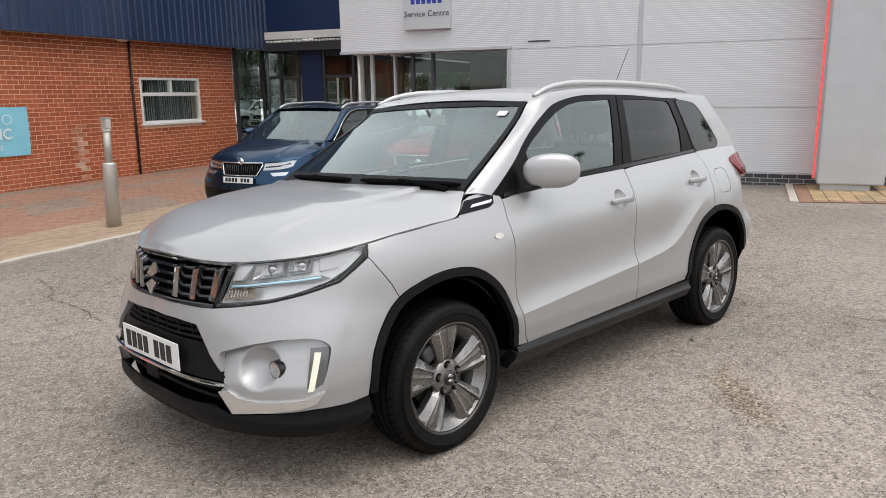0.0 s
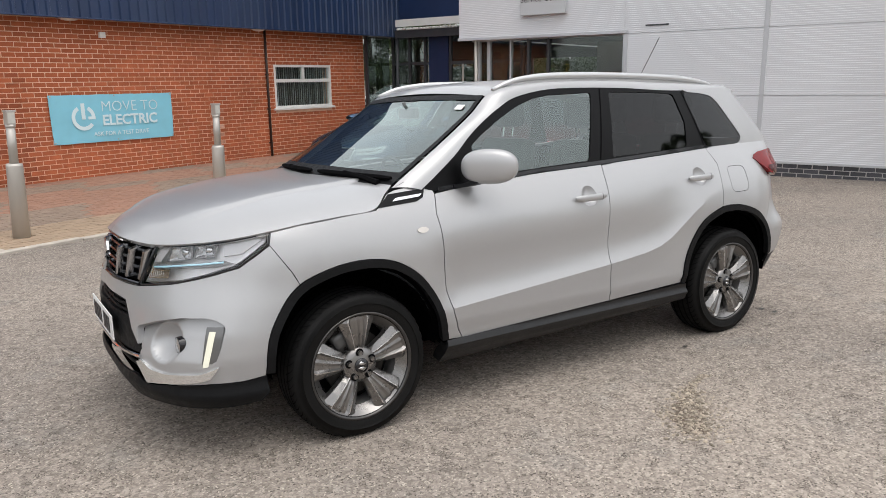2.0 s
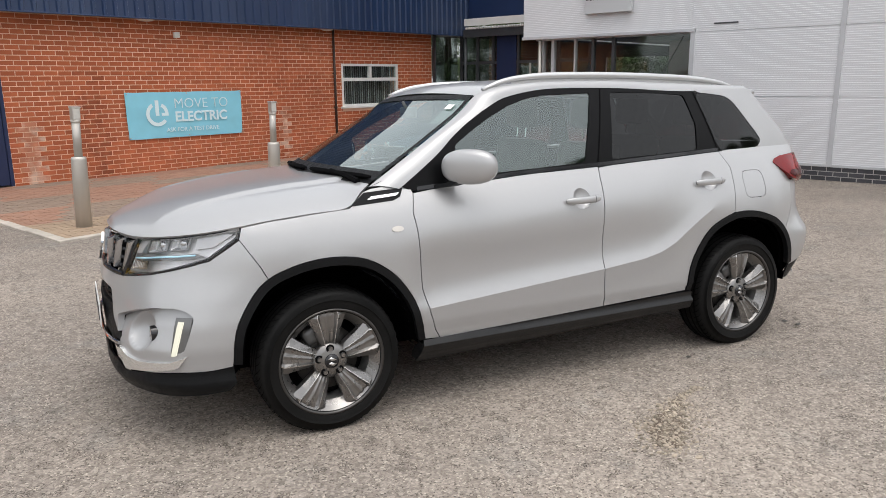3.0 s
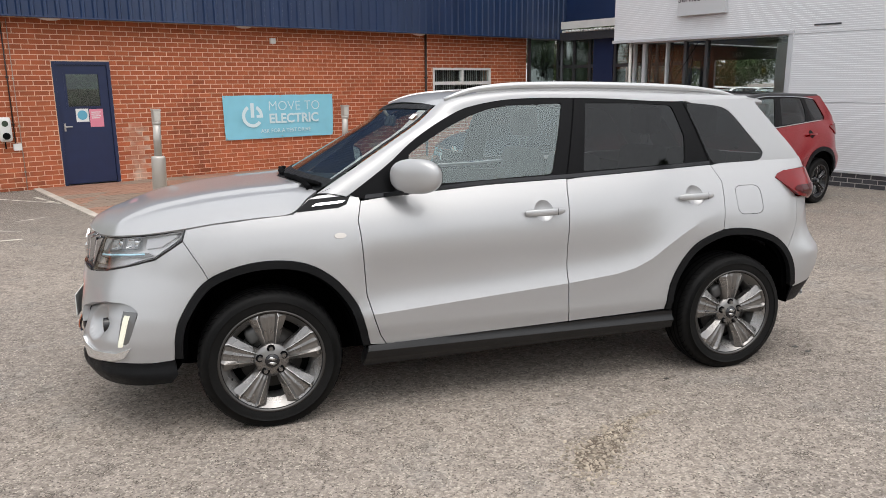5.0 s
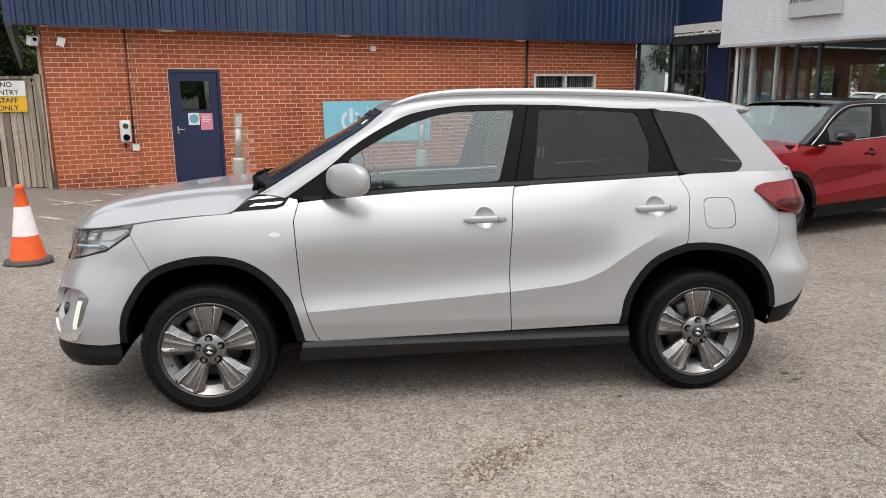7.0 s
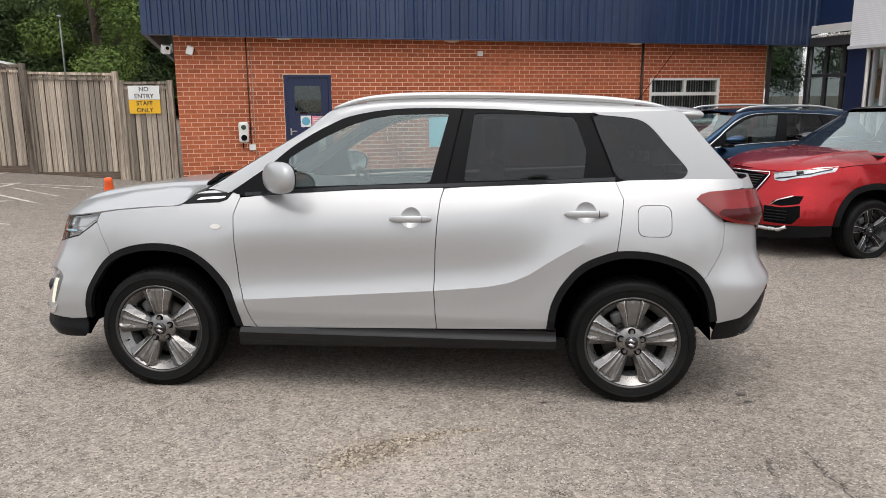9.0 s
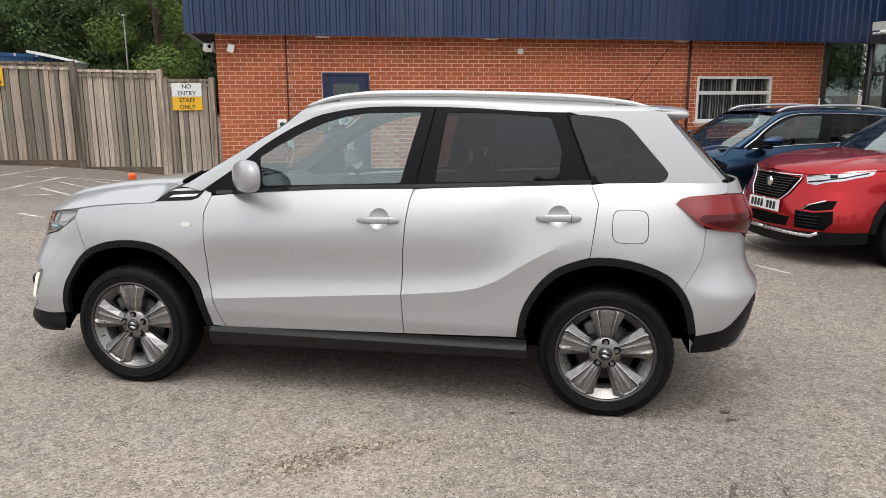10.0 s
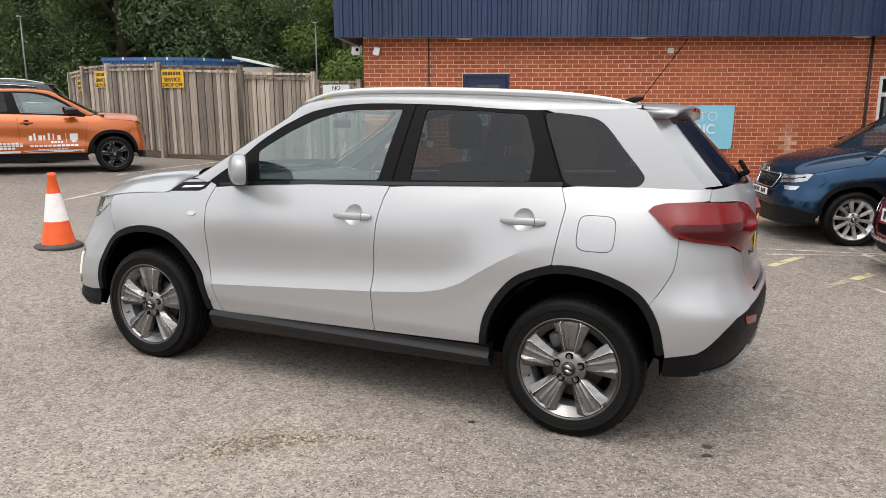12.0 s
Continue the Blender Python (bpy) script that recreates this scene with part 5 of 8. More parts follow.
def make_wheel_store(radius=0.328, rim=0.238, width=0.215, n=5, half_in=0.034, half_out=0.090, dark=None, bright=None):
    store = []
    # the default pair is one grey alloy, with the ridges' highlight put into bright
    dark, bright = dark or WHEEL_GREY, bright or ALLOY
    pieces, w = wheel_meshes(radius, rim, width, dark)

    def keep(name, bm, material, smooth=True):
        me = bpy.data.meshes.new(name)
        bm.to_mesh(me)
        bm.free()
        me.materials.append(material)
        for p in me.polygons:
            p.use_smooth = smooth
        store.append((name, me))
        return me

    for name, bm, material in pieces:
        keep(name, bm, material)
    for k in range(5):
        a = math.radians(72 * k)
        # pockets are flat black discs on the hub, shade put into the colour
        keep("nut_pocket", cyl(0.0185, 0.0185, 0, 0.003, 20, m=pose(0.057 * math.sin(a), w - 0.0285, 0.057 * math.cos(a), -90)), BLACK, smooth=False)
        keep("wheel_nut", cyl(0.0115, 0.0100, 0, 0.013, 6, m=pose(0.057 * math.sin(a), w - 0.027, 0.057 * math.cos(a), -90)), dark, smooth=False)
    for k in range(n):
        turn = pose(0, 0, 0, 0, 360 / n * k, 0)
        rows = spoke_rows(rim, w, half_in, half_out, 0.062)
        for name, sl, material in (("spoke", slice(3, 10), dark), ("spoke_flank", slice(0, 3), dark), ("spoke_flank", slice(10, 13), dark), ("spoke_rib", slice(2, 4), bright), ("spoke_rib", slice(9, 11), bright)):
            bm = bmesh.new()
            g = [[bm.verts.new(turn @ Vector(p)) for p in r[sl]] for r in rows]
            for a, b in zip(g, g[1:]):
                for i in range(len(a) - 1):
                    bm.faces.new((a[i], a[i + 1], b[i + 1], b[i]))
            bmesh.ops.recalc_face_normals(bm, faces=bm.faces)
            bm.normal_update()
            if sum(f.normal.y for f in bm.faces) < 0:
                bmesh.ops.reverse_faces(bm, faces=bm.faces)
            keep(name, bm, material, smooth=False)
    keep("hub", lathe([(0.0, w - 0.02), (0.036, w - 0.02), (0.05, w - 0.027), (0.076, w - 0.030), (0.081, w - 0.05), (0.081, w - 0.08)], 36, pose(0, 0, 0, -90)), dark)
    keep("centre_cap", lathe([(0.0, w - 0.012), (0.030, w - 0.012), (0.033, w - 0.02)], 28, pose(0, 0, 0, -90)), GLOSS)
    bm = prism([(-0.021, 0.006), (0.004, 0.022), (0.019, 0.013), (-0.004, 0.002)], w - 0.012, w - 0.0105)
    keep("cap_mark", bm, ALLOY)
    bm = prism([(0.021, -0.006), (-0.004, -0.022), (-0.019, -0.013), (0.004, -0.002)], w - 0.012, w - 0.0105)
    keep("cap_mark", bm, ALLOY)
    keep("valve", cyl(0.004, 0.003, 0, 0.02, 8, m=pose(0.185, w - 0.03, -0.06, -90)), BLACK)
    return store


# ---- the silver car ----
CAR = Matrix(((-0.92836, -0.37097, 0.02288, 4.31568), (0.37157, -0.92783, 0.03277, 1.50172), (0.00907, 0.03893, 0.9992, -0.02894), (0, 0, 0, 1)))
silver_car = new("car")
silver_car.matrix_world = CAR
tagged(silver_car, "silver compact SUV with black cladding parked on tarmac", "car")

F_ARCH = [(1.667, .375), (1.66, .475), (1.629, .57), (1.531, .705), (1.398, .77), (1.238, .793), (1.082, .771), (.961, .70), (.873, .598), (.83, .509), (.79, .352)]
R_ARCH = [(-.816, .385), (-.837, .519), (-.897, .636), (-.989, .732), (-1.123, .79), (-1.229, .804), (-1.363, .789), (-1.497, .742), (-1.58, .676), (-1.634, .58), (-1.663, .456)]
F_ARCH_S = [tuple(p) for p in curve3(F_ARCH, 40)]
R_ARCH_S = [tuple(p) for p in curve3(R_ARCH, 40)]


def grown(pts, cx, cz, d):
    """An arch drawn in towards its wheel by d."""
    out = []
    for x, z in pts:
        v = np.array((x - cx, z - cz))
        n = np.linalg.norm(v)
        out.append((cx + v[0] * (n - d) / n, max(cz + v[1] * (n - d) / n, z - d)))
    return out


def by_x(pts):
    return [(suv.u_x(x, z), z) for x, z in pts]


def by_y(pts):
    return [(suv.u_y(y, z), z) for y, z in pts]


def by_ry(pts):
    return [(suv.u_y(y, z, True), z) for y, z in pts]


def shell(push=0.0):
    return lambda u, z: suv.at(u, z, push)


A_LINE = [(0.803, 1.035), (0.815, 0.993), (0.827, 0.95), (0.82, 0.879), (0.811, 0.747), (0.8, 0.596), (0.769, 0.48), (0.74, 0.394), (0.711, 0.346)]
M_LINE = [(-0.276, 1.094), (-0.261, 1.044), (-0.25, 0.949), (-0.239, 0.78), (-0.235, 0.581), (-0.242, 0.461), (-0.249, 0.369)]
C_LINE = [(-1.15, 1.137), (-1.187, 1.052), (-1.174, 0.948), (-1.155, 0.801)]
CREASE = [(float(suv.of_x(x)), float(crease_z(x))) for x in np.linspace(0.78, -1.0, 70)]


def creased(line):
    """The line with a point added where it crosses the door crease."""
    out = [line[0]]
    for (xa, za), (xb, zb) in zip(line, line[1:]):
        da, db = za - float(crease_z(xa)), zb - float(crease_z(xb))
        if da * db < 0:
            k = da / (da - db)
            x = xa + (xb - xa) * k
            out.append((x, float(crease_z(x))))
        out.append((xb, zb))
    return out


def filleted(poly, r):
    """The outline with its corners rounded off."""
    out, p = [], [np.array(q, float) for q in poly]
    for a, b, c in zip(p[-1:] + p[:-1], p, p[1:] + p[:1]):
        u, v = a - b, c - b
        u, v = u * min(.45, r / np.linalg.norm(u)), v * min(.45, r / np.linalg.norm(v))
        out += [tuple(b + u * (1 - t) ** 2 + v * t * t) for t in (0, .25, .5, .75, 1)]
    return out


A_LINE, M_LINE = creased(A_LINE), creased(M_LINE)
BELT = [(x, float(belt_z(x))) for x in np.linspace(.803, -.276, 12)]
BELT2 = [(x, float(belt_z(x))) for x in np.linspace(-.276, -1.15, 10)]
BELT3 = [(x, float(belt_z(x)) + .0018) for x in np.linspace(-1.15, -1.86, 10)]


def ring(cx, cz, r, n=28, squash=1.0, power=2.0):
    out = []
    for k in range(n):
        a = 2 * math.pi * k / n
        c, s = math.cos(a), math.sin(a)
        out.append((cx + r * math.copysign(abs(c) ** (2 / power), c), cz + r * squash * math.copysign(abs(s) ** (2 / power), s)))
    return out


HANDLES = [(-.112, .948), (-1.0, .986)]
FUEL = ring(-1.337, .951, .084, 36, .92, 4.5)

SEAM = (1.505, float(np.interp(-1.505, [-p[0] for p in F_ARCH_S], [p[1] for p in F_ARCH_S])))
SEAM_R = (-1.588, float(np.interp(1.588, [-p[0] for p in R_ARCH_S], [p[1] for p in R_ARCH_S])))
k_mid = [i for i, p in enumerate(R_ARCH_S) if p[0] > -1.155][-1]
door_f = by_x(A_LINE[::-1] + BELT[1:] + M_LINE[1:])
door_r = by_x(M_LINE[::-1] + BELT2[1:] + C_LINE[1:] + R_ARCH_S[:k_mid + 1][::-1])
quarter = by_x(C_LINE[::-1] + BELT3[1:-1]) + by_x([(-1.79, 1.158), (-1.785, 1.112), (-1.715, 1.104), (-1.614, 1.094), (-1.57, 1.075), (-1.556, 1.058), (-1.60, 1.02), (-1.671, .962), (-1.682, .95), (-1.681, .88), (-1.673, .82), (-1.65, .768), SEAM_R]) + by_x([p for p in R_ARCH_S if p[0] > -1.583][k_mid + 1:][::-1])
fender = by_x(A_LINE + [(.79, .352)] + [p for p in F_ARCH_S if p[0] < 1.50][::-1][1:] + [SEAM, (1.53, .775), (1.603, .893), (1.587, .940), (1.468, .961), (1.29, .978), (1.12, .990), (1.045, 1.053), (1.0, 1.066), (.90, 1.074), (.815, 1.066)])
for nm, poly, holes in (("front_door", door_f, [by_x(ring(*HANDLES[0], .052))]), ("rear_door", door_r, [by_x(ring(*HANDLES[1], .052))]), ("rear_quarter", quarter, [by_x(FUEL)]), ("front_wing", fender, [])):
    both(nm, lambda f, p=poly, h=holes: sheet(shell(), p, 0.03, h, 0.0012 if nm == "rear_quarter" else 0.0022, [CREASE], flip=f, crease=crease_z), SILVER, silver_car)
both("fuel_flap", lambda f: sheet(shell(-0.001), by_x(ring(-1.337, .951, .081, 36, .92, 4.5)), 0.03, flange=0.006, flip=f), SILVER, silver_car)
for hx, hz in HANDLES:
    both("handle_cup", lambda f: sheet(lambda u, z: suv.at(u, z, -0.001) - np.stack([0 * u, 0.024 * (1 - np.clip(((u - suv.of_x(hx)) ** 2 + (z - hz) ** 2) / 0.052 ** 2, 0, 1)), 0 * u], -1), by_x(ring(hx, hz, .052)), 0.013, flange=0, flip=f), SILVER, silver_car)
    for f in (1, -1):
        y = float(suv.at(suv.of_x(hx), hz)[1])
        rows = []
        for k in range(15):
            t = k / 14
            x = hx + .108 - .216 * t
            s = 0.5 + 0.5 * min(1, 6 * t, 6 * (1 - t)) ** 0.5
            out = 0.034 * math.sin(math.pi * min(max(t, 0.03), 0.97)) ** 0.35
            rows.append([(x, y + out + 0.008 * s * math.cos(a), hz - .006 + 0.004 * t + 0.017 * s * math.sin(a)) for a in np.linspace(0, 2 * math.pi, 13)])
        grip = part("door_handle", loft(rows, f), SILVER, silver_car, smooth=True)
        seam = [[(x0, p[1] + (.0012 if p[1] > y + .02 else 0), p[2] + .0012 * np.sign(p[2] - hz + .004)) for p in rows[11]] for x0 in (rows[11][0][0] + .0012, rows[11][0][0] - .0012)]
        part("handle_seam", loft(seam, f), TRIM, grip)

# black cladding: arches and sills
for nm, pts, cx in (("front_arch_trim", F_ARCH_S, 1.24), ("rear_arch_trim", R_ARCH_S, -1.24)):
    poly = by_x(pts) + by_x(grown(pts, cx, .345, .036))[::-1]
    both(nm, lambda f, p=poly: sheet(shell(0.008), p, 0.03, gap=0.001, flange=0.03, flip=f), TRIM, silver_car, "black plastic wheel arch trim")
sill = by_x([(.79, .349), (.3, .357), (-.3, .366), (-.82, .375), (-.865, .372), (-.872, .275), (-.4, .262), (0, .253), (.4, .245), (.822, .238), (.80, .349)])
def sill_skin(u, z):
    """An upper roll, a step below it and an inward lower face."""
    return suv.at(u, z, 0.004 + 0.018 * smooth01(.352, .325, z) - 0.014 * smooth01(.318, .306, z)) - np.stack([0 * u, 0.040 * smooth01(.30, .24, z), 0 * u], -1)


both("sill_trim", lambda f: sheet(sill_skin, sill, 0.014, flange=0.06, flip=f), SILL, silver_car, "black plastic sill trim")

# added inner shell for dark gaps, and wheel wells; their shade is in the colour
core_poly = by_y([(0.0, .24), (0.0, .70), (.36, .705), (.56, .735)]) + by_x([(1.80, .78), (1.60, .88), (1.1, .98), (.79, 1.02), (-.28, 1.08), (-1.15, 1.12), (-1.7, 1.02)]) + by_ry([(.5, 1.05), (.0, 1.05), (.0, .33), (.4, .34)]) + by_x([(-1.7, .36)] + grown(R_ARCH_S, -1.24, .345, .05)[::-1] + [(-.8, .3), (.78, .3)] + grown(F_ARCH_S, 1.24, .345, .05)[::-1] + [(1.7, .26)])
both("inner_shell", lambda f: sheet(shell(-0.045), core_poly, 0.06, [ring(suv.u_y(.60, .513), .513, .16)], flange=0, flip=f), SHADED_LINER, silver_car)
for cx in (1.25, -1.25):
    for f in (1, -1):
        rows = []
        for yy in (.835, .57, .56):
            rr = .395 if yy > .565 else 0.02
            rows.append([(cx + rr * math.cos(a), yy, .35 + rr * math.sin(a)) for a in np.linspace(-0.02, math.pi + 0.02, 30)])
        part("wheel_well", loft(rows, f), SHADED_LINER, silver_car, smooth=True)
part("underbody", box(-1.55, -.52, .24, 1.66, .52, .34, .02), SHADED_LINER, silver_car)

# front bumper and its openings
FOG = by_y([(.462, .566), (.58, .603), (.68, .625)]) + by_x([(1.867, .627), (1.83, .615), (1.805, .590), (1.838, .499), (1.87, .417), (1.91, .392)]) + by_y([(.64, .372), (.525, .356), (.487, .425)])
bump = by_y([(0, .665), (.2, .66), (.317, .65), (.40, .567), (.514, .452), (.461, .417), (.507, .327), (.62, .343)]) + by_x([(1.877, .361), (1.76, .359), (1.670, .368)] + [p for p in F_ARCH_S if p[0] > 1.512 and p[1] > .385] + [SEAM, (1.53, .775), (1.601, .891), (1.655, .855), (1.722, .811), (1.80, .790)]) + by_y([(.595, .747), (.49, .730), (.384, .716), (.30, .714), (.135, .722), (0, .727)])
both("front_bumper", lambda f: sheet(shell(), bump, 0.028, [filleted(FOG, .02)], 0.0015, flange=0.03, flip=f), SILVER, silver_car)
FOG_U, FOG_Z = suv.u_y(.62, .513), .513


def fog_skin(u, z):
    """The bumper's recess round the fog lamp, deepest under its upper lip, with a round dish in it."""
    p = suv.at(u, z, -0.002)
    r2 = ((u - FOG_U) / .088) ** 2 + ((z - FOG_Z) / .076) ** 2
    d = .040 * smooth01(.40, .61, z)
    bowl = .056 * np.clip(1 - r2, 0, 1) ** .85
    return p - np.stack([d + .8 * bowl, .3 * d + .55 * bowl, 0 * d], -1)


both("fog_bezel", lambda f: sheet(fog_skin, filleted(FOG, .02), 0.009, [], 0.0, [[(FOG_U + .088 * math.cos(a), FOG_Z + .076 * math.sin(a)) for a in np.linspace(0, 2 * math.pi, 60)]], 0.0, f), SILVER, silver_car)
both("skid_trim", lambda f: sheet(shell(0.009), by_y([(.463, .417), (.506, .430), (.551, .401), (.628, .393)]) + by_x([(1.911, .405), (1.868, .424), (1.847, .433), (1.878, .385), (1.911, .372)]) + by_y([(.62, .348), (.507, .331)]), 0.02, flange=0.012, flip=f), BRIGHT, silver_car, "bright silver lower bumper trim")
for f in (1, -1):
    m = pose(1.967, .666 * f, .511) @ pose(0, 0, 0, 0, 90, 4 * f)
    lamp = part("fog_lamp", cyl(.036, .034, -.04, .0, 28, m=m), GLOSS, silver_car, smooth=False)
    part("fog_lens", lathe([(.030, .001), (.020, .004), (0, .005)], 24, m), REFLECTOR, lamp, smooth=True)
both("light_bezel", lambda f: sheet(shell(-0.006), by_x([(1.874, .592), (1.812, .589), (1.857, .430), (1.909, .422)]), 0.015, flange=0.03, flip=f), mat("grey_bezel", (0.16, 0.16, 0.16), 0.3, metal=0.6), silver_car)
both("daytime_light", lambda f: sheet(shell(0.001), by_x([(1.866, .577), (1.846, .575), (1.886, .436), (1.904, .433)]), 0.015, flange=0.01, flip=f), LED, silver_car, "lit slim daytime running light")
LIP_TOP = by_y([(0, .335), (.2, .335), (.42, .348), (.507, .325), (.62, .341)]) + by_x([(1.877, .359), (1.76, .357), (1.668, .366)])


def lip_skin(u, z):
    """A lower lip that juts out at the height of its upper edge and draws in below."""
    return suv.at(u, z, 0.004 + 0.014 * smooth01(.34, .31, z) - 0.012 * smooth01(.29, .25, z))


both("lower_lip", lambda f: sheet(lip_skin, LIP_TOP + by_x([(1.660, .30), (1.69, .262), (1.793, .253)]) + by_y([(.60, .250), (.481, .248), (.268, .244), (0, .232)]), 0.02, flange=0.012, flip=f), TRIM, silver_car, "black plastic lower bumper lip")
both("lower_grille", lambda f: sheet(shell(-0.05), by_y([(0, .675), (.33, .66), (.56, .45), (.54, .27), (.0, .25)]), 0.04, flange=0, flip=f), BLACK, silver_car)


def across(z, w, push, n=25, bow=0.0):
    """Points along the nose at a height, from one side to the other."""
    return [suv.at(suv.u_y(abs(y), z), z, push) * np.array((1, 1 if y >= 0 else -1, 1)) + np.array((0, 0, bow * y * y)) for y in np.linspace(-w, w, n)]


for z, w in ((.640, .30), (.618, .33), (.595, .35), (.412, .43), (.375, .46)):
    part("grille_bar", tube(across(z, w, -0.03), .008, 6), TRIM, silver_car)
for y in (-.27, -.18, -.09, 0, .09, .18, .27):
    c = suv.at(suv.u_y(abs(y), .617), .617, -0.03)
    part("grille_divider", box(c[0] - .015, y - .006, .593, c[0] + .006, y + .006, .643, .002), TRIM, silver_car)
part("tow_cover", box(2.075, -.17, .345, 2.10, -.05, .42, .008), TRIM, silver_car)
part("chrome_strip", tube(across(.441, .50, 0.004, bow=.02), .008, 8), CHROME, silver_car, "thin chrome strip under the number plate")
both("plate_mount", lambda f: sheet(shell(-0.012), by_y([(0, .592), (.355, .585), (.43, .53), (.505, .452), (.0, .445)]), 0.03, flange=0.02, flip=f), TRIM, silver_car)


def number_plate(parent, m, colour, chars=(4, 3)):
    """A plate whose characters are plain bars."""
    pl = part("number_plate", box(-.26, -.006, -.0555, .26, 0, .0555, .003, m=m), colour, parent)
    x = -.22
    for n in chars:
        for k in range(n):
            part("plate_bar", box(x, -.0085, -.036, x + .04, -.006, .036, m=m), LETTER_BLACK, pl)
            x += .056
        x += .045
    return pl


number_plate(silver_car, pose(2.139, 0, .518, 0, 0, 90), PLATE_WHITE)

# upper grille
both("grille_back", lambda f: sheet(shell(-0.06), by_y([(0, .905), (.2, .90), (.43, .885), (.385, .715), (0, .715)]), 0.04, flange=0, flip=f), BLACK, silver_car)
for z in (.748, .782, .818, .852):
    part("grille_bar", tube(across(z, .37 + (z - .72) * .3, -0.025), .009, 6), GLOSS, silver_car)
part("grille_surround", tube(across(.889, .425, -0.012), .011, 8), GLOSS, silver_car)
part("grille_surround", tube(across(.724, .375, -0.006, bow=-.04), .010, 8), GLOSS, silver_car)
both("grille_end", lambda f: tube([suv.at(suv.u_y(y, z), z, -0.012) * np.array((1, f, 1)) for y, z in ((.375, .722), (.392, .77), (.408, .83), (.427, .888))], .010, 8), GLOSS, silver_car)
for y in (.152, .252, .352):
    for f in (1, -1):
        rows = []
        for t in np.linspace(0, 1, 8):
            z = .738 + .118 * t
            yy = y + .016 * t
            c = suv.at(suv.u_y(yy, z), z, 0.002 - 0.014 * (1 - t))
            hw = .021 - .003 * t
            rows.append([(c[0] - .02, yy - hw, z), (c[0] + .004, yy - hw, z), (c[0] + .007, yy, z), (c[0] + .002, yy + hw, z), (c[0] - .02, yy + hw, z)])
        rows.append([(p[0] - .03, p[1], p[2] + .012) for p in rows[-1]])
        part("grille_slat", loft(rows, f), SLAT, silver_car, "polished vertical grille slat", smooth=False)
for s in (1, -1):
    e = prism([(-.048 * s, .014 * s), (.004 * s, .066 * s), (.050 * s, .030 * s), (.0, .004 * s)], -.012, 0, m=pose(2.094, 0, .797, 0, 0, 90) @ pose(0, 0, 0, -10, 0, 0))
    part("emblem", e, CHROME, silver_car, "polished angular front emblem")

# headlights
HEAD = by_y([(.436, .883), (.52, .890), (.615, .899)]) + by_x([(1.80, .908), (1.739, .916), (1.67, .926), (1.60, .938), (1.588, .938), (1.602, .894), (1.656, .857), (1.724, .813), (1.802, .792)]) + by_y([(.597, .750), (.49, .733), (.388, .720), (.402, .77), (.412, .813)])
HOUSING = mat("lamp_housing", (0.80, 0.80, 0.81), 0.3, metal=0.4)
DARK_HOUSING = mat("lamp_inner", (0.22, 0.22, 0.225), 0.3)
both("headlight", lambda f: sheet(shell(-0.05), HEAD, 0.03, flange=-0.026, flip=f), HOUSING, silver_car, "clear headlight with grey inner housing")
UNITS = [([(.505, .822), (.51, .880), (.617, .893), (.628, .846)], -.040), ([(.640, .846), (.634, .892), (.70, .902), (.705, .854)], -.040)]


def cup(f, outline, depth, dish):
    """A lamp chamber: a bowl within an outline on the headlight."""
    c = np.mean(np.array(outline), 0)
    rows = [[c + (q - c) * s for q in dense(outline + outline[:1], .012, False)] for s in (1, .92, .8, .6, .35, .05)]
    return loft([[suv.at(u, z, depth - dish * (1 - s * s)) for u, z in r] for r, s in zip(rows, (1, .92, .8, .6, .35, .05))], f)


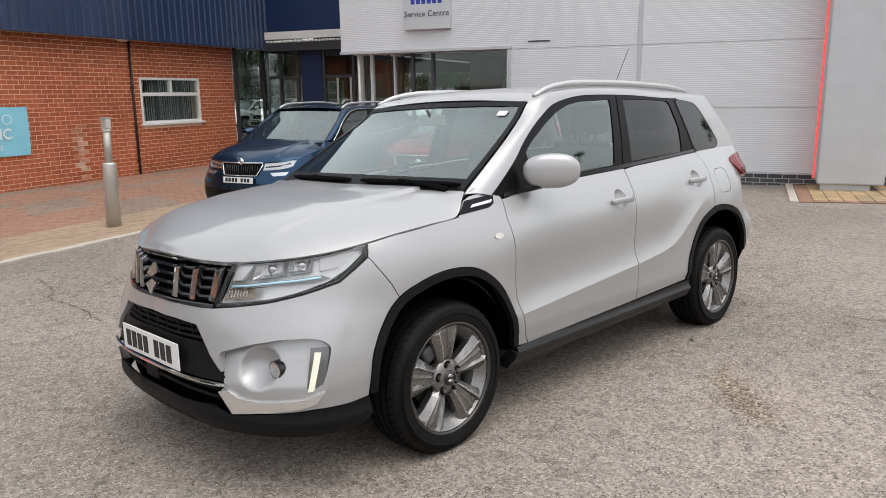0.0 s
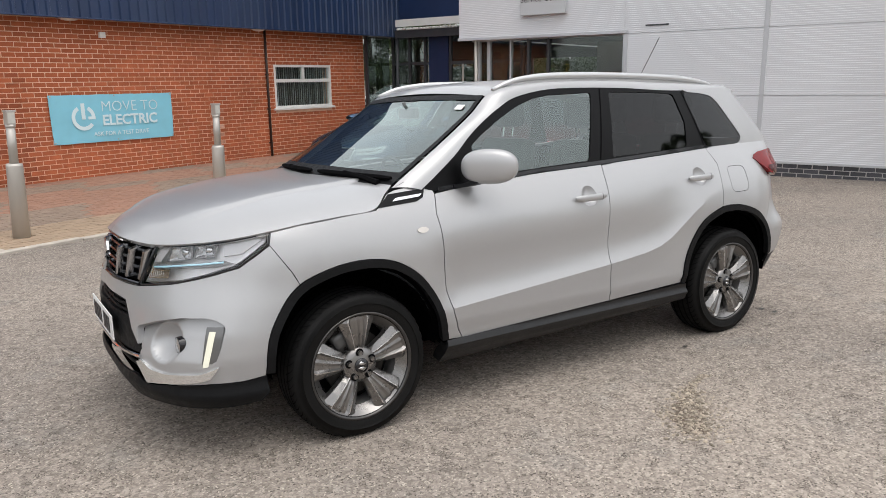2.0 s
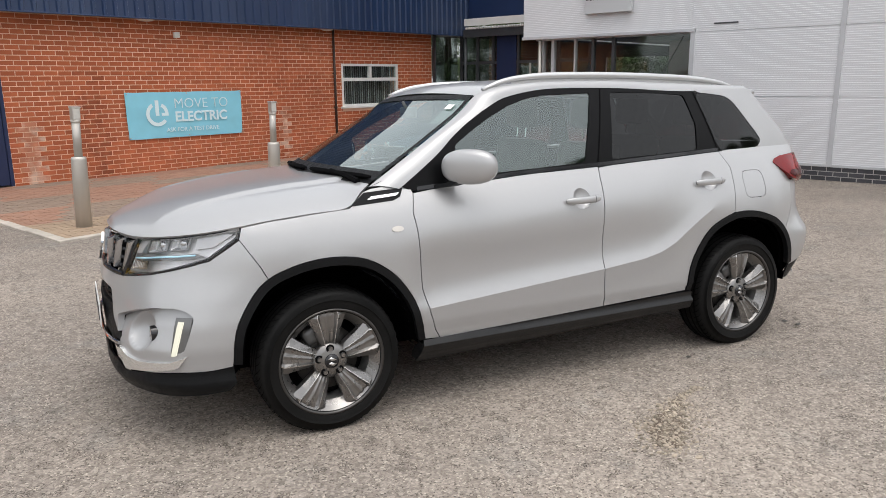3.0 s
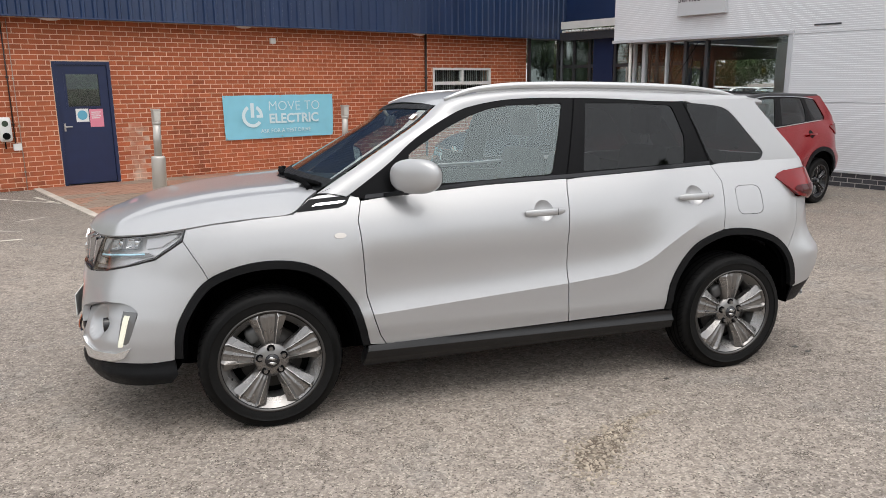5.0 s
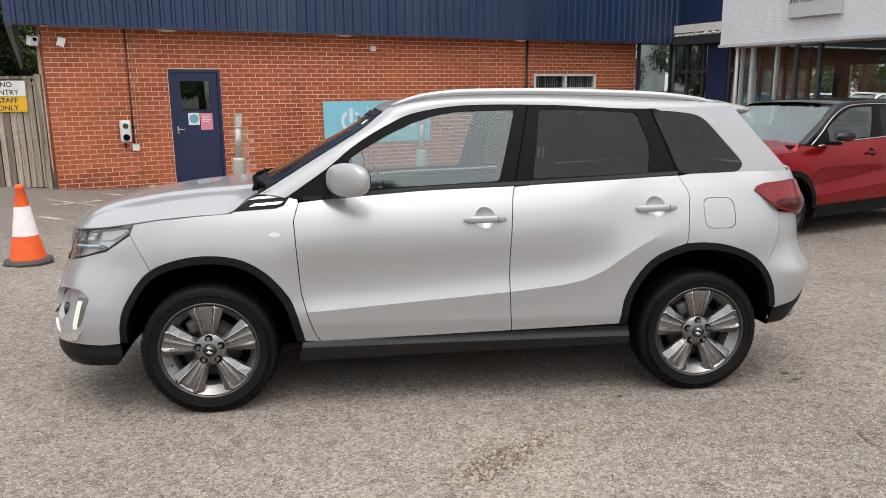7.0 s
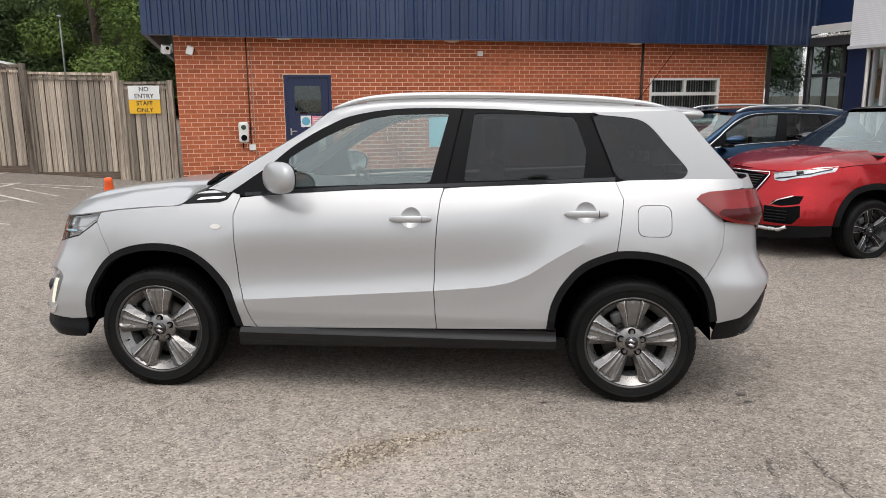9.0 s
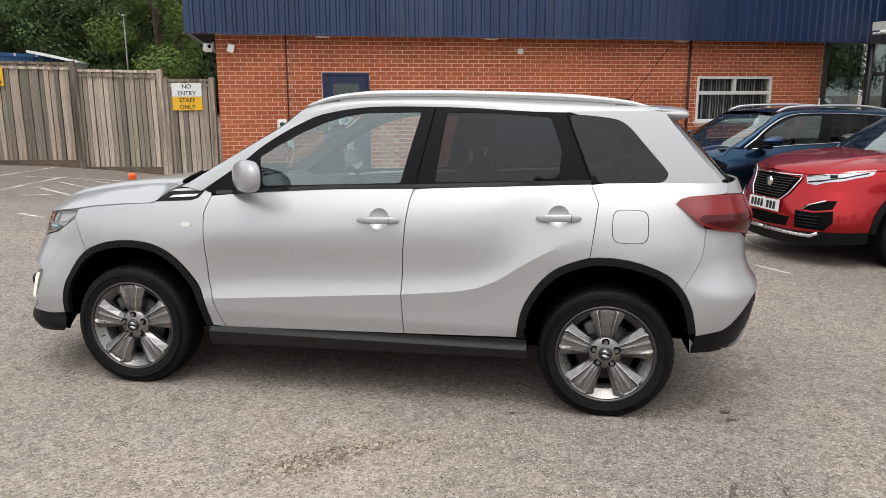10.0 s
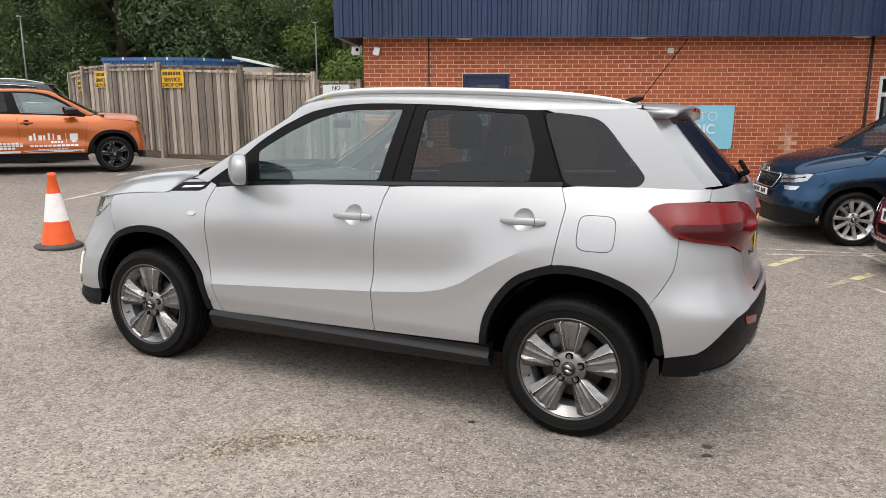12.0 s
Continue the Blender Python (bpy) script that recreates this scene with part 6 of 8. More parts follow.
for f in (1, -1):
    for outline, depth in UNITS:
        unit = part("lamp_unit", cup(f, by_y(outline), depth + .014, .045), REFLECTOR, silver_car, smooth=True)
        c = np.mean(np.array(by_y(outline)), 0)
        q = suv.at(c[0], c[1], depth - .012)
        part("projector", lathe([(.022, 0), (.020, .010), (.012, .016), (0, .018)], 24, pose(q[0], q[1] * f, q[2]) @ pose(0, 0, 0, 0, 90, 20 * f)), CHROME, unit, smooth=True)
        part("lamp_rim", tube([suv.at(u, z, depth + .016) * np.array((1, f, 1)) for u, z in dense(by_y(outline), .02)], .004, 6), DARK_HOUSING, unit)
    part("side_fin", sheet(shell(-0.03), by_x([(1.77, .853), (1.76, .90), (1.64, .918), (1.62, .91), (1.70, .862)]), 0.02, flange=0.02, flip=f), mat("fin_grey", (0.55, 0.55, 0.56), 0.3, metal=0.5), silver_car, smooth=True)
    part("brow", sheet(shell(-0.018), by_y([(.43, .868), (.50, .884), (.505, .874), (.47, .822), (.425, .815)]), 0.02, flange=0.02, flip=f), HOUSING, silver_car, smooth=True)
    part("light_guide", tube([suv.at(u, z, -0.020) * np.array((1, f, 1)) for u, z in by_y([(.425, .795), (.5, .803), (.60, .817)]) + by_x([(1.85, .825), (1.775, .832)])], .0042, 6), LED_BLUE, silver_car, smooth=True)
    part("guide_shelf", sheet(shell(-0.026), by_y([(.42, .786), (.5, .794), (.60, .806)]) + by_x([(1.80, .814), (1.74, .825), (1.77, .838)]) + by_y([(.60, .822), (.5, .809), (.424, .800)]), 0.02, flange=0.02, flip=f), DARK_HOUSING, silver_car, smooth=True)
    lens = part("indicator", cup(f, by_y([(.402, .745), (.418, .786), (.535, .795), (.538, .760)]), -.02, .02), mat("amber_clear", (0.52, 0.44, 0.36), 0.2, metal=0.7), silver_car, smooth=True)
    for k in range(7):
        y = .418 + .014 * k
        pts = [suv.at(suv.u_y(y, z), z, -.020) * np.array((1, f, 1)) for z in (.752 + .004 * k / 2, .784)]
        part("indicator_rib", tube(pts, .0022, 5), REFLECTOR, lens)
    part("lamp_cover", sheet(shell(-0.004), HEAD, 0.028, gap=0.003, flange=0.01, flip=f), LAMP, silver_car, smooth=True).visible_shadow = False
    part("lamp_seal", tube([suv.at(u, z, -0.007) * np.array((1, f, 1)) for u, z in dense(HEAD + HEAD[:1], .03, False)], .005, 5), GLOSS, silver_car)

# bonnet
EDGE = [(2.066, 0, .912), (2.060, .15, .908), (2.030, .27, .898), (1.972, .43, .895), (1.880, .61, .911), (1.75, .715, .926), (1.60, .770, .948), (1.468, .796, .968), (1.29, .808, .985), (1.13, .806, .998), (1.052, .768, 1.058), (1.0, .735, 1.088)]
edge = curve3(EDGE, 64)
SPINE = [(2.068, .912), (2.045, .938), (1.98, .968), (1.88, .998), (1.7, 1.034), (1.5, 1.064), (1.3, 1.084), (1.12, 1.094)]


def bonnet(f):
    rows = []
    for k, e in enumerate(edge):
        t = k / (len(edge) - 1)
        xs = 2.03 - .91 * t ** 1.15
        zs = float(np.interp(-xs, [-p[0] for p in SPINE], [p[1] for p in SPINE]))
        row = []
        for s in np.r_[np.linspace(0, .5, 8), np.linspace(.52, 1, 40)]:
            x, y = xs + (e[0] - xs) * s, e[1] * s
            zspine = float(np.interp(-max(min(x, 2.068), 1.12), [-p[0] for p in SPINE], [p[1] for p in SPINE]))
            drop = s ** 5
            z = (zspine * (1 - drop) + e[2] * drop) if e[1] > .02 else zspine
            z += .013 * float(smooth01(.515, .485, y)) * float(smooth01(1.93, 1.75, x)) * float(smooth01(1.0, .93, s)) - .004
            row.append((x, y, z))
        rows.append(row)
    return loft(rows, f)


bon = bonnet(1)
me = bpy.data.meshes.new("half")
bonnet_r = bonnet(-1)
bonnet_r.to_mesh(me)
bonnet_r.free()
bon.from_mesh(me)
bpy.data.meshes.remove(me)
bmesh.ops.remove_doubles(bon, verts=bon.verts, dist=0.0015)
bmesh.ops.recalc_face_normals(bon, faces=bon.faces)
if sum(f.normal.z for f in bon.faces) < 0:
    bmesh.ops.reverse_faces(bon, faces=bon.faces)
rim = [e for e in bon.edges if e.is_boundary]
r = bmesh.ops.extrude_edge_only(bon, edges=rim)
for v in r["geom"]:
    if isinstance(v, bmesh.types.BMVert):
        v.co += Vector((-0.012 if v.co.x > 1.2 else 0.0, -0.012 * math.copysign(1, v.co.y), -0.018))
for e in bon.edges:
    if len(e.link_faces) == 2 and e.calc_face_angle(0) > 0.9:
        e.smooth = False
part("bonnet", bon, SILVER, silver_car, smooth=True)
part("engine_cover", box(.95, -.6, .78, 1.55, .6, .84), BLACK, silver_car)

# side vents and scuttle
VENT = [(1.112, .998), (1.042, 1.050), (.848, 1.061), (.872, 1.024), (.91, 1.010)]
both("wing_vent", lambda f: sheet(shell(0.003), by_x(VENT), 0.02, flange=0.02, flip=f), TRIM, silver_car, "black wing vent with a chrome bar")
both("vent_bar", lambda f: sheet(shell(0.009), by_x([(1.035, 1.020), (1.012, 1.033), (.874, 1.042), (.893, 1.030)]), 0.02, flange=0.01, flip=f), CHROME, silver_car)
both("side_marker", lambda f: sheet(shell(0.006), by_x(ring(.916, .888, .028, 20, .45)), 0.012, flange=0.008, flip=f), mat("marker_clear", (0.60, 0.57, 0.53), 0.2), silver_car)
part("scuttle", loft([[(1.12 - .16 * y * y, y, 1.072 - .03 * y * y), (.97 - .06 * y * y, y, 1.10 - .01 * y * y)] for y in np.linspace(-.74, .74, 15)], thick=0.02), TRIM, silver_car)


# greenhouse
bx = np.linspace(-1.95, 1.1, 160)
by_ = np.array([float(np.interp(-x, -suv.at(suv.u, belt_z(np.interp(suv.u, suv.u, suv.xy[:, 0])))[:, 0], suv.at(suv.u, belt_z(np.interp(suv.u, suv.u, suv.xy[:, 0])))[:, 1])) for x in bx])


def side_y(x, z):
    h = np.clip(np.asarray(z, float) - belt_z(x), -0.03, 9)
    return np.interp(x, bx, by_) - 0.006 - 0.16 * h - 0.25 * h ** 2 - 0.03 * smooth01(-1.0, -1.75, x) * h


def green(push=0.0):
    return lambda x, z: np.stack([x, side_y(x, z) + push, z], -1)


TOPL = [(0.851, 1.064), (0.746, 1.138), (0.651, 1.204), (0.551, 1.287), (0.404, 1.383), (0.289, 1.439), (0.176, 1.476), (0.005, 1.5), (-0.352, 1.505), (-0.698, 1.495), (-1.005, 1.479), (-1.25, 1.456)]
topl = [tuple(p) for p in curve3(TOPL, 60)]
QW = [(-1.024, 1.475), (-1.134, 1.469), (-1.25, 1.456), (-1.296, 1.438), (-1.336, 1.405), (-1.409, 1.319), (-1.505, 1.213), (-1.513, 1.19), (-1.497, 1.162), (-1.471, 1.152), (-1.163, 1.144)]
frame_poly = [(.812, 1.045)] + [(x, float(belt_z(x)) + .004) for x in np.linspace(.79, -1.176, 30)] + [(-1.042, 1.474)] + [p for p in topl if p[0] > -1.01][::-1]
G_F = [(0.529, 1.091), (0.556, 1.237), (0.472, 1.292), (0.347, 1.362), (0.225, 1.418), (0.112, 1.453), (-0.0, 1.471), (-0.292, 1.479), (-0.2, 1.122), (0.173, 1.105)]
G_R = [(-0.423, 1.48), (-0.698, 1.477), (-0.926, 1.464), (-0.946, 1.45), (-1.003, 1.298), (-0.992, 1.153), (-0.697, 1.142), (-0.377, 1.131)]
QW, G_F, G_R = filleted(QW, .05), filleted(G_F, .02), filleted(G_R, .02)
both("window_surround", lambda f: sheet(green(0.0), frame_poly, 0.03, [G_F, G_R], flange=0.012, flip=f), PILLAR, silver_car, "black window surround and pillars")
for ln in ([(-.278, 1.104), (-.362, 1.50)], [(-1.152, 1.146), (-1.020, 1.474)]):
    (xa, za), (xb, zb) = ln
    both("door_gap", lambda f: sheet(green(0.0012), [(xa + .004, za), (xa - .004, za), (xb - .004, zb), (xb + .004, zb)], 0.03, flange=0, flip=f), BLACK, silver_car)
both("window_seal", lambda f: sheet(green(0.004), [(x, float(belt_z(x)) + .002) for x in np.linspace(.78, -1.15, 24)] + [(x, float(belt_z(x)) + .020) for x in np.linspace(-1.15, .78, 24)], 0.02, flange=0.006, flip=f), GLOSS, silver_car)
for nm, pol, ma in (("front_window", G_F, CLEAR), ("rear_window", G_R, PRIVACY), ("quarter_window", QW, PRIVACY)):
    for ob in both(nm, lambda f, p=pol: sheet(green(0.002 if nm == "quarter_window" else -0.005), p, 0.05, flange=0, flip=f), ma, silver_car):
        ob.visible_shadow = False
REAR_EDGE = [(-1.768, 1.156), (-1.747, 1.183), (-1.633, 1.305), (-1.522, 1.442), (-1.49, 1.486)]
pillar_poly = [(x, float(belt_z(x)) - .004) for x in np.linspace(-1.160, -1.76, 14)] + REAR_EDGE + [(-1.44, 1.497), (-1.26, 1.492), (-1.1, 1.489), (-1.030, 1.487)] + QW[4:-4]
both("rear_pillar", lambda f: sheet(green(0.0052), pillar_poly, 0.024, flange=0.015, flip=f), SILVER, silver_car)

# roof, its sides and the windscreen
INNER = [(1.0, .735, 1.072), (.955, .722, 1.097), (.805, .698, 1.188), (.637, .668, 1.291), (.475, .628, 1.391), (.372, .602, 1.474), (.30, .592, 1.508), (.15, .582, 1.532), (-.1, .578, 1.544), (-.5, .575, 1.547), (-1.0, .567, 1.532), (-1.46, .54, 1.502)]
OUTER = [(0.868, 1.056), (0.767, 1.123), (0.651, 1.204), (0.551, 1.287), (0.453, 1.353), (0.342, 1.414), (0.215, 1.465), (-0.047, 1.502), (-0.495, 1.502), (-0.951, 1.483), (-1.462, 1.498)]
inner, outer2 = curve3(INNER, 70), curve3(OUTER, 70)


def cant(f):
    rows = []
    for a, (x, z) in zip(inner, outer2):
        b = np.array((x, float(side_y(x, z)) + .003, z))
        row = []
        for t in np.linspace(0, 1, 9):
            p = a * t + b * (1 - t)
            bulge = (0.012 if x > .3 else 0.020) * math.sin(math.pi * t)
            n = np.array((0.25 if x > .25 else 0, .72, .65))
            row.append(p + n * bulge)
        rows.append(row)
    return loft(rows, f)


both("roof_side", cant, SILVER, silver_car)
rows = []
for a in inner:
    if a[0] < .38:
        rows.append([(a[0] + .035 * (1 - (s / 1.0) ** 2) * (1 if a[0] > .2 else 0), a[1] * s, a[2] + .026 * (1 - s * s)) for s in np.linspace(-1, 1, 25)])
part("roof", loft(rows), SILVER, silver_car, smooth=True)
rows = []
ws = [a for a in inner if a[0] >= .36]
for a in ws:
    t = (1.0 - a[0]) / .64
    rows.append([(a[0] + (.13 * (1 - t) + .05 * t) * (1 - s * s), a[1] * s, a[2] + .012 * (1 - s * s)) for s in np.r_[-.985, -.945, np.linspace(-.87, .87, 21), .945, .985]])
wsc = part("windscreen", loft(rows), SCREEN, silver_car, smooth=True)
wsc.visible_shadow = False
part("screen_band", loft([[(p[0] + .002, p[1], p[2] + .003) for p in r] for r in rows[-2:]]), TRIM, silver_car, smooth=True)
part("screen_base", loft([[(p[0] + .003, p[1], p[2] + .003) for p in r] for r in rows[:4]]), TRIM, silver_car, smooth=True)
for k in (slice(0, 2), slice(-2, None)):
    part("screen_edge", loft([[(p[0] + .003, p[1], p[2] + .002) for p in r[k]] for r in rows]), TRIM, silver_car, smooth=True)
label_rows = [[(p[0] + .004, p[1], p[2] + .004) for p in r[-4:-2]] for r in rows[-4:-2]]
part("tax_label", loft(label_rows), PLATE_WHITE, silver_car, "white sticker inside the windscreen")
for f in (1, -1):
    rail = curve3([(.33, .603, 1.500), (.22, .598, 1.538), (.1, .593, 1.558), (-.1, .588, 1.570), (-.5, .584, 1.572), (-1.0, .576, 1.559), (-1.3, .562, 1.536), (-1.43, .552, 1.508)], 40)
    part("roof_rail", tube([(p[0], p[1] * f, p[2]) for p in rail], [.010 + .008 * min(1, 5 * min(k, 39 - k) / 39) for k in range(40)], 10), RAIL, silver_car, "satin silver roof rail", smooth=True)
    part("rail_web", loft([[(p[0], p[1], p[2] - .008), (p[0], p[1], min(p[2] - .01, float(np.interp(-p[0], -inner[:, 0], inner[:, 2])) - .004))] for p in rail[4:-4]], f), RAIL, silver_car)
base = part("aerial", tube([(-1.28, 0, 1.545), (-1.33, 0, 1.558), (-1.37, 0, 1.564)], [.016, .017, .008], 10), TRIM, silver_car, smooth=True)
part("aerial_rod", tube([(-1.36, 0, 1.562), (-1.57, 0, 1.86)], .0022, 6), BLACK, base)

# wipers
for y0, y1 in ((.69, .13), (.05, -.53)):
    sweep = [(.965 + .125 * (1 - (y / .72) ** 2), y, 1.110 + .012 * (1 - (y / .72) ** 2)) for y in np.linspace(y0, y1, 10)]
    wiper = part("wiper", tube(sweep, [.008] + [.013] * 8 + [.008], 6), BLACK, silver_car)
    arm = [(1.07 - .1 * y0 * y0, y0 - .04, 1.09), (1.06 - .06 * y0 * y0, y0 - .15, 1.108), ((sweep[5][0] + .005), sweep[5][1], sweep[5][2] + .010)]
    part("wiper_arm", tube(arm, [.016, .013, .009], 6), BLACK, wiper)

# door mirrors: a rounded cap, a black bezel and the glass turned towards the driver
def mirror_ring(v, s):
    """A ring of the housing, at v metres behind its middle, drawn in by s."""
    out = []
    for a in np.linspace(0, 2 * math.pi, 65):
        c, q = math.cos(a), math.sin(a)
        along, up = .133 * s * math.copysign(abs(c) ** .82, c), .081 * s * math.copysign(abs(q) ** .82, q)
        out.append((.562 - .694 * along - .720 * v, .884 + .720 * along - .694 * v, 1.147 + up))
    return out


for f in (1, -1):
    rows = []
    for k in range(15):
        a = math.pi / 2 * k / 14
        rows.append(mirror_ring(-.052 * math.cos(a) ** .8, max(math.sin(a) ** .8, .001)))
    rows += [mirror_ring(.012, 1.0), mirror_ring(.026, .955)]
    mir = part("door_mirror", loft(rows, f), SILVER, silver_car, smooth=True)
    part("mirror_bezel", loft([mirror_ring(.027, .952), mirror_ring(.034, .94), mirror_ring(.036, .90), mirror_ring(.030, .86)], f), TRIM, mir, "black mirror bezel")
    part("mirror_glass", loft([mirror_ring(.031, .87), mirror_ring(.031, .45), mirror_ring(.031, .002)], f), CHROME, mir)
    part("mirror_arm", loft([[(.690, .775, 1.064), (.655, .82, 1.074), (.62, .86, 1.092)], [(.575, .785, 1.070), (.57, .82, 1.078), (.565, .86, 1.092)]], f, thick=0.018), TRIM, mir)

# rear: bumper, lamps, tailgate, spoiler, rear glass
TAIL = by_x([(-1.548, 1.062), (-1.567, 1.081), (-1.612, 1.095), (-1.70, 1.103), (-1.785, 1.106)]) + by_ry([(.58, 1.100), (.46, 1.085), (.40, 1.04), (.375, .99), (.45, .93), (.553, .884), (.648, .919)]) + by_x([(-1.74, .945), (-1.671, .964), (-1.60, 1.02)])


def tail_skin(u, z):
    """A full lens that stands proud of the body: its upper half looks up, its lower half down."""
    ridge = np.where(z > .99, smooth01(1.12, .985, z), smooth01(.875, .995, z))
    tip = smooth01(suv.u_x(-1.54, 1.06), suv.u_x(-1.70, 1.06), u)
    return suv.at(u, z, 0.006 + 0.034 * ridge * tip)


both("tail_lamp", lambda f: sheet(tail_skin, TAIL, 0.012, gap=-0.002, flange=0.03, flip=f), RED_LAMP, silver_car, "red wraparound tail lamp")
both("lamp_stripe", lambda f: sheet(lambda u, z: tail_skin(u, z) + np.array((-.001, .0045, 0)), filleted(by_x([(-1.640, .995), (-1.66, 1.016), (-1.80, 1.020)]) + by_ry([(.60, 1.024), (.565, .90), (.64, .93)]) + by_x([(-1.745, .957), (-1.685, .975)]), .012), 0.009, flange=0.004, flip=f), RED_LAMP_DARK, silver_car)
RB_LOW = by_x([(-1.721, .452), (-1.788, .467), (-1.826, .495), (-1.88, .563)]) + by_ry([(.725, .622), (.59, .657), (.357, .676), (0, .68)])
rb = by_x([(-1.683, .95), (-1.682, .88), (-1.674, .82), (-1.651, .768), SEAM_R] + [p for p in R_ARCH_S if p[0] < -1.593] + [(-1.664, .44)]) + RB_LOW + by_ry([(0, .70), (.3, .695), (.45, .69), (.50, .75), (.53, .87), (.565, .882), (.66, .917)]) + by_x([(-1.742, .943)])
def rear_skin(u, z):
    """The bumper swells to a sharp level crease, fading out towards the arch and the upper seam."""
    d = np.where(z > .645, np.clip((.80 - z) / .155, 0, 1) ** 1.6, np.clip((z - .44) / .205, 0, 1))
    return suv.at(u, z, .014 * d * smooth01(suv.u_x(-1.62, .64), suv.u_x(-1.74, .64), u))


both("rear_bumper", lambda f: sheet(rear_skin, rb, 0.028, gap=0.0005, flange=0.02, flip=f), SILVER, silver_car)
rl = by_x([(-1.664, .439)]) + [(u, z - .001) for u, z in RB_LOW] + by_ry([(0, .36), (.4, .35), (.6, .36)]) + by_x([(-1.75, .345), (-1.655, .345)])
both("rear_lip", lambda f: sheet(shell(-0.004), rl, 0.03, flange=0.010, flip=f), TRIM, silver_car, "black plastic lower rear bumper")
both("rear_reflector", lambda f: sheet(shell(0.001), by_ry([(.64, .612), (.48, .592), (.465, .556), (.62, .572)]), 0.012, flange=0.01, flip=f), RED_LAMP, silver_car)
both("rear_skid", lambda f: sheet(shell(0.012), by_x([(-1.80, .36)]) + by_ry([(.6, .385), (.45, .415), (0, .425), (0, .40), (.45, .39), (.6, .365)]), 0.02, flange=0.012, flip=f), WHEEL_GREY, silver_car)
tg = by_ry([(0, .708), (.44, .70), (.49, .755), (.52, .868), (.54, .884), (.44, .928), (.37, .99), (.395, 1.045), (.455, 1.091), (.58, 1.106)]) + by_x([(-1.787, 1.110), (-1.792, 1.160)]) + by_ry([(.52, 1.175), (.3, 1.165), (0, 1.16)])
both("tailgate", lambda f: sheet(shell(-0.002), tg, 0.03, gap=0.001, flange=0.012, flip=f), SILVER, silver_car)
rows = []
for t in np.linspace(0, 1, 10):
    a = np.array((-1.738, .700, 1.163)) * (1 - t) + np.array((-1.488, .596, 1.470)) * t
    c = np.array((-1.90, 0, 1.165)) * (1 - t) + np.array((-1.575, 0, 1.50)) * t
    rows.append([(c[0] + (a[0] - c[0]) * s * s, a[1] * s, c[2] + (a[2] - c[2]) * s * s) for s in np.linspace(-1, 1, 21)])
rg = part("tailgate_window", loft([r[3:-3] for r in rows]), PRIVACY, silver_car, smooth=True)
rg.visible_shadow = False
part("tailgate_frame", loft([r[:4] for r in rows]), SILVER, silver_car, smooth=True)
part("tailgate_frame", loft([r[-4:] for r in rows]), SILVER, silver_car, smooth=True)
sp = []
for s in np.linspace(-1, 1, 31):
    tip = -1.64 + .03 * s * s
    y = .585 * s
    top = 1.512 + .024 * (1 - s * s) - .012 * abs(s) ** 6
    low = .036 + .012 * abs(s) ** 4
    sp.append([(-1.42, y * .96, top - .004), (-1.46, y * .97, top), (-1.55, y * .975, top - .003), (tip + .012, y * .98, top - .012), (tip, y * .98, top - .018), (tip + .004, y * .98, top - .034), (-1.56, y, top - low), (-1.50, y, top - low + .006), (-1.42, y * .96, top - .03), (-1.42, y * .96, top - .004)])
bm = loft(sp)
bmesh.ops.holes_fill(bm, edges=[e for e in bm.edges if e.is_boundary], sides=0)
part("spoiler", bm, SILVER, silver_car, "silver roof spoiler", smooth=True)
part("brake_light", box(-1.646, -.12, 1.497, -1.634, .12, 1.513), RED_LAMP, silver_car)
for f in (1, -1):
    # the body-coloured shoulder between pillar, quarter and tailgate
    sh = [(-1.70, .722, 1.150), (-1.762, .712, 1.158), (-1.795, .668, 1.156), (-1.775, .620, 1.156), (-1.70, .64, 1.156)]
    bm = bmesh.new()
    top = [bm.verts.new((x, y * f, z)) for x, y, z in sh]
    low = [bm.verts.new((x, y * f * .99, z - .05)) for x, y, z in sh]
    bm.faces.new(top)
    for i in range(5):
        bm.faces.new((top[i], low[i], low[(i + 1) % 5], top[(i + 1) % 5]))
    bmesh.ops.recalc_face_normals(bm, faces=bm.faces)
    part("shoulder", bm, SILVER, silver_car)
number_plate(silver_car, pose(-1.968, 0, .92, 0, 0, -90), PLATE_YELLOW)
part("rear_wiper", tube([(-1.87, .05, 1.19), (-1.905, .02, 1.205), (-1.86, -.3, 1.24)], .014, 6), BLACK, silver_car)
part("tail_badge", sheet(shell(0.006), by_ry([(.44, .872), (.30, .872), (.30, .85), (.44, .85)]), 0.03, flange=0.004), CHROME, silver_car)

# cabin
MIRROR_BACK = mat("mirror_housing", (0.16, 0.16, 0.16), 0.5, vary=0.1, scale=20)


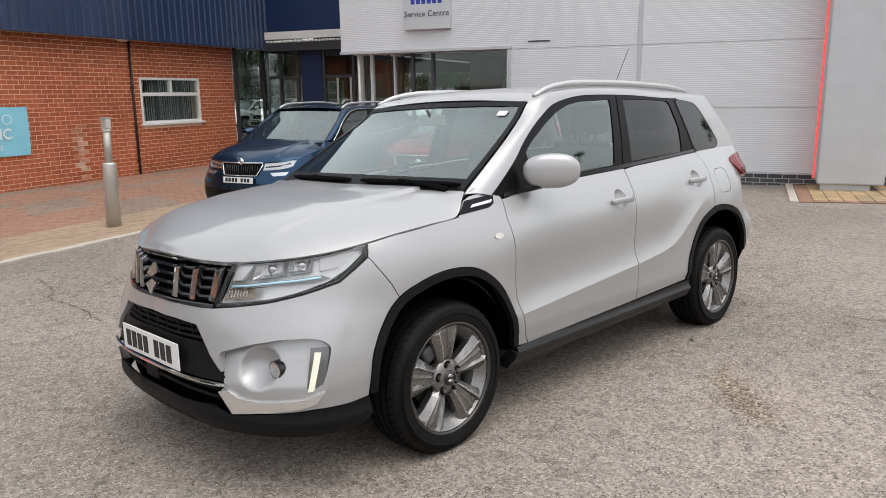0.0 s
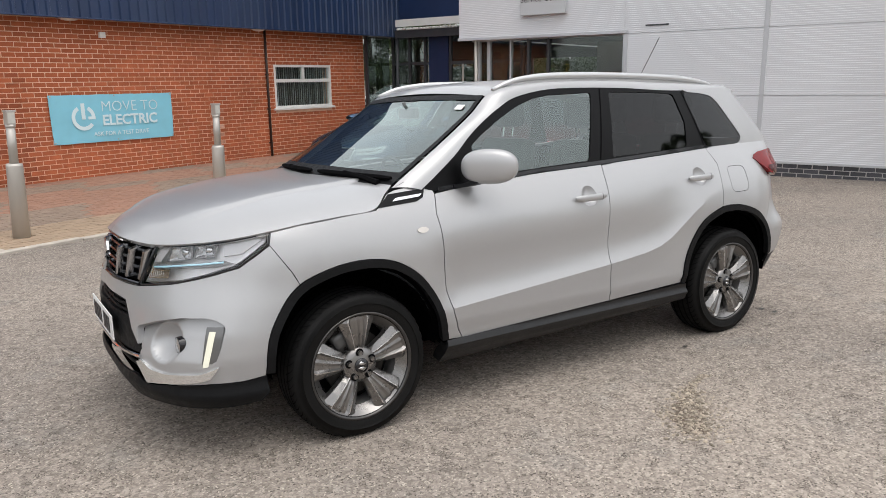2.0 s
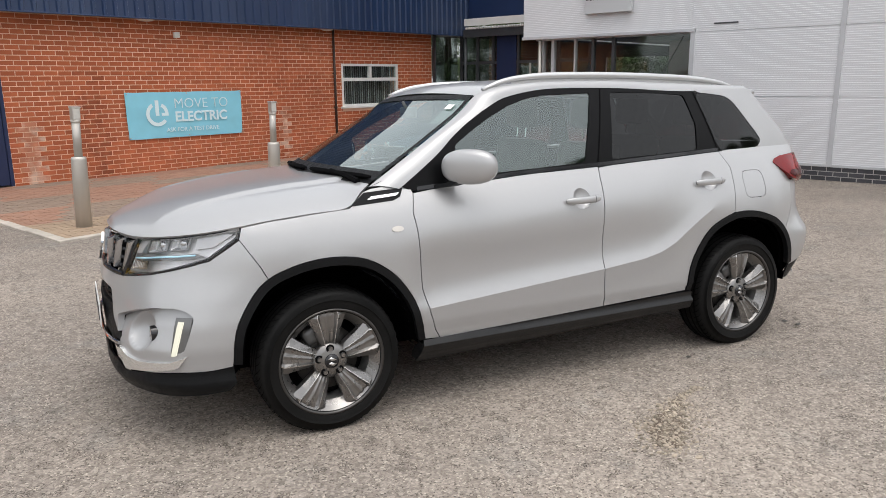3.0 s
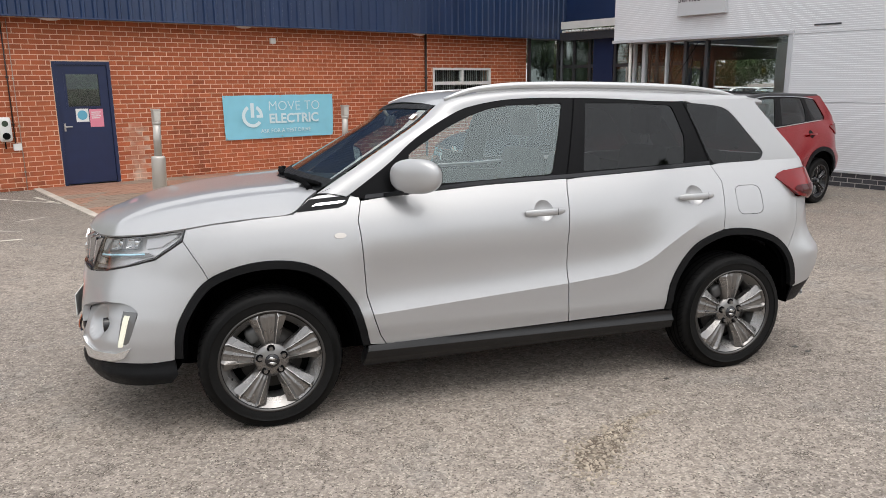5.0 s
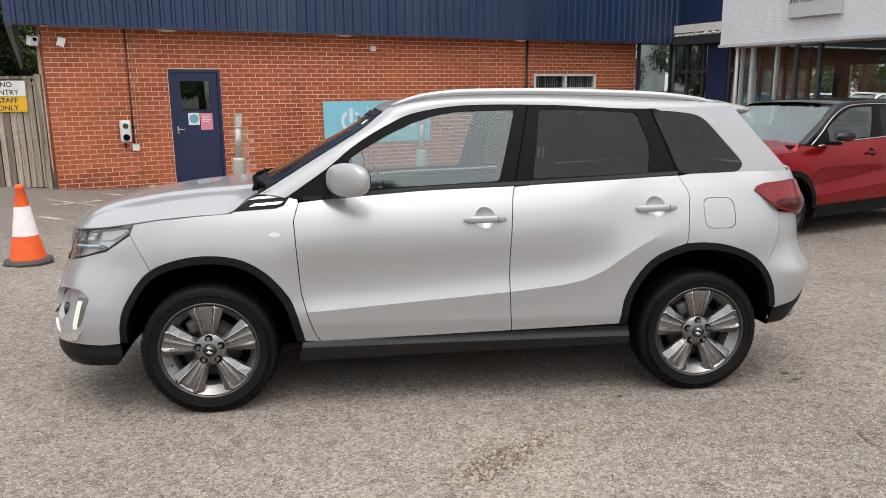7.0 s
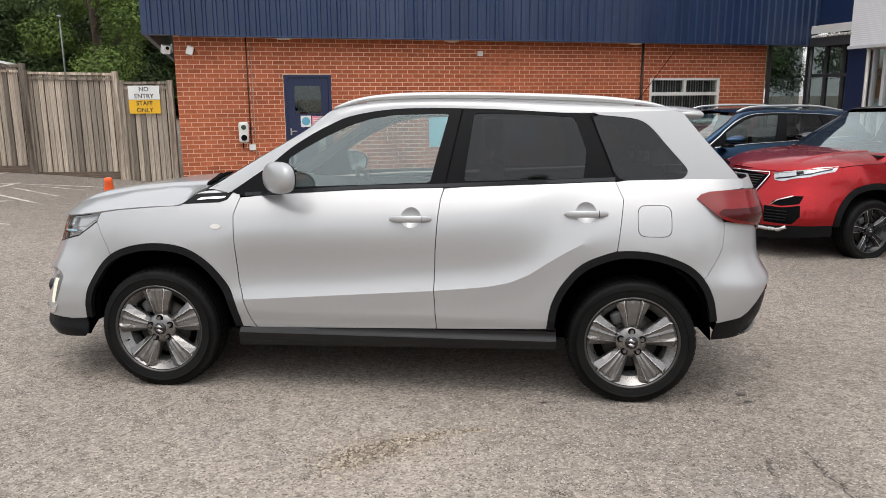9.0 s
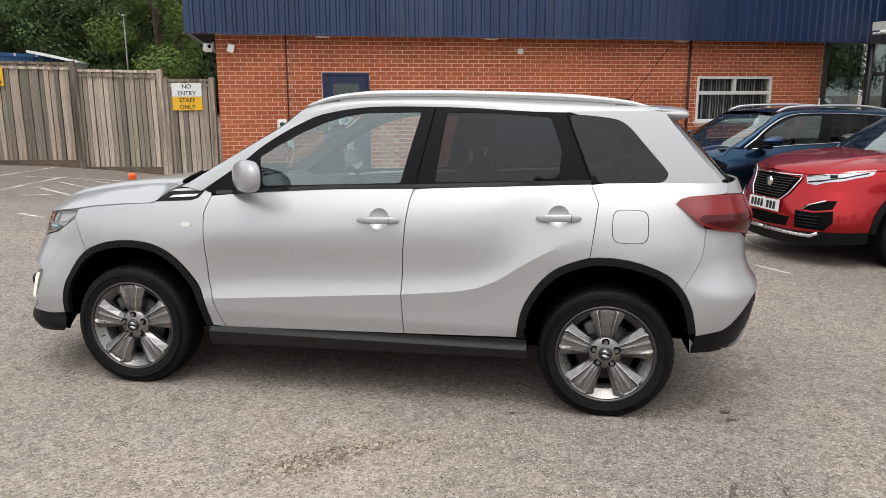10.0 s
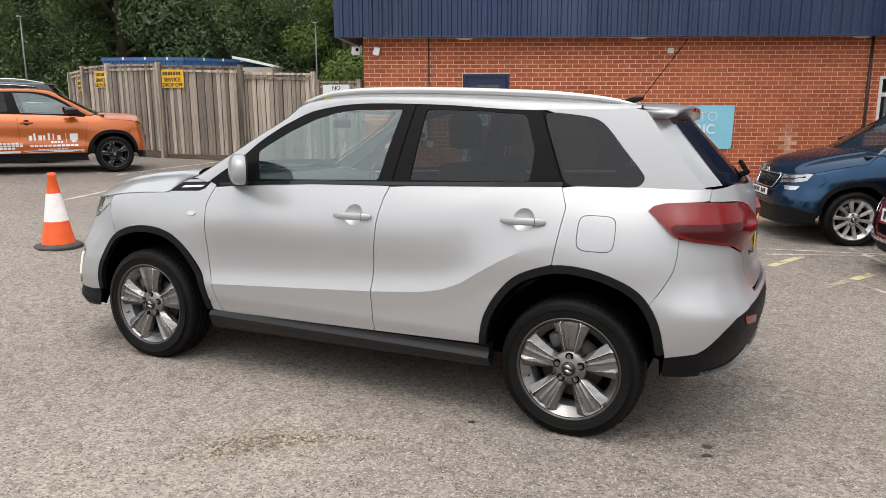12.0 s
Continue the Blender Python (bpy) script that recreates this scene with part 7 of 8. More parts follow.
def cabin():
    part("cabin_floor", box(-.78, -.72, .36, .78, .72, .42), DASH, silver_car)
    part("parcel_bay", box(-1.72, -.55, .42, -1.0, .55, .98), DASH, silver_car)
    rows = []
    for y in np.linspace(-.68, .68, 19):
        hump = .02 * math.exp(-((y + .36) / .16) ** 2)
        rows.append([(.98, y, 1.06), (.80, y, 1.062 + hump), (.62, y, 1.045 + hump), (.52, y, 1.0), (.50, y, .86), (.60, y, .6)])
    part("dashboard", loft(rows), DASH, silver_car, smooth=True)
    for f in (1, -1):
        for x, y in ((-.15, .36 * f), (-1.02, .285 * f)):
            st = new("seat")
            st.parent = silver_car
            st.matrix_local = pose(x, y, .42)
            part("cushion", box(-.22, -.24, .12, .32, .24, .28, .05), SEAT, st, smooth=True)
            part("backrest", box(-.30, -.23, .22, -.16, .23, .84, .055, m=pose(0, 0, 0, 0, -10, 0)), SEAT, st, smooth=True)
            part("headrest", box(-.42, -.13, .86, -.31, .13, 1.04, .045), SEAT, st, smooth=True)
            for q in (-.05, .05):
                part("headrest_post", tube([(-.36, q, .80), (-.37, q, .88)], .006, 6), CHROME, st)
    bm = lathe([(.175 + .014 * math.cos(a), .014 * math.sin(a)) for a in np.linspace(0, 2 * math.pi, 9)], 36)
    bmesh.ops.transform(bm, matrix=pose(.33, -.36, .97) @ pose(0, 0, 0, 0, -66, 0), verts=bm.verts)
    sw = part("steering_wheel", bm, DASH, silver_car, smooth=True)
    part("wheel_hub", cyl(.06, .07, -.03, .02, 20, m=pose(.33, -.36, .97) @ pose(0, 0, 0, 0, -66, 0)), DASH, sw, smooth=True)
    part("wheel_spoke", box(-.03, -.165, -.01, .01, .165, .006, .004, m=pose(.33, -.36, .97) @ pose(0, 0, 0, 0, -66, 0)), DASH, sw)
    rows = [[(a[0] - .02, a[1] * s * .99, a[2] - .02 + .024 * (1 - s * s)) for s in np.linspace(-1, 1, 9)] for a in inner if a[0] < .34]
    part("headlining", loft(rows), PALE_LINING, silver_car)
    part("interior_mirror", box(.455, -.10, 1.365, .48, .10, 1.425, .012), MIRROR_BACK, silver_car, smooth=True)
    part("mirror_stalk", tube([(.475, 0, 1.41), (.50, 0, 1.455)], .009, 8), MIRROR_BACK, silver_car)
    for f in (1, -1):
        part("door_lining", box(-.78, f * .70 - .02, .45, .75, f * .70 + .02, 1.05), DASH, silver_car)


cabin()
store = make_wheel_store()
for (x, y, f, spin) in ((1.25, .768, 1, 3), (-1.25, .768, 1, 0), (1.25, -.768, -1, 0), (-1.25, -.768, -1, 0)):
    add_wheel(silver_car, (x, y, .325), f, store, spin)


# ---- the other cars ----
def build_other_car(m, label, colour, sx, sy, sz, front, roof=None, rails=True, wheel=None, chrome_line=True, plain_lower=False):
    """A parked car by the same surfaces, longer or wider, with its own front."""
    car = new("car")
    car.matrix_world = m
    tagged(car, label, "car")
    S = np.array((sx, sy, sz))

    def sc(fn):
        return lambda a, b: fn(a, b) * S

    def put(name, fn, material, lab="", sides=(1, -1), smooth=True, clear=False, **kw):
        for f in sides:
            ob = part(name, sheet(sc(fn), kw["poly"], kw.get("step", 0.045), kw.get("holes", ()), kw.get("gap", 0.0), flange=kw.get("flange", 0.012), flip=f), material, car, lab, smooth)
            if clear:
                ob.visible_shadow = False

    top_roof = roof or colour
    for nm, poly in (("front_door", door_f), ("rear_door", door_r), ("front_wing", fender)):
        put(nm, shell(), colour, poly=poly, gap=0.0022)
    put("rear_quarter", shell(), colour, poly=quarter, gap=0.001)
    for nm, pts, cx in (("front_arch_trim", F_ARCH_S, 1.24), ("rear_arch_trim", R_ARCH_S, -1.24)):
        put(nm, shell(0.008), TRIM, poly=by_x(pts) + by_x(grown(pts, cx, .345, .06))[::-1], gap=0.001, flange=0.03)
    put("sill_trim", shell(0.010), TRIM, poly=by_x([(.79, .375), (.3, .38), (-.3, .385), (-.82, .40), (-.865, .40), (-.872, .26), (0, .24), (.82, .235)]), flange=0.05)
    # added near-black shell and wells; shade behind gaps and tyres is in the colour
    put("inner_shell", shell(-0.045), BLACK, poly=core_poly, step=0.08, flange=0)
    for f in (1, -1):
        for cx in (1.25, -1.25):
            rows = [[((cx + rr * math.cos(a)) * sx, yy * sy, (.35 + rr * math.sin(a)) * sz) for a in np.linspace(-0.02, math.pi + 0.02, 20)] for yy, rr in ((.835, .395), (.60, .395), (.58, .05))]
            part("wheel_well", loft(rows, f), BLACK, car, smooth=True)
    put("rear_bumper", shell(), colour, poly=rb, gap=0.001)
    put("rear_lip", shell(-.004), TRIM, poly=rl)
    put("tail_lamp", shell(.012), RED_LAMP, poly=TAIL, gap=0.002, flange=0.03)
    put("tailgate", shell(-.002), colour, poly=tg)
    # front end
    put("front_bumper", shell(), colour, poly=by_y(front["low"]) + by_x([(1.673, .391)] + [p for p in F_ARCH_S if p[0] > 1.525 and p[1] > .39] + [SEAM, (1.53, .775), (1.603, .893), (1.587, .940)]) + by_y([(.70, .942), (.60, .918), (.45, .897), (.345, .888), (.2, .896), (0, .90)]), holes=[by_y(h) for h in front["holes"]], step=0.035, flange=0.025)
    put("lower_lip", shell(.004), TRIM, poly=by_y(front["low"]) + by_x([(1.673, .391), (1.667, .28)]) + by_y([(.74, .262), (.6, .24), (.384, .225), (0, .21)]), flange=0.05)
    for nm, push, material, pol in front["fill"]:
        put(nm, shell(push), material, poly=by_y(pol), step=0.03, flange=0.012, clear=material is LAMP)
    for nm, pts, r, material in front["bars"]:
        for f in (1, -1):
            q = [suv.at(suv.u_y(abs(y), z), z, d) * S * np.array((1, f, 1)) for y, z, d in pts]
            part(nm, tube(q, r, 8), material, car, smooth=True)
    number_plate(car, pose(front["plate"][0] * sx, 0, front["plate"][1] * sz, 0, 0, 90) @ pose(0, 0, 0, -4, 0, 0), PLATE_WHITE)
    c = suv.at(suv.u_y(0, front["badge"]), front["badge"], 0.006) * S
    part("badge", lathe([(0, .012), (.045, .010), (.052, 0)], 24, pose(*c, 0, 90, 0)), CHROME, car, smooth=True)
    bm = bonnet(1)
    other = bonnet(-1)
    me = bpy.data.meshes.new("half")
    other.to_mesh(me)
    other.free()
    bm.from_mesh(me)
    bpy.data.meshes.remove(me)
    bmesh.ops.remove_doubles(bm, verts=bm.verts, dist=0.0015)
    bmesh.ops.recalc_face_normals(bm, faces=bm.faces)
    bmesh.ops.scale(bm, vec=S, verts=bm.verts)
    part("bonnet", bm, colour, car, smooth=True)
    part("scuttle", loft([[(1.13 * sx, y * sy, (1.085 - .05 * y * y) * sz), (.93 * sx, y * sy, (1.085 - .03 * y * y) * sz)] for y in np.linspace(-.74, .74, 9)], thick=0.02), TRIM, car)
    # greenhouse
    put("window_surround", green(), TRIM, poly=frame_poly, holes=[G_F, G_R])
    for nm, pol, ma in (("front_window", G_F, CLEAR), ("rear_window", G_R, PRIVACY), ("quarter_window", QW, PRIVACY)):
        put(nm, green(-.005), ma, poly=pol, step=0.08, flange=0, clear=True)
    put("rear_pillar", green(.0058), colour, poly=pillar_poly)

    def scaled(rows):
        return [[tuple(np.array(p) * S) for p in r] for r in rows]

    rows = []
    for a, (x, z) in zip(inner[::2], outer2[::2]):
        b = np.array((x, float(side_y(x, z)) + .003, z))
        rows.append([(a * t + b * (1 - t)) + np.array((0.25 if x > .25 else 0, .72, .65)) * 0.028 * math.sin(math.pi * t) for t in np.linspace(0, 1, 7)])
    for f in (1, -1):
        part("roof_side", loft(scaled(rows), f), top_roof if roof else colour, car, smooth=True)
        if chrome_line:
            ln = [(float(x) * sx, f * (float(side_y(x, z)) + .006) * sy, float(z) * sz) for x, z in topl]
            part("chrome_line", tube(ln, .007, 6), CHROME, car, smooth=True)
            ln = [(float(x) * sx, f * (float(side_y(x, belt_z(x))) + .008) * sy, (float(belt_z(x)) + .008) * sz) for x in np.linspace(.74, -1.45, 20)]
            part("chrome_line", tube(ln, .008, 6), CHROME, car, smooth=True)
        if rails:
            rail = curve3([(.30, .575, 1.525), (.1, .565, 1.586), (-.5, .555, 1.603), (-1.0, .548, 1.588), (-1.43, .525, 1.522)], 24)
            part("roof_rail", tube([tuple(p * S * np.array((1, f, 1))) for p in rail], .017, 8), RAIL, car, smooth=True)
        rows_m = []
        for t in np.linspace(0, 1, 10):
            x = .70 - .21 * t
            s = (math.sin(math.pi * min(1, .5 * t + .04))) ** .45
            rows_m.append([((x + .02 * math.cos(a)) * sx, (.955 + .105 * s * math.cos(a)) * sy, (1.165 + .065 * s * math.sin(a)) * sz) for a in np.linspace(0, 2 * math.pi, 21)])
        part("door_mirror", loft(rows_m, f), front.get("mirror", colour), car, smooth=True)
        part("mirror_arm", box(.56 * sx, (.80 * sy) if f > 0 else -.94 * sy, 1.06 * sz, .66 * sx, (.94 * sy) if f > 0 else -.80 * sy, 1.10 * sz), TRIM, car)
        for hx, hz in HANDLES:
            y = float(suv.at(suv.of_x(hx), hz)[1]) + .03
            part("door_handle", box((hx - .1) * sx, f * y * sy - .012, (hz - .016) * sz, (hx + .1) * sx, f * y * sy + .012, (hz + .014) * sz, .008), front.get("handle", colour), car, smooth=True)
            # flat black disc in place of the shaded hollow behind the handle
            part("handle_cup", sheet(sc(shell(.0015)), by_x(ring(hx, hz, .05)), 0.03, flange=0, flip=f), TRIM, car)
    rr = [[(a[0] + .035 * (1 - s * s) * (1 if a[0] > .2 else 0), a[1] * s, a[2] + .026 * (1 - s * s)) for s in np.linspace(-1, 1, 13)] for a in inner[::2] if a[0] < .36]
    part("roof", loft(scaled(rr)), top_roof, car, smooth=True)
    rr = []
    for a in inner[::2]:
        if a[0] >= .33:
            t = (1.0 - a[0]) / .64
            rr.append([(a[0] + (.13 * (1 - t) + .05 * t) * (1 - s * s), a[1] * s, a[2] + .012 * (1 - s * s)) for s in np.linspace(-.985, .985, 13)])
    part("windscreen", loft(scaled(rr)), SCREEN, car, smooth=True).visible_shadow = False
    rr = []
    for t in np.linspace(0, 1, 6):
        a = np.array((-1.80, .60, 1.165)) * (1 - t) + np.array((-1.50, .515, 1.478)) * t
        c = np.array((-1.90, 0, 1.165)) * (1 - t) + np.array((-1.575, 0, 1.50)) * t
        rr.append([(c[0] + (a[0] - c[0]) * s * s, a[1] * s, c[2] + (a[2] - c[2]) * s * s) for s in np.linspace(-1, 1, 13)])
    part("tailgate_window", loft(scaled(rr)), PRIVACY, car, smooth=True).visible_shadow = False
    part("spoiler", loft(scaled([[(p[0], p[1], p[2]) for p in r] for r in sp[::2]])), top_roof, car, smooth=True)
    part("dashboard", loft(scaled([[(.98, y, 1.06), (.62, y, 1.045), (.50, y, .86)] for y in np.linspace(-.72, .72, 5)])), DASH, car)
    part("cabin_floor", box(-1.6 * sx, -.7 * sy, .36, .95 * sx, .7 * sy, .5), DASH, car)
    for y in (.36, -.36):
        for x in (-.15, -1.02):
            st = part("seat", box((x - .3), y - .23, .5, (x - .15), y + .23, 1.28, .05), SEAT, car, smooth=True)
            part("headrest", box(x - .42, y - .13, 1.3, x - .31, y + .13, 1.46, .04), SEAT, st, smooth=True)
    for (x, y, f) in ((1.25, .768, 1), (-1.25, .768, 1), (1.25, -.768, -1), (-1.25, -.768, -1)):
        add_wheel(car, (x * sx, y * sy, .328), f, wheel or store, 11)
    return car




def front_end(kind):
    if kind == "blue":
        grille = [(0, .885), (.2, .885), (.335, .872), (.27, .70), (0, .69)]
        head = [(.36, .885), (.55, .902), (.69, .922), (.735, .918), (.72, .845), (.55, .800), (.35, .785)]
        fog = [(.45, .745), (.68, .765), (.66, .70), (.50, .68)]
        low = [(0, .44), (.3, .44), (.56, .45), (.70, .45)]
        intake = [(0, .52), (.55, .50), (.64, .43), (.0, .40)]
        bars = [("grille_bar", [(y, .70, -.004), (y + .004, .78, -.004), (y + .008, .872, -.006)], .006, GLOSS) for y in np.arange(0.02, .27, .035)]
        bars += [("grille_surround", [(y, .892, .004) for y in np.linspace(0, .33, 8)] + [(.345, .87, .004), (.30, .77, .004), (.275, .695, .004)] + [(y, .685, .004) for y in np.linspace(.26, 0, 6)], .010, CHROME)]
        bars += [("lamp_divider", [(.38, .835, -.008), (.55, .85, -.008), (.69, .885, -.008)], .009, GLOSS), ("lamp_brow", [(.36, .895, -.006), (.55, .912, -.006), (.72, .930, -.006)], .006, GLOSS)]
        bars += [("intake_bar", [(y, z, -.02) for y in np.linspace(0, .58, 9)], .008, TRIM) for z in (.43, .47)]
        fill = [("grille_back", -.03, BLACK, grille), ("lamp_housing", -.03, REFLECTOR, head), ("lamp_cover", -.003, LAMP, head), ("fog_lamp", -.02, REFLECTOR, fog), ("fog_cover", -.004, LAMP, fog), ("lower_intake", -.035, BLACK, intake)]
        return dict(low=low, holes=[], grille=grille, fill=[(n, p + .032 if n not in ("lamp_cover", "fog_cover") else .006, m, q) for n, p, m, q in fill], bars=[(n, [(y, z, d + .014) for y, z, d in q], r, m) for n, q, r, m in bars], plate=(2.155, .60), badge=.905)
    if kind == "red":
        grille = [(0, .865), (.2, .862), (.36, .845), (.29, .70), (.22, .645), (0, .635)]
        head = [(.40, .862), (.56, .895), (.69, .938), (.755, .952), (.77, .90), (.69, .845), (.58, .82), (.52, .79), (.43, .80)]
        fog = [(.50, .61), (.64, .665), (.72, .67), (.72, .60), (.60, .575), (.50, .58)]
        side_intake = [(.43, .565), (.60, .56), (.73, .585), (.75, .48), (.70, .40), (.45, .40)]
        intake = [(0, .50), (.38, .49), (.34, .40), (0, .38)]
        low = [(0, .36), (.3, .36), (.56, .37), (.70, .385)]
        bars = [("grille_surround", [(y, .872, .012) for y in np.linspace(0, .36, 8)] + [(.372, .845, .012), (.30, .70, .012), (.225, .637, .012)] + [(y, .626, .012) for y in np.linspace(.2, 0, 6)], .008, CHROME)]
        bars += [("grille_bar", [(y, z, .008) for y in np.linspace(0, .20 + (z - .64) * .6, 7)], .004, ALLOY_DARK) for z in np.arange(.665, .85, .024)]
        bars += [("intake_bar", [(y, z, .008) for y in np.linspace(.46, .66, 5)], .007, TRIM) for z in (.435, .465, .495, .525)]
        bars += [("fog_chrome", [(.49, .575, .012), (.55, .625, .012), (.66, .667, .012)], .006, CHROME)]
        bars += [("skid_plate", [(y, .335, .01) for y in np.linspace(0, .6, 9)] + [(.66, .37, .012)], .02, ALLOY)]
        bars += [("lamp_brow", [(.40, .865, .008), (.56, .893, .008), (.70, .938, .008)], .006, CHROME)]
        bars += [("lamp_guide", [(.44, .815, .012), (.56, .84, .012), (.68, .875, .012), (.75, .925, .012)], .006, GLOSS), ("lamp_eye", [(.60, .88, .012), (.64, .89, .012)], .016, GLOSS)]
        fill = [("grille_back", .003, BLACK, grille), ("lamp_housing", .003, REFLECTOR, head), ("lamp_cover", .007, LAMP, head), ("fog_lamp", .004, BLACK, fog), ("side_intake", .004, BLACK, side_intake), ("lower_intake", .004, BLACK, intake)]
        return dict(low=low, holes=[], fill=fill, bars=bars, plate=(2.14, .575), badge=.78, mirror=GLOSS)
    grille = [(0, .85), (.3, .84), (.25, .70), (0, .68)]
    head = [(.40, .875), (.6, .91), (.72, .94), (.70, .87), (.42, .82)]
    low = [(0, .34), (.3, .35), (.56, .36), (.70, .38)]
    fill = [("grille_back", .004, BLACK, grille), ("lamp_housing", .004, OTHER_LAMP, head), ("lamp_cover", .008, LAMP, head), ("lower_intake", .004, BLACK, [(0, .55), (.4, .53), (.36, .42), (0, .40)])]
    return dict(low=low, holes=[], fill=fill, bars=[], plate=(2.15, .60), badge=.78, **(dict(mirror=GLOSS) if kind == "orange" else {}))


OTHER_LAMP = mat("grey_lamp", (0.30, 0.31, 0.32), 0.2, metal=0.8)
BLUE_PAINT = paint("blue_paint", (0.010, 0.041, 0.088), 0.85, 0.22, 0.4)
RED_PAINT = paint("red_paint", (0.36, 0.008, 0.012), 0.75, 0.24, 0.4)
ORANGE_PAINT = paint("orange_paint", (0.46, 0.105, 0.012), 0.4, 0.3, 0.8)
DARK_PAINT = paint("dark_grey_paint", (0.035, 0.036, 0.04), 0.4, 0.3, 0.8)
WHITE_CAR = paint("white_car_paint", (0.74, 0.74, 0.74), 0.0, 0.3, 0.8)
BRIGHT_ALLOY = mat("bright_alloy", (0.60, 0.59, 0.57), 0.35, metal=0.6, vary=0.05, scale=20)
bright_wheel = make_wheel_store(0.335, 0.248, 0.215, 10, 0.014, 0.026, dark=BRIGHT_ALLOY, bright=BRIGHT_ALLOY)
two_tone = make_wheel_store(0.335, 0.238, 0.215, 5, 0.030, 0.060, dark=GLOSS, bright=BRIGHT_ALLOY)
blue_car = build_other_car(pose(10.56, 6.60, ground_z(10.4, 6.4) - .005, 0, 0, 177.8), "dark metallic blue family SUV parked nose out by the showroom", BLUE_PAINT, 1.05, 1.03, 1.0, front_end("blue"), wheel=bright_wheel)


def shorten_nose(car, back, down):
    """Draws a car's nose in and lowers the front of its bonnet."""
    for ob in car.children_recursive:
        if ob.type == "MESH" and ob.data.users == 1:
            for v in ob.data.vertices:
                x, z = v.co.x, v.co.z
                v.co.x = x - back * float(smooth01(1.62, 2.3, x))
                v.co.z = z - down * float(smooth01(0.9, 2.0, x) * smooth01(.5, .85, z))


shorten_nose(blue_car, 0.16, 0.075)
red_car = build_other_car(pose(11.16, 4.02, ground_z(11, 4) - .005, 0, 0, 178.5), "bright red SUV with a black roof parked nose out", RED_PAINT, 1.09, 1.03, 1.035, front_end("red"), roof=GLOSS, rails=False, wheel=two_tone)
orange_car = build_other_car(pose(-3.48, 10.97, ground_z(-3.2, 10.9) - .005, 0, 0, 28), "orange small SUV with white advertising on its doors", ORANGE_PAINT, 1.03, 1.0, 0.98, front_end("orange"), rails=False, wheel=two_tone, chrome_line=False)
shorten_nose(red_car, -0.09, -0.03)
shorten_nose(orange_car, 0.33, -0.015)
dark_car = build_other_car(pose(-5.9, 12.65, ground_z(-5.8, 12.6), 0, 0, 208), "dark grey estate car with silver roof rails", DARK_PAINT, 1.05, 1.0, 1.08, front_end("plain"))


def advertising():
    """White lettering on the orange doors, as plain bars."""
    S = np.array((1.03, -1.0, 0.97))

    def strip(name, x0, x1, z0, z1):
        def fn(u, z):
            return suv.at(u, z, 0.003)
        bm = sheet(fn, by_x([(x0, z0), (x1, z0), (x1, z1), (x0, z1)]), 0.05, flange=0)
        bmesh.ops.scale(bm, vec=S, verts=bm.verts)
        bmesh.ops.recalc_face_normals(bm, faces=bm.faces)
        part(name, bm, SIGN_WHITE, orange_car)

    # the name, as tall and short bars
    for k, (h, w) in enumerate(((.09, .05), (.13, .03), (.09, .055), (.09, .03), (.13, .03), (.12, .018), (.09, .05))):
        strip("lettering_bar", -.10 + k * .074, -.10 + k * .074 + w, .63, .63 + h)
    for k in range(4):
        strip("lettering_bar", .24 + k * .05, .24 + k * .05 + .036, .575, .61)
    strip("divider", .475, .483, .575, .755)
    for z0, z1, i in ((.58, .62, .03), (.62, .745, 0.0)):
        strip("crest", .54 + i, .67 - i, z0, z1)
    for k in range(11):
        strip("lettering_bar", -.09 + k * .07, -.09 + k * .07 + .055, .51, .545)
    for k in range(8):
        strip("lettering_bar", .03 + k * .06, .03 + k * .06 + .045, .455, .472)
    for row, n in ((.565, 7), (.52, 7), (.475, 5)):
        for k in range(n):
            strip("lettering_bar", -.62 + k * .062, -.62 + k * .062 + .048, row, row + .032)
    for k in range(4):
        strip("lettering_bar", -.98 + k * .085, -.98 + k * .085 + .068, .62, .68)
    strip("white_stripe", -.2, .76, .405, .445)
    strip("white_stripe", -.9, -.245, .405, .445)


advertising()


# ---- trees and distance ----
def leaf_mat(name, colour):
    m = mat(name, colour, 0.6, vary=0.3, scale=0.5, per_object=0.28, island=True, spec=0.3)
    return m


LEAF_DARK = leaf_mat("dark_leaves", (0.055, 0.086, 0.030))
LEAF_MID = leaf_mat("mid_leaves", (0.068, 0.105, 0.034))
LEAF_LIGHT = leaf_mat("light_leaves", (0.105, 0.16, 0.03))


def leaf_crown(rnd, blobs, n, size):
    """Many small leaf clumps over the outsides of a few rough masses."""
    vs, fs = [], []
    for _ in range(n):
        cx, cy, cz, r = rnd.choice(blobs)
        d = Vector((rnd.gauss(0, 1), rnd.gauss(0, 1), rnd.gauss(0, 1))).normalized()
        rr = r * rnd.uniform(0.55, 1.08) * (1 + 0.25 * noise.noise(d * 2.3 + Vector((cx, cy, cz))))
        p = Vector((cx, cy, cz)) + Vector((d.x, d.y, d.z * 0.85)) * rr
        s = size * rnd.uniform(0.5, 1.3)
        a = (d + Vector((rnd.uniform(-.8, .8), rnd.uniform(-.8, .8), rnd.uniform(-.2, .9)))).normalized()
        u = a.orthogonal().normalized()
        u.rotate(Matrix.Rotation(rnd.uniform(0, 6.28), 3, a))
        v = a.cross(u)
        b = len(vs)
        vs += [p + u * s, p + v * s * .45 + a * s * .12, p - u * s, p - v * s * .45 + a * s * .1]
        fs.append((b, b + 1, b + 2, b + 3))
    return vs, fs


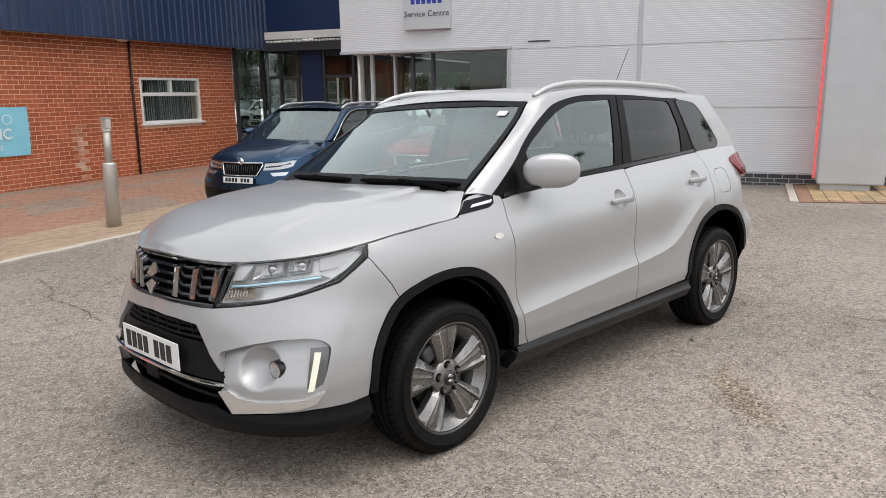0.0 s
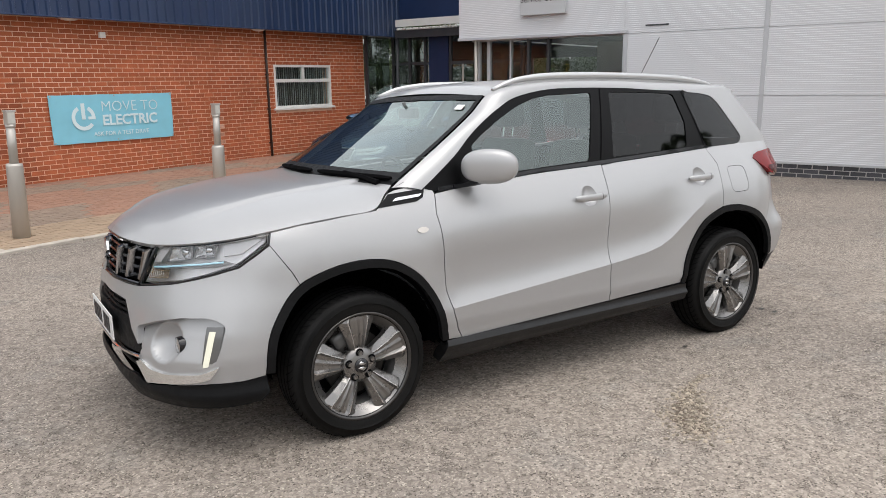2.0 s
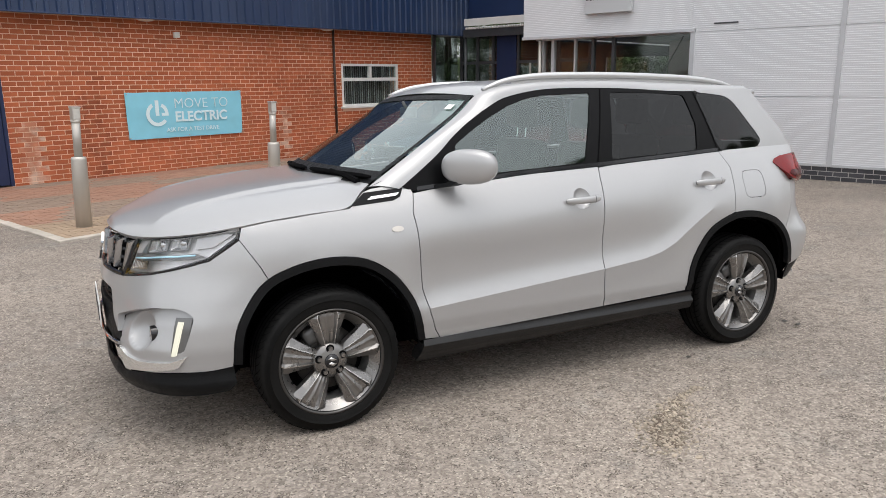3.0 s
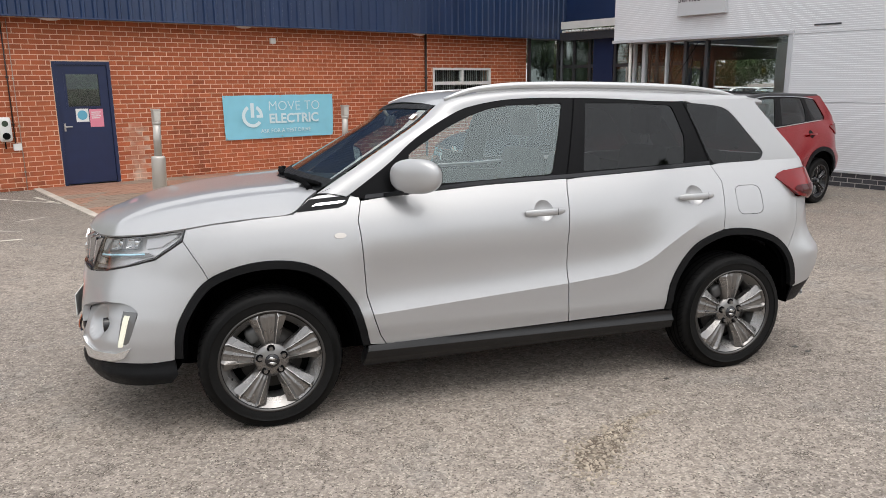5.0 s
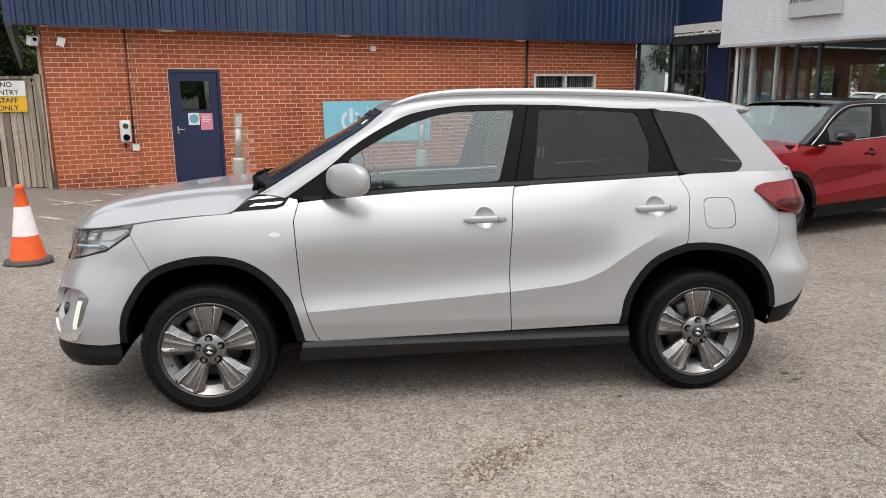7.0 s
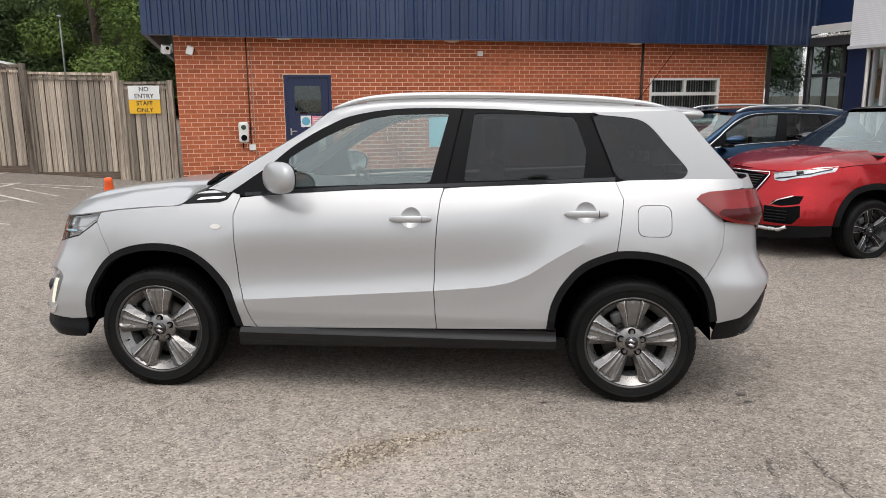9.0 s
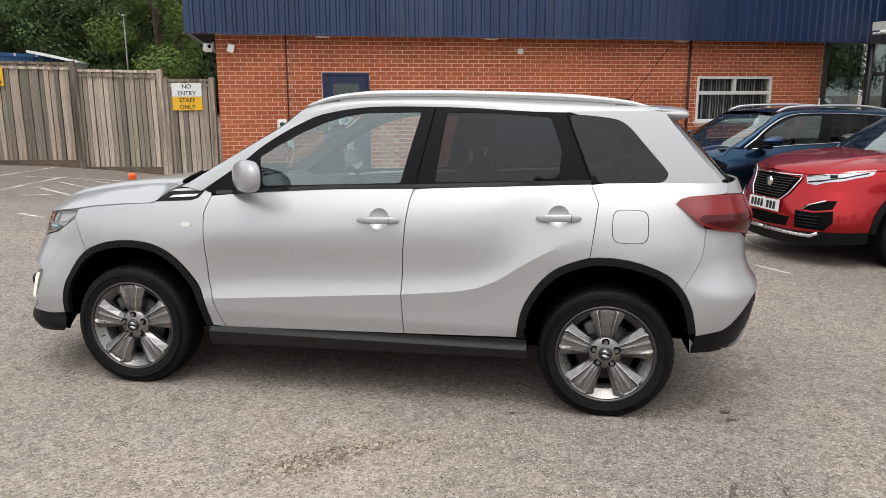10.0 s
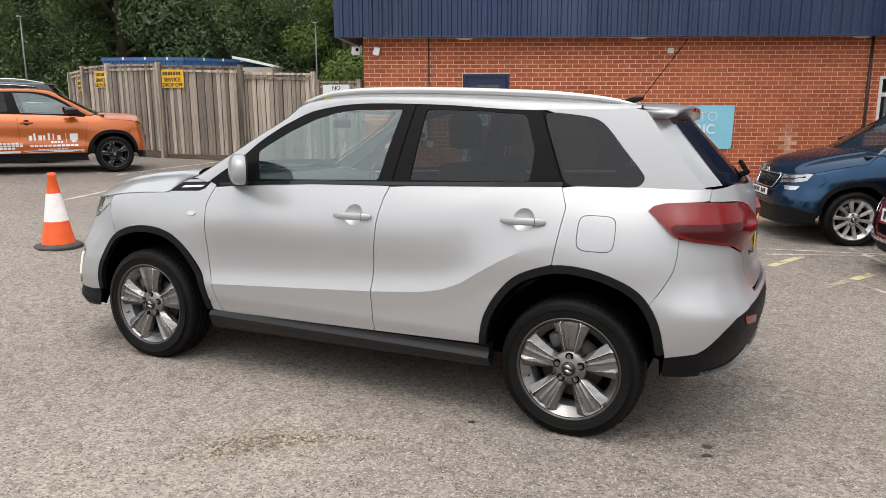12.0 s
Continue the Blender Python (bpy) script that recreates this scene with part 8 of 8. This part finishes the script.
def make_tree(seed, height, spread, leaves, material, x, y, size=0.16, base=None):
    rnd = random.Random(seed)
    g = ground_z(x, y) if base is None else base
    t = thing("tree", pose(x, y, g, 0, 0, seed * 47 % 360), "tall leafy deciduous tree with a dense green crown", "tree", "woodland trees")
    trunk = [(0, 0, -.2), (rnd.uniform(-.2, .2), rnd.uniform(-.2, .2), height * .3), (rnd.uniform(-.4, .4), rnd.uniform(-.4, .4), height * .65)]
    bm = tube(trunk, [height * .026, height * .02, height * .01], 9)
    part("trunk", bm, BARK, t, smooth=True)
    blobs = []
    for k in range(11):
        a = 2.4 * k + rnd.uniform(-.4, .4)
        h = height * (0.16 + 0.78 * k / 10)
        w = spread * (0.55 + 0.45 * math.sin(math.pi * min(.95, .25 + k / 11))) * 0.62
        c = (w * math.cos(a), w * math.sin(a), h)
        blobs.append((*c, spread * rnd.uniform(.30, .46)))
        if k % 2 == 0:
            z = min(h * .8, height * .6)
            part("limb", tube([(0, 0, z * .8), (c[0] * .5, c[1] * .5, z * .95), (c[0], c[1], h)], [height * .010, height * .007, height * .003], 6), BARK, t)
    vs, fs = leaf_crown(rnd, blobs, leaves, size)
    me = bpy.data.meshes.new("crown")
    me.from_pydata(vs, [], fs)
    me.materials.append(material)
    ob = new("crown", me)
    ob.parent = t
    return t


proto = [make_tree(3, 20, 6.6, 25000, LEAF_DARK, -14, 53, 0.18), make_tree(5, 22, 7.2, 26000, LEAF_MID, -26, 55, 0.18), make_tree(8, 18, 6.2, 24000, LEAF_DARK, -5.5, 57, 0.18)]
bright_tree = make_tree(11, 13, 4.3, 30000, LEAF_LIGHT, -3.4, 47.5, 0.11)
rnd = random.Random(21)
for k, (x, y) in enumerate([(-20, 51), (-34, 52), (-43, 49), (-9, 61), (2, 60), (9, 58), (-50, 55), (-18, 63), (-31, 64), (-60, 52), (-39, 62)]):
    c = copy_thing(proto[k % 3], pose(x, y, ground_z(x, y), 0, 0, rnd.uniform(0, 360)) @ Matrix.Scale(rnd.uniform(.85, 1.15), 4))
# the far side of the site, seen in the glass
for k, (x, y) in enumerate([(-40, -8), (-44, 6), (-46, 20), (-26, -38), (-12, -42), (2, -44), (16, -43), (30, -40), (44, -30), (-38, -24), (52, -14), (56, 22), (60, 32), (56, 41), (64, 27), (52, 13), (58, 36), (50, 28), (57, 17), (62, 22), (48, 40), (66, 36), (33, 38), (39, 43), (46, 50), (30, 47), (38, 52), (26, 44)]):
    copy_thing(proto[k % 3], pose(x, y, ground_z(x, y), 0, 0, rnd.uniform(0, 360)) @ Matrix.Scale(rnd.uniform(.55, .75), 4))


def woodland():
    """The dense dark wood behind the single trees."""
    r = random.Random(77)
    blobs = [(x + r.uniform(-1, 1), 68 + r.uniform(-1.5, 1.5) - 0.12 * abs(x + 15), h, r.uniform(2.0, 3.2)) for x in range(-84, 22, 4) for h in (1.5, 4.5, 8, 11.5, 15, 18)]
    vs, fs = leaf_crown(r, blobs, 30000, 0.45)
    me = bpy.data.meshes.new("woodland")
    me.from_pydata(vs, [], fs)
    me.materials.append(LEAF_DARK)
    ob = new("woodland", me)
    tagged(ob, "dense dark green wood behind the yard", "wood", kind="stuff")
    for material, far, count in ((LEAF_DARK, 50.0, 70000), (LEAF_MID, 47.8, 60000)):
        blobs = []
        for x in range(-62, -6, 5):
            cx, cy, top = x + r.uniform(-1.5, 1.5), far + r.uniform(-.8, 1.2) - .05 * abs(x + 15), r.uniform(5.5, 10.5)
            blobs += [(cx + r.uniform(-1.6, 1.6), cy + r.uniform(-.8, .8), top * k, r.uniform(1.5, 2.5) * (1.15 - .5 * k)) for k in (.25, .45, .65, .82, .95, 1.0)]
        vs, fs = leaf_crown(r, blobs, count, 0.10)
        me = bpy.data.meshes.new("undergrowth")
        me.from_pydata(vs, [], fs)
        me.materials.append(material)
        tagged(new("undergrowth", me), "dark green bushes and low branches at the edge of the wood", "bushes", kind="stuff")
    # added dark sheet, its colour standing in for the shade between the trees
    shade_sheet = bmesh.new()
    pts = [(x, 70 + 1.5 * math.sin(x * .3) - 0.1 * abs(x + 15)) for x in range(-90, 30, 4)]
    lo, hi = [shade_sheet.verts.new((x, y, -1)) for x, y in pts], [shade_sheet.verts.new((x, y + 2, 18 + 1.6 * math.sin(x * .7))) for x, y in pts]
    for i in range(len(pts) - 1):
        shade_sheet.faces.new((lo[i], lo[i + 1], hi[i + 1], hi[i]))
    tagged(part("backdrop", shade_sheet, mat("wood_shade", (0.015, 0.026, 0.010), 0.9, vary=0.4, scale=1.2)), "dark sheet for the shaded depth of the wood", "backdrop", kind="structure")


woodland()


def container(x0, y0, z0, length, turn):
    c = thing("shipping_container", pose(x0, y0, z0, 0, 0, turn), "blue corrugated steel storage container behind the fence", "container", "storage containers")
    body = bmesh.new()
    x, prof = 0.0, []
    while x < length:
        for dx, d in ((0, 0), (.09, 0), (.13, .04), (.22, .04)):
            prof.append((x + dx, d))
        x += .26
    lo, hi = [body.verts.new((a, b, .1)) for a, b in prof], [body.verts.new((a, b, 2.5)) for a, b in prof]
    for i in range(len(prof) - 1):
        body.faces.new((lo[i], lo[i + 1], hi[i + 1], hi[i]))
    box_into(body, 0, .05, .1, length, 2.4, 2.5)
    part("body", body, CONTAINER_BLUE, c)
    part("top_rail", box(-.05, -.06, 2.40, length + .1, .02, 2.60), CONTAINER_BLUE, c)
    part("bottom_rail", box(-.05, -.06, 0, length + .1, .02, .15), CONTAINER_BLUE, c)
    for k in range(3):
        part("lashing_ring", box(1.3 + k * 1.4, -.08, 2.45, 1.4 + k * 1.4, -.06, 2.62), SIGN_WHITE, c)


CONTAINER_BLUE = mat("container_blue", (0.04, 0.115, 0.27), 0.5, vary=0.15, scale=2)
tagged(part("container_base", box(-19.7, 43.9, -.4, -10.4, 46.6, ground_z(-15, 44) + 1.3), KERB), "raised concrete yard under the container", "yard", kind="structure")
container(-18.3, 44.1, ground_z(-15, 44) + 1.3, 5.1, 0)
container(-13.1, 44.15, ground_z(-15, 44) + 1.3, 5.6, 52)
shed = thing("shed", pose(-10.2, 44.5, ground_z(-10, 44)), "pale sheeted shed roof behind the fence", "shed", kind="structure")
part("roof_sheet", prism([(0, 4.0), (2.6, 3.4), (2.6, 3.3), (0, 3.85)], 0, 3), WHITE_PAINT, shed)
part("shed_wall", box(.05, .1, 0, 2.5, 2.9, 3.3), KERB, shed)


POST_GREY = mat("galvanised_post", (0.22, 0.225, 0.22), 0.6, metal=0.3, vary=0.1, scale=3)


def lamp_post(x, y, h):
    p = thing("lamp_post", pose(x, y, ground_z(x, y)), "slim grey street lamp post among the trees", "lamp post", "lamp posts")
    part("post", tube([(0, 0, 0), (0, 0, h * .6), (0, 0, h)], [.055, .045, .035], 10), POST_GREY, p, smooth=True)
    part("lamp_head", box(-.08, -.28, h, .08, .06, h + .07, .02), GREY_TRIM, p)


lamp_post(-22.9, 43.5, 6.3)
lamp_post(-4.8, 44.2, 5.9)


# ---- loose stone and worn patches ----
def stones(name, cx, cy, rx, ry, n, s0, s1, material, seed, label):
    r = random.Random(seed)
    vs, fs = [], []
    for _ in range(n):
        a, q = r.uniform(0, 2 * math.pi), math.sqrt(r.random()) if rx > 2 else abs(r.gauss(0, .5))
        x, y = cx + rx * q * math.cos(a), cy + ry * q * math.sin(a)
        s = r.uniform(s0, s1)
        z = ground_z(x, y)
        b = len(vs)
        k = r.uniform(0, 3)
        pts = [(x + s * r.uniform(.7, 1.2) * math.cos(k + i * 1.57), y + s * r.uniform(.7, 1.2) * math.sin(k + i * 1.57), z - .001) for i in range(4)]
        vs += pts + [(x + s * r.uniform(-.3, .3), y + s * r.uniform(-.3, .3), z + s * r.uniform(.5, .9))]
        fs += [(b + i, b + (i + 1) % 4, b + 4) for i in range(4)]
    me = bpy.data.meshes.new(name)
    me.from_pydata(vs, [], fs)
    me.materials.append(material)
    ob = new(name, me)
    tagged(ob, label, "gravel", kind="stuff")


CHIP = mat("stone_chips", (0.36, 0.31, 0.26), 0.9, vary=0.2, scale=20, per_object=0.35, island=True)
CHIP_DARK = mat("dark_chips", (0.13, 0.105, 0.08), 0.9, vary=0.2, scale=20, per_object=0.4, island=True)
PEBBLE = mat("tan_pebble", (0.31, 0.262, 0.205), 0.85, vary=0.2, scale=60, per_object=0.45, island=True, bump=0.3, bump_scale=150)
PATCH_SOIL = mat("patch_soil", (0.125, 0.094, 0.068), 0.95, vary=0.35, scale=30, bump=0.8, bump_scale=90)
stones("loose_chips", 4.2, 0.2, 5.0, 4.6, 12000, .003, .007, CHIP, 5, "pale loose stone chips scattered over the tarmac")
stones("loose_grit", 4.2, 0.2, 5.0, 4.6, 8000, .003, .006, CHIP_DARK, 15, "dark loose grit scattered over the tarmac")


def hollow(pts, widths, seed, n):
    """A shallow hollow in the tarmac: bare soil with tumbled pebbles that thin out towards its edge."""
    r = random.Random(seed)
    line = np.column_stack([curve3([(*p, w) for p, w in zip(pts, widths)], 60)])
    bm = bmesh.new()
    for sx, sy, k in ((0, 0, 1.0),):
        left, right = [], []
        for i, (x, y, w) in enumerate(line):
            d = line[min(i + 1, 59)] - line[max(i - 1, 0)]
            nx, ny = -d[1] / np.hypot(d[0], d[1]), d[0] / np.hypot(d[0], d[1])
            for out, sgn in ((left, 1), (right, -1)):
                q = w * .62 * r.uniform(.55, 1.15) * sgn
                out.append(bm.verts.new((x + nx * q, y + ny * q, ground_z(x + nx * q, y + ny * q) + .0025)))
        for i in range(59):
            bm.faces.new((right[i], right[i + 1], left[i + 1], left[i]))
    soil = part("worn_patch", bm, PATCH_SOIL)
    tagged(soil, "hollow of bare brown soil and loose tan pebbles in the tarmac", "gravel", kind="stuff")
    ball = bmesh.new()
    bmesh.ops.create_icosphere(ball, subdivisions=1, radius=1)
    base = np.array([v.co for v in ball.verts])
    faces = np.array([[v.index for v in f.verts] for f in ball.faces])
    ball.free()
    vs, fs = [], []
    for _ in range(n):
        x, y, w = line[min(59, int(abs(r.gauss(0, .42)) * 60)) if r.random() < .72 else r.randrange(60)]
        x, y = x + r.gauss(0, .5) * w, y + r.gauss(0, .5) * w
        k = r.choice((.003, .0035, .0045, .005, .008)) * r.uniform(.8, 1.25)
        turn = np.array(Euler((r.uniform(-.4, .4), r.uniform(-.4, .4), r.uniform(0, 6.28))).to_matrix())
        p = base * np.array((r.uniform(.9, 1.6), r.uniform(.8, 1.1), r.uniform(.45, .8))) * k * (1 + .22 * np.array([r.uniform(-1, 1) for _ in range(len(base))])[:, None])
        p = p @ turn.T + np.array((x, y, ground_z(x, y) + k * .35))
        fs += [tuple(f) for f in (faces + len(vs)).tolist()]
        vs += p.tolist()
    me = bpy.data.meshes.new("pebbles")
    me.from_pydata(vs, [], fs)
    me.materials.append(PEBBLE)
    ob = new("pebbles", me)
    tagged(ob, "loose tan pebbles lying in the worn hollow", "gravel", kind="stuff")


hollow([(3.60, -.06), (3.76, .03), (3.95, .08), (4.12, .13), (4.32, .12)], (.10, .13, .09, .035, .02), 6, 1300)
stones("worn_edge", 4.0, 0.03, .55, .26, 700, .004, .010, CHIP, 9, "pale stone chips strewn round the worn hollow")


def stain(x, y, r, seed):
    """A small dark oil spot."""
    q = random.Random(seed)
    bm = bmesh.new()
    rim = [bm.verts.new((x + r * q.uniform(.6, 1.2) * math.cos(a), y + r * .7 * q.uniform(.6, 1.2) * math.sin(a), 0)) for a in np.linspace(0, 2 * math.pi, 14, endpoint=False)]
    for v in rim:
        v.co.z = ground_z(v.co.x, v.co.y) + .003
    bm.faces.new(rim)
    tagged(part("oil_stain", bm, OIL), "small dark oil stain on the tarmac", "stain", kind="structure")


OIL = mat("oil_stain", (0.05, 0.044, 0.038), 0.6, vary=0.4, scale=60)
for k, (x, y, r) in enumerate(((5.787, .162, .03), (5.756, .07, .026), (4.73, .351, .022))):
    stain(x, y, r, k + 1)
stones("leaf_litter", 5.2, 12.83, 2.9, .10, 420, .008, .022, PATCH_SOIL, 19, "line of dry litter along the foot of the wall")


def crack(pts, w, label="thin dark crack across the tarmac"):
    bm = bmesh.new()
    r = random.Random(3)
    fine = [p for p in curve3(pts, 40)]
    rows = []
    for x, y in fine:
        k = w * r.uniform(.3, 1.2)
        jx, jy = r.uniform(-.02, .02), r.uniform(-.02, .02)
        rows.append([bm.verts.new((x + jx - k, y + jy + k * .4, ground_z(x, y) + .003)), bm.verts.new((x + jx + k, y + jy - k * .4, ground_z(x, y) + .003))])
    for a, b in zip(rows, rows[1:]):
        bm.faces.new((a[0], b[0], b[1], a[1]))
    tagged(part("tarmac_crack", bm, mat("crack_dark", (0.085, 0.075, 0.065), 0.95)), label, "crack", kind="structure")


crack([(4.9, 6.3), (4.6, 5.7), (4.35, 5.42), (4.2, 4.9), (3.95, 4.45)], .008)
crack([(4.35, 5.42), (4.8, 5.4), (5.3, 5.5)], .006)
crack([(5.60, -.47), (5.55, -.62), (5.50, -.80), (5.44, -1.0)], .004)
crack([(5.40, -.50), (5.33, -.60), (5.30, -.66)], .003)


# the car park behind the showroom, seen through its glass
white_car = build_other_car(pose(31, 18.5, ground_z(31, 18.5), 0, 0, 170), "white parked SUV behind the showroom", WHITE_CAR, 1.03, 1.0, .98, front_end("plain"), rails=False)
for x, y, a in ((30.5, 13.0, 172), (31.5, 15.8, 168), (31, 21.3, 171), (32, 24.2, 169), (37, 20.5, 175), (38, 26, 172), (26, 27.5, 150), (29, 30.5, 152), (23.5, 25, 150)):
    copy_thing(white_car, pose(x, y, ground_z(x, y), 0, 0, a))

build_bricks()
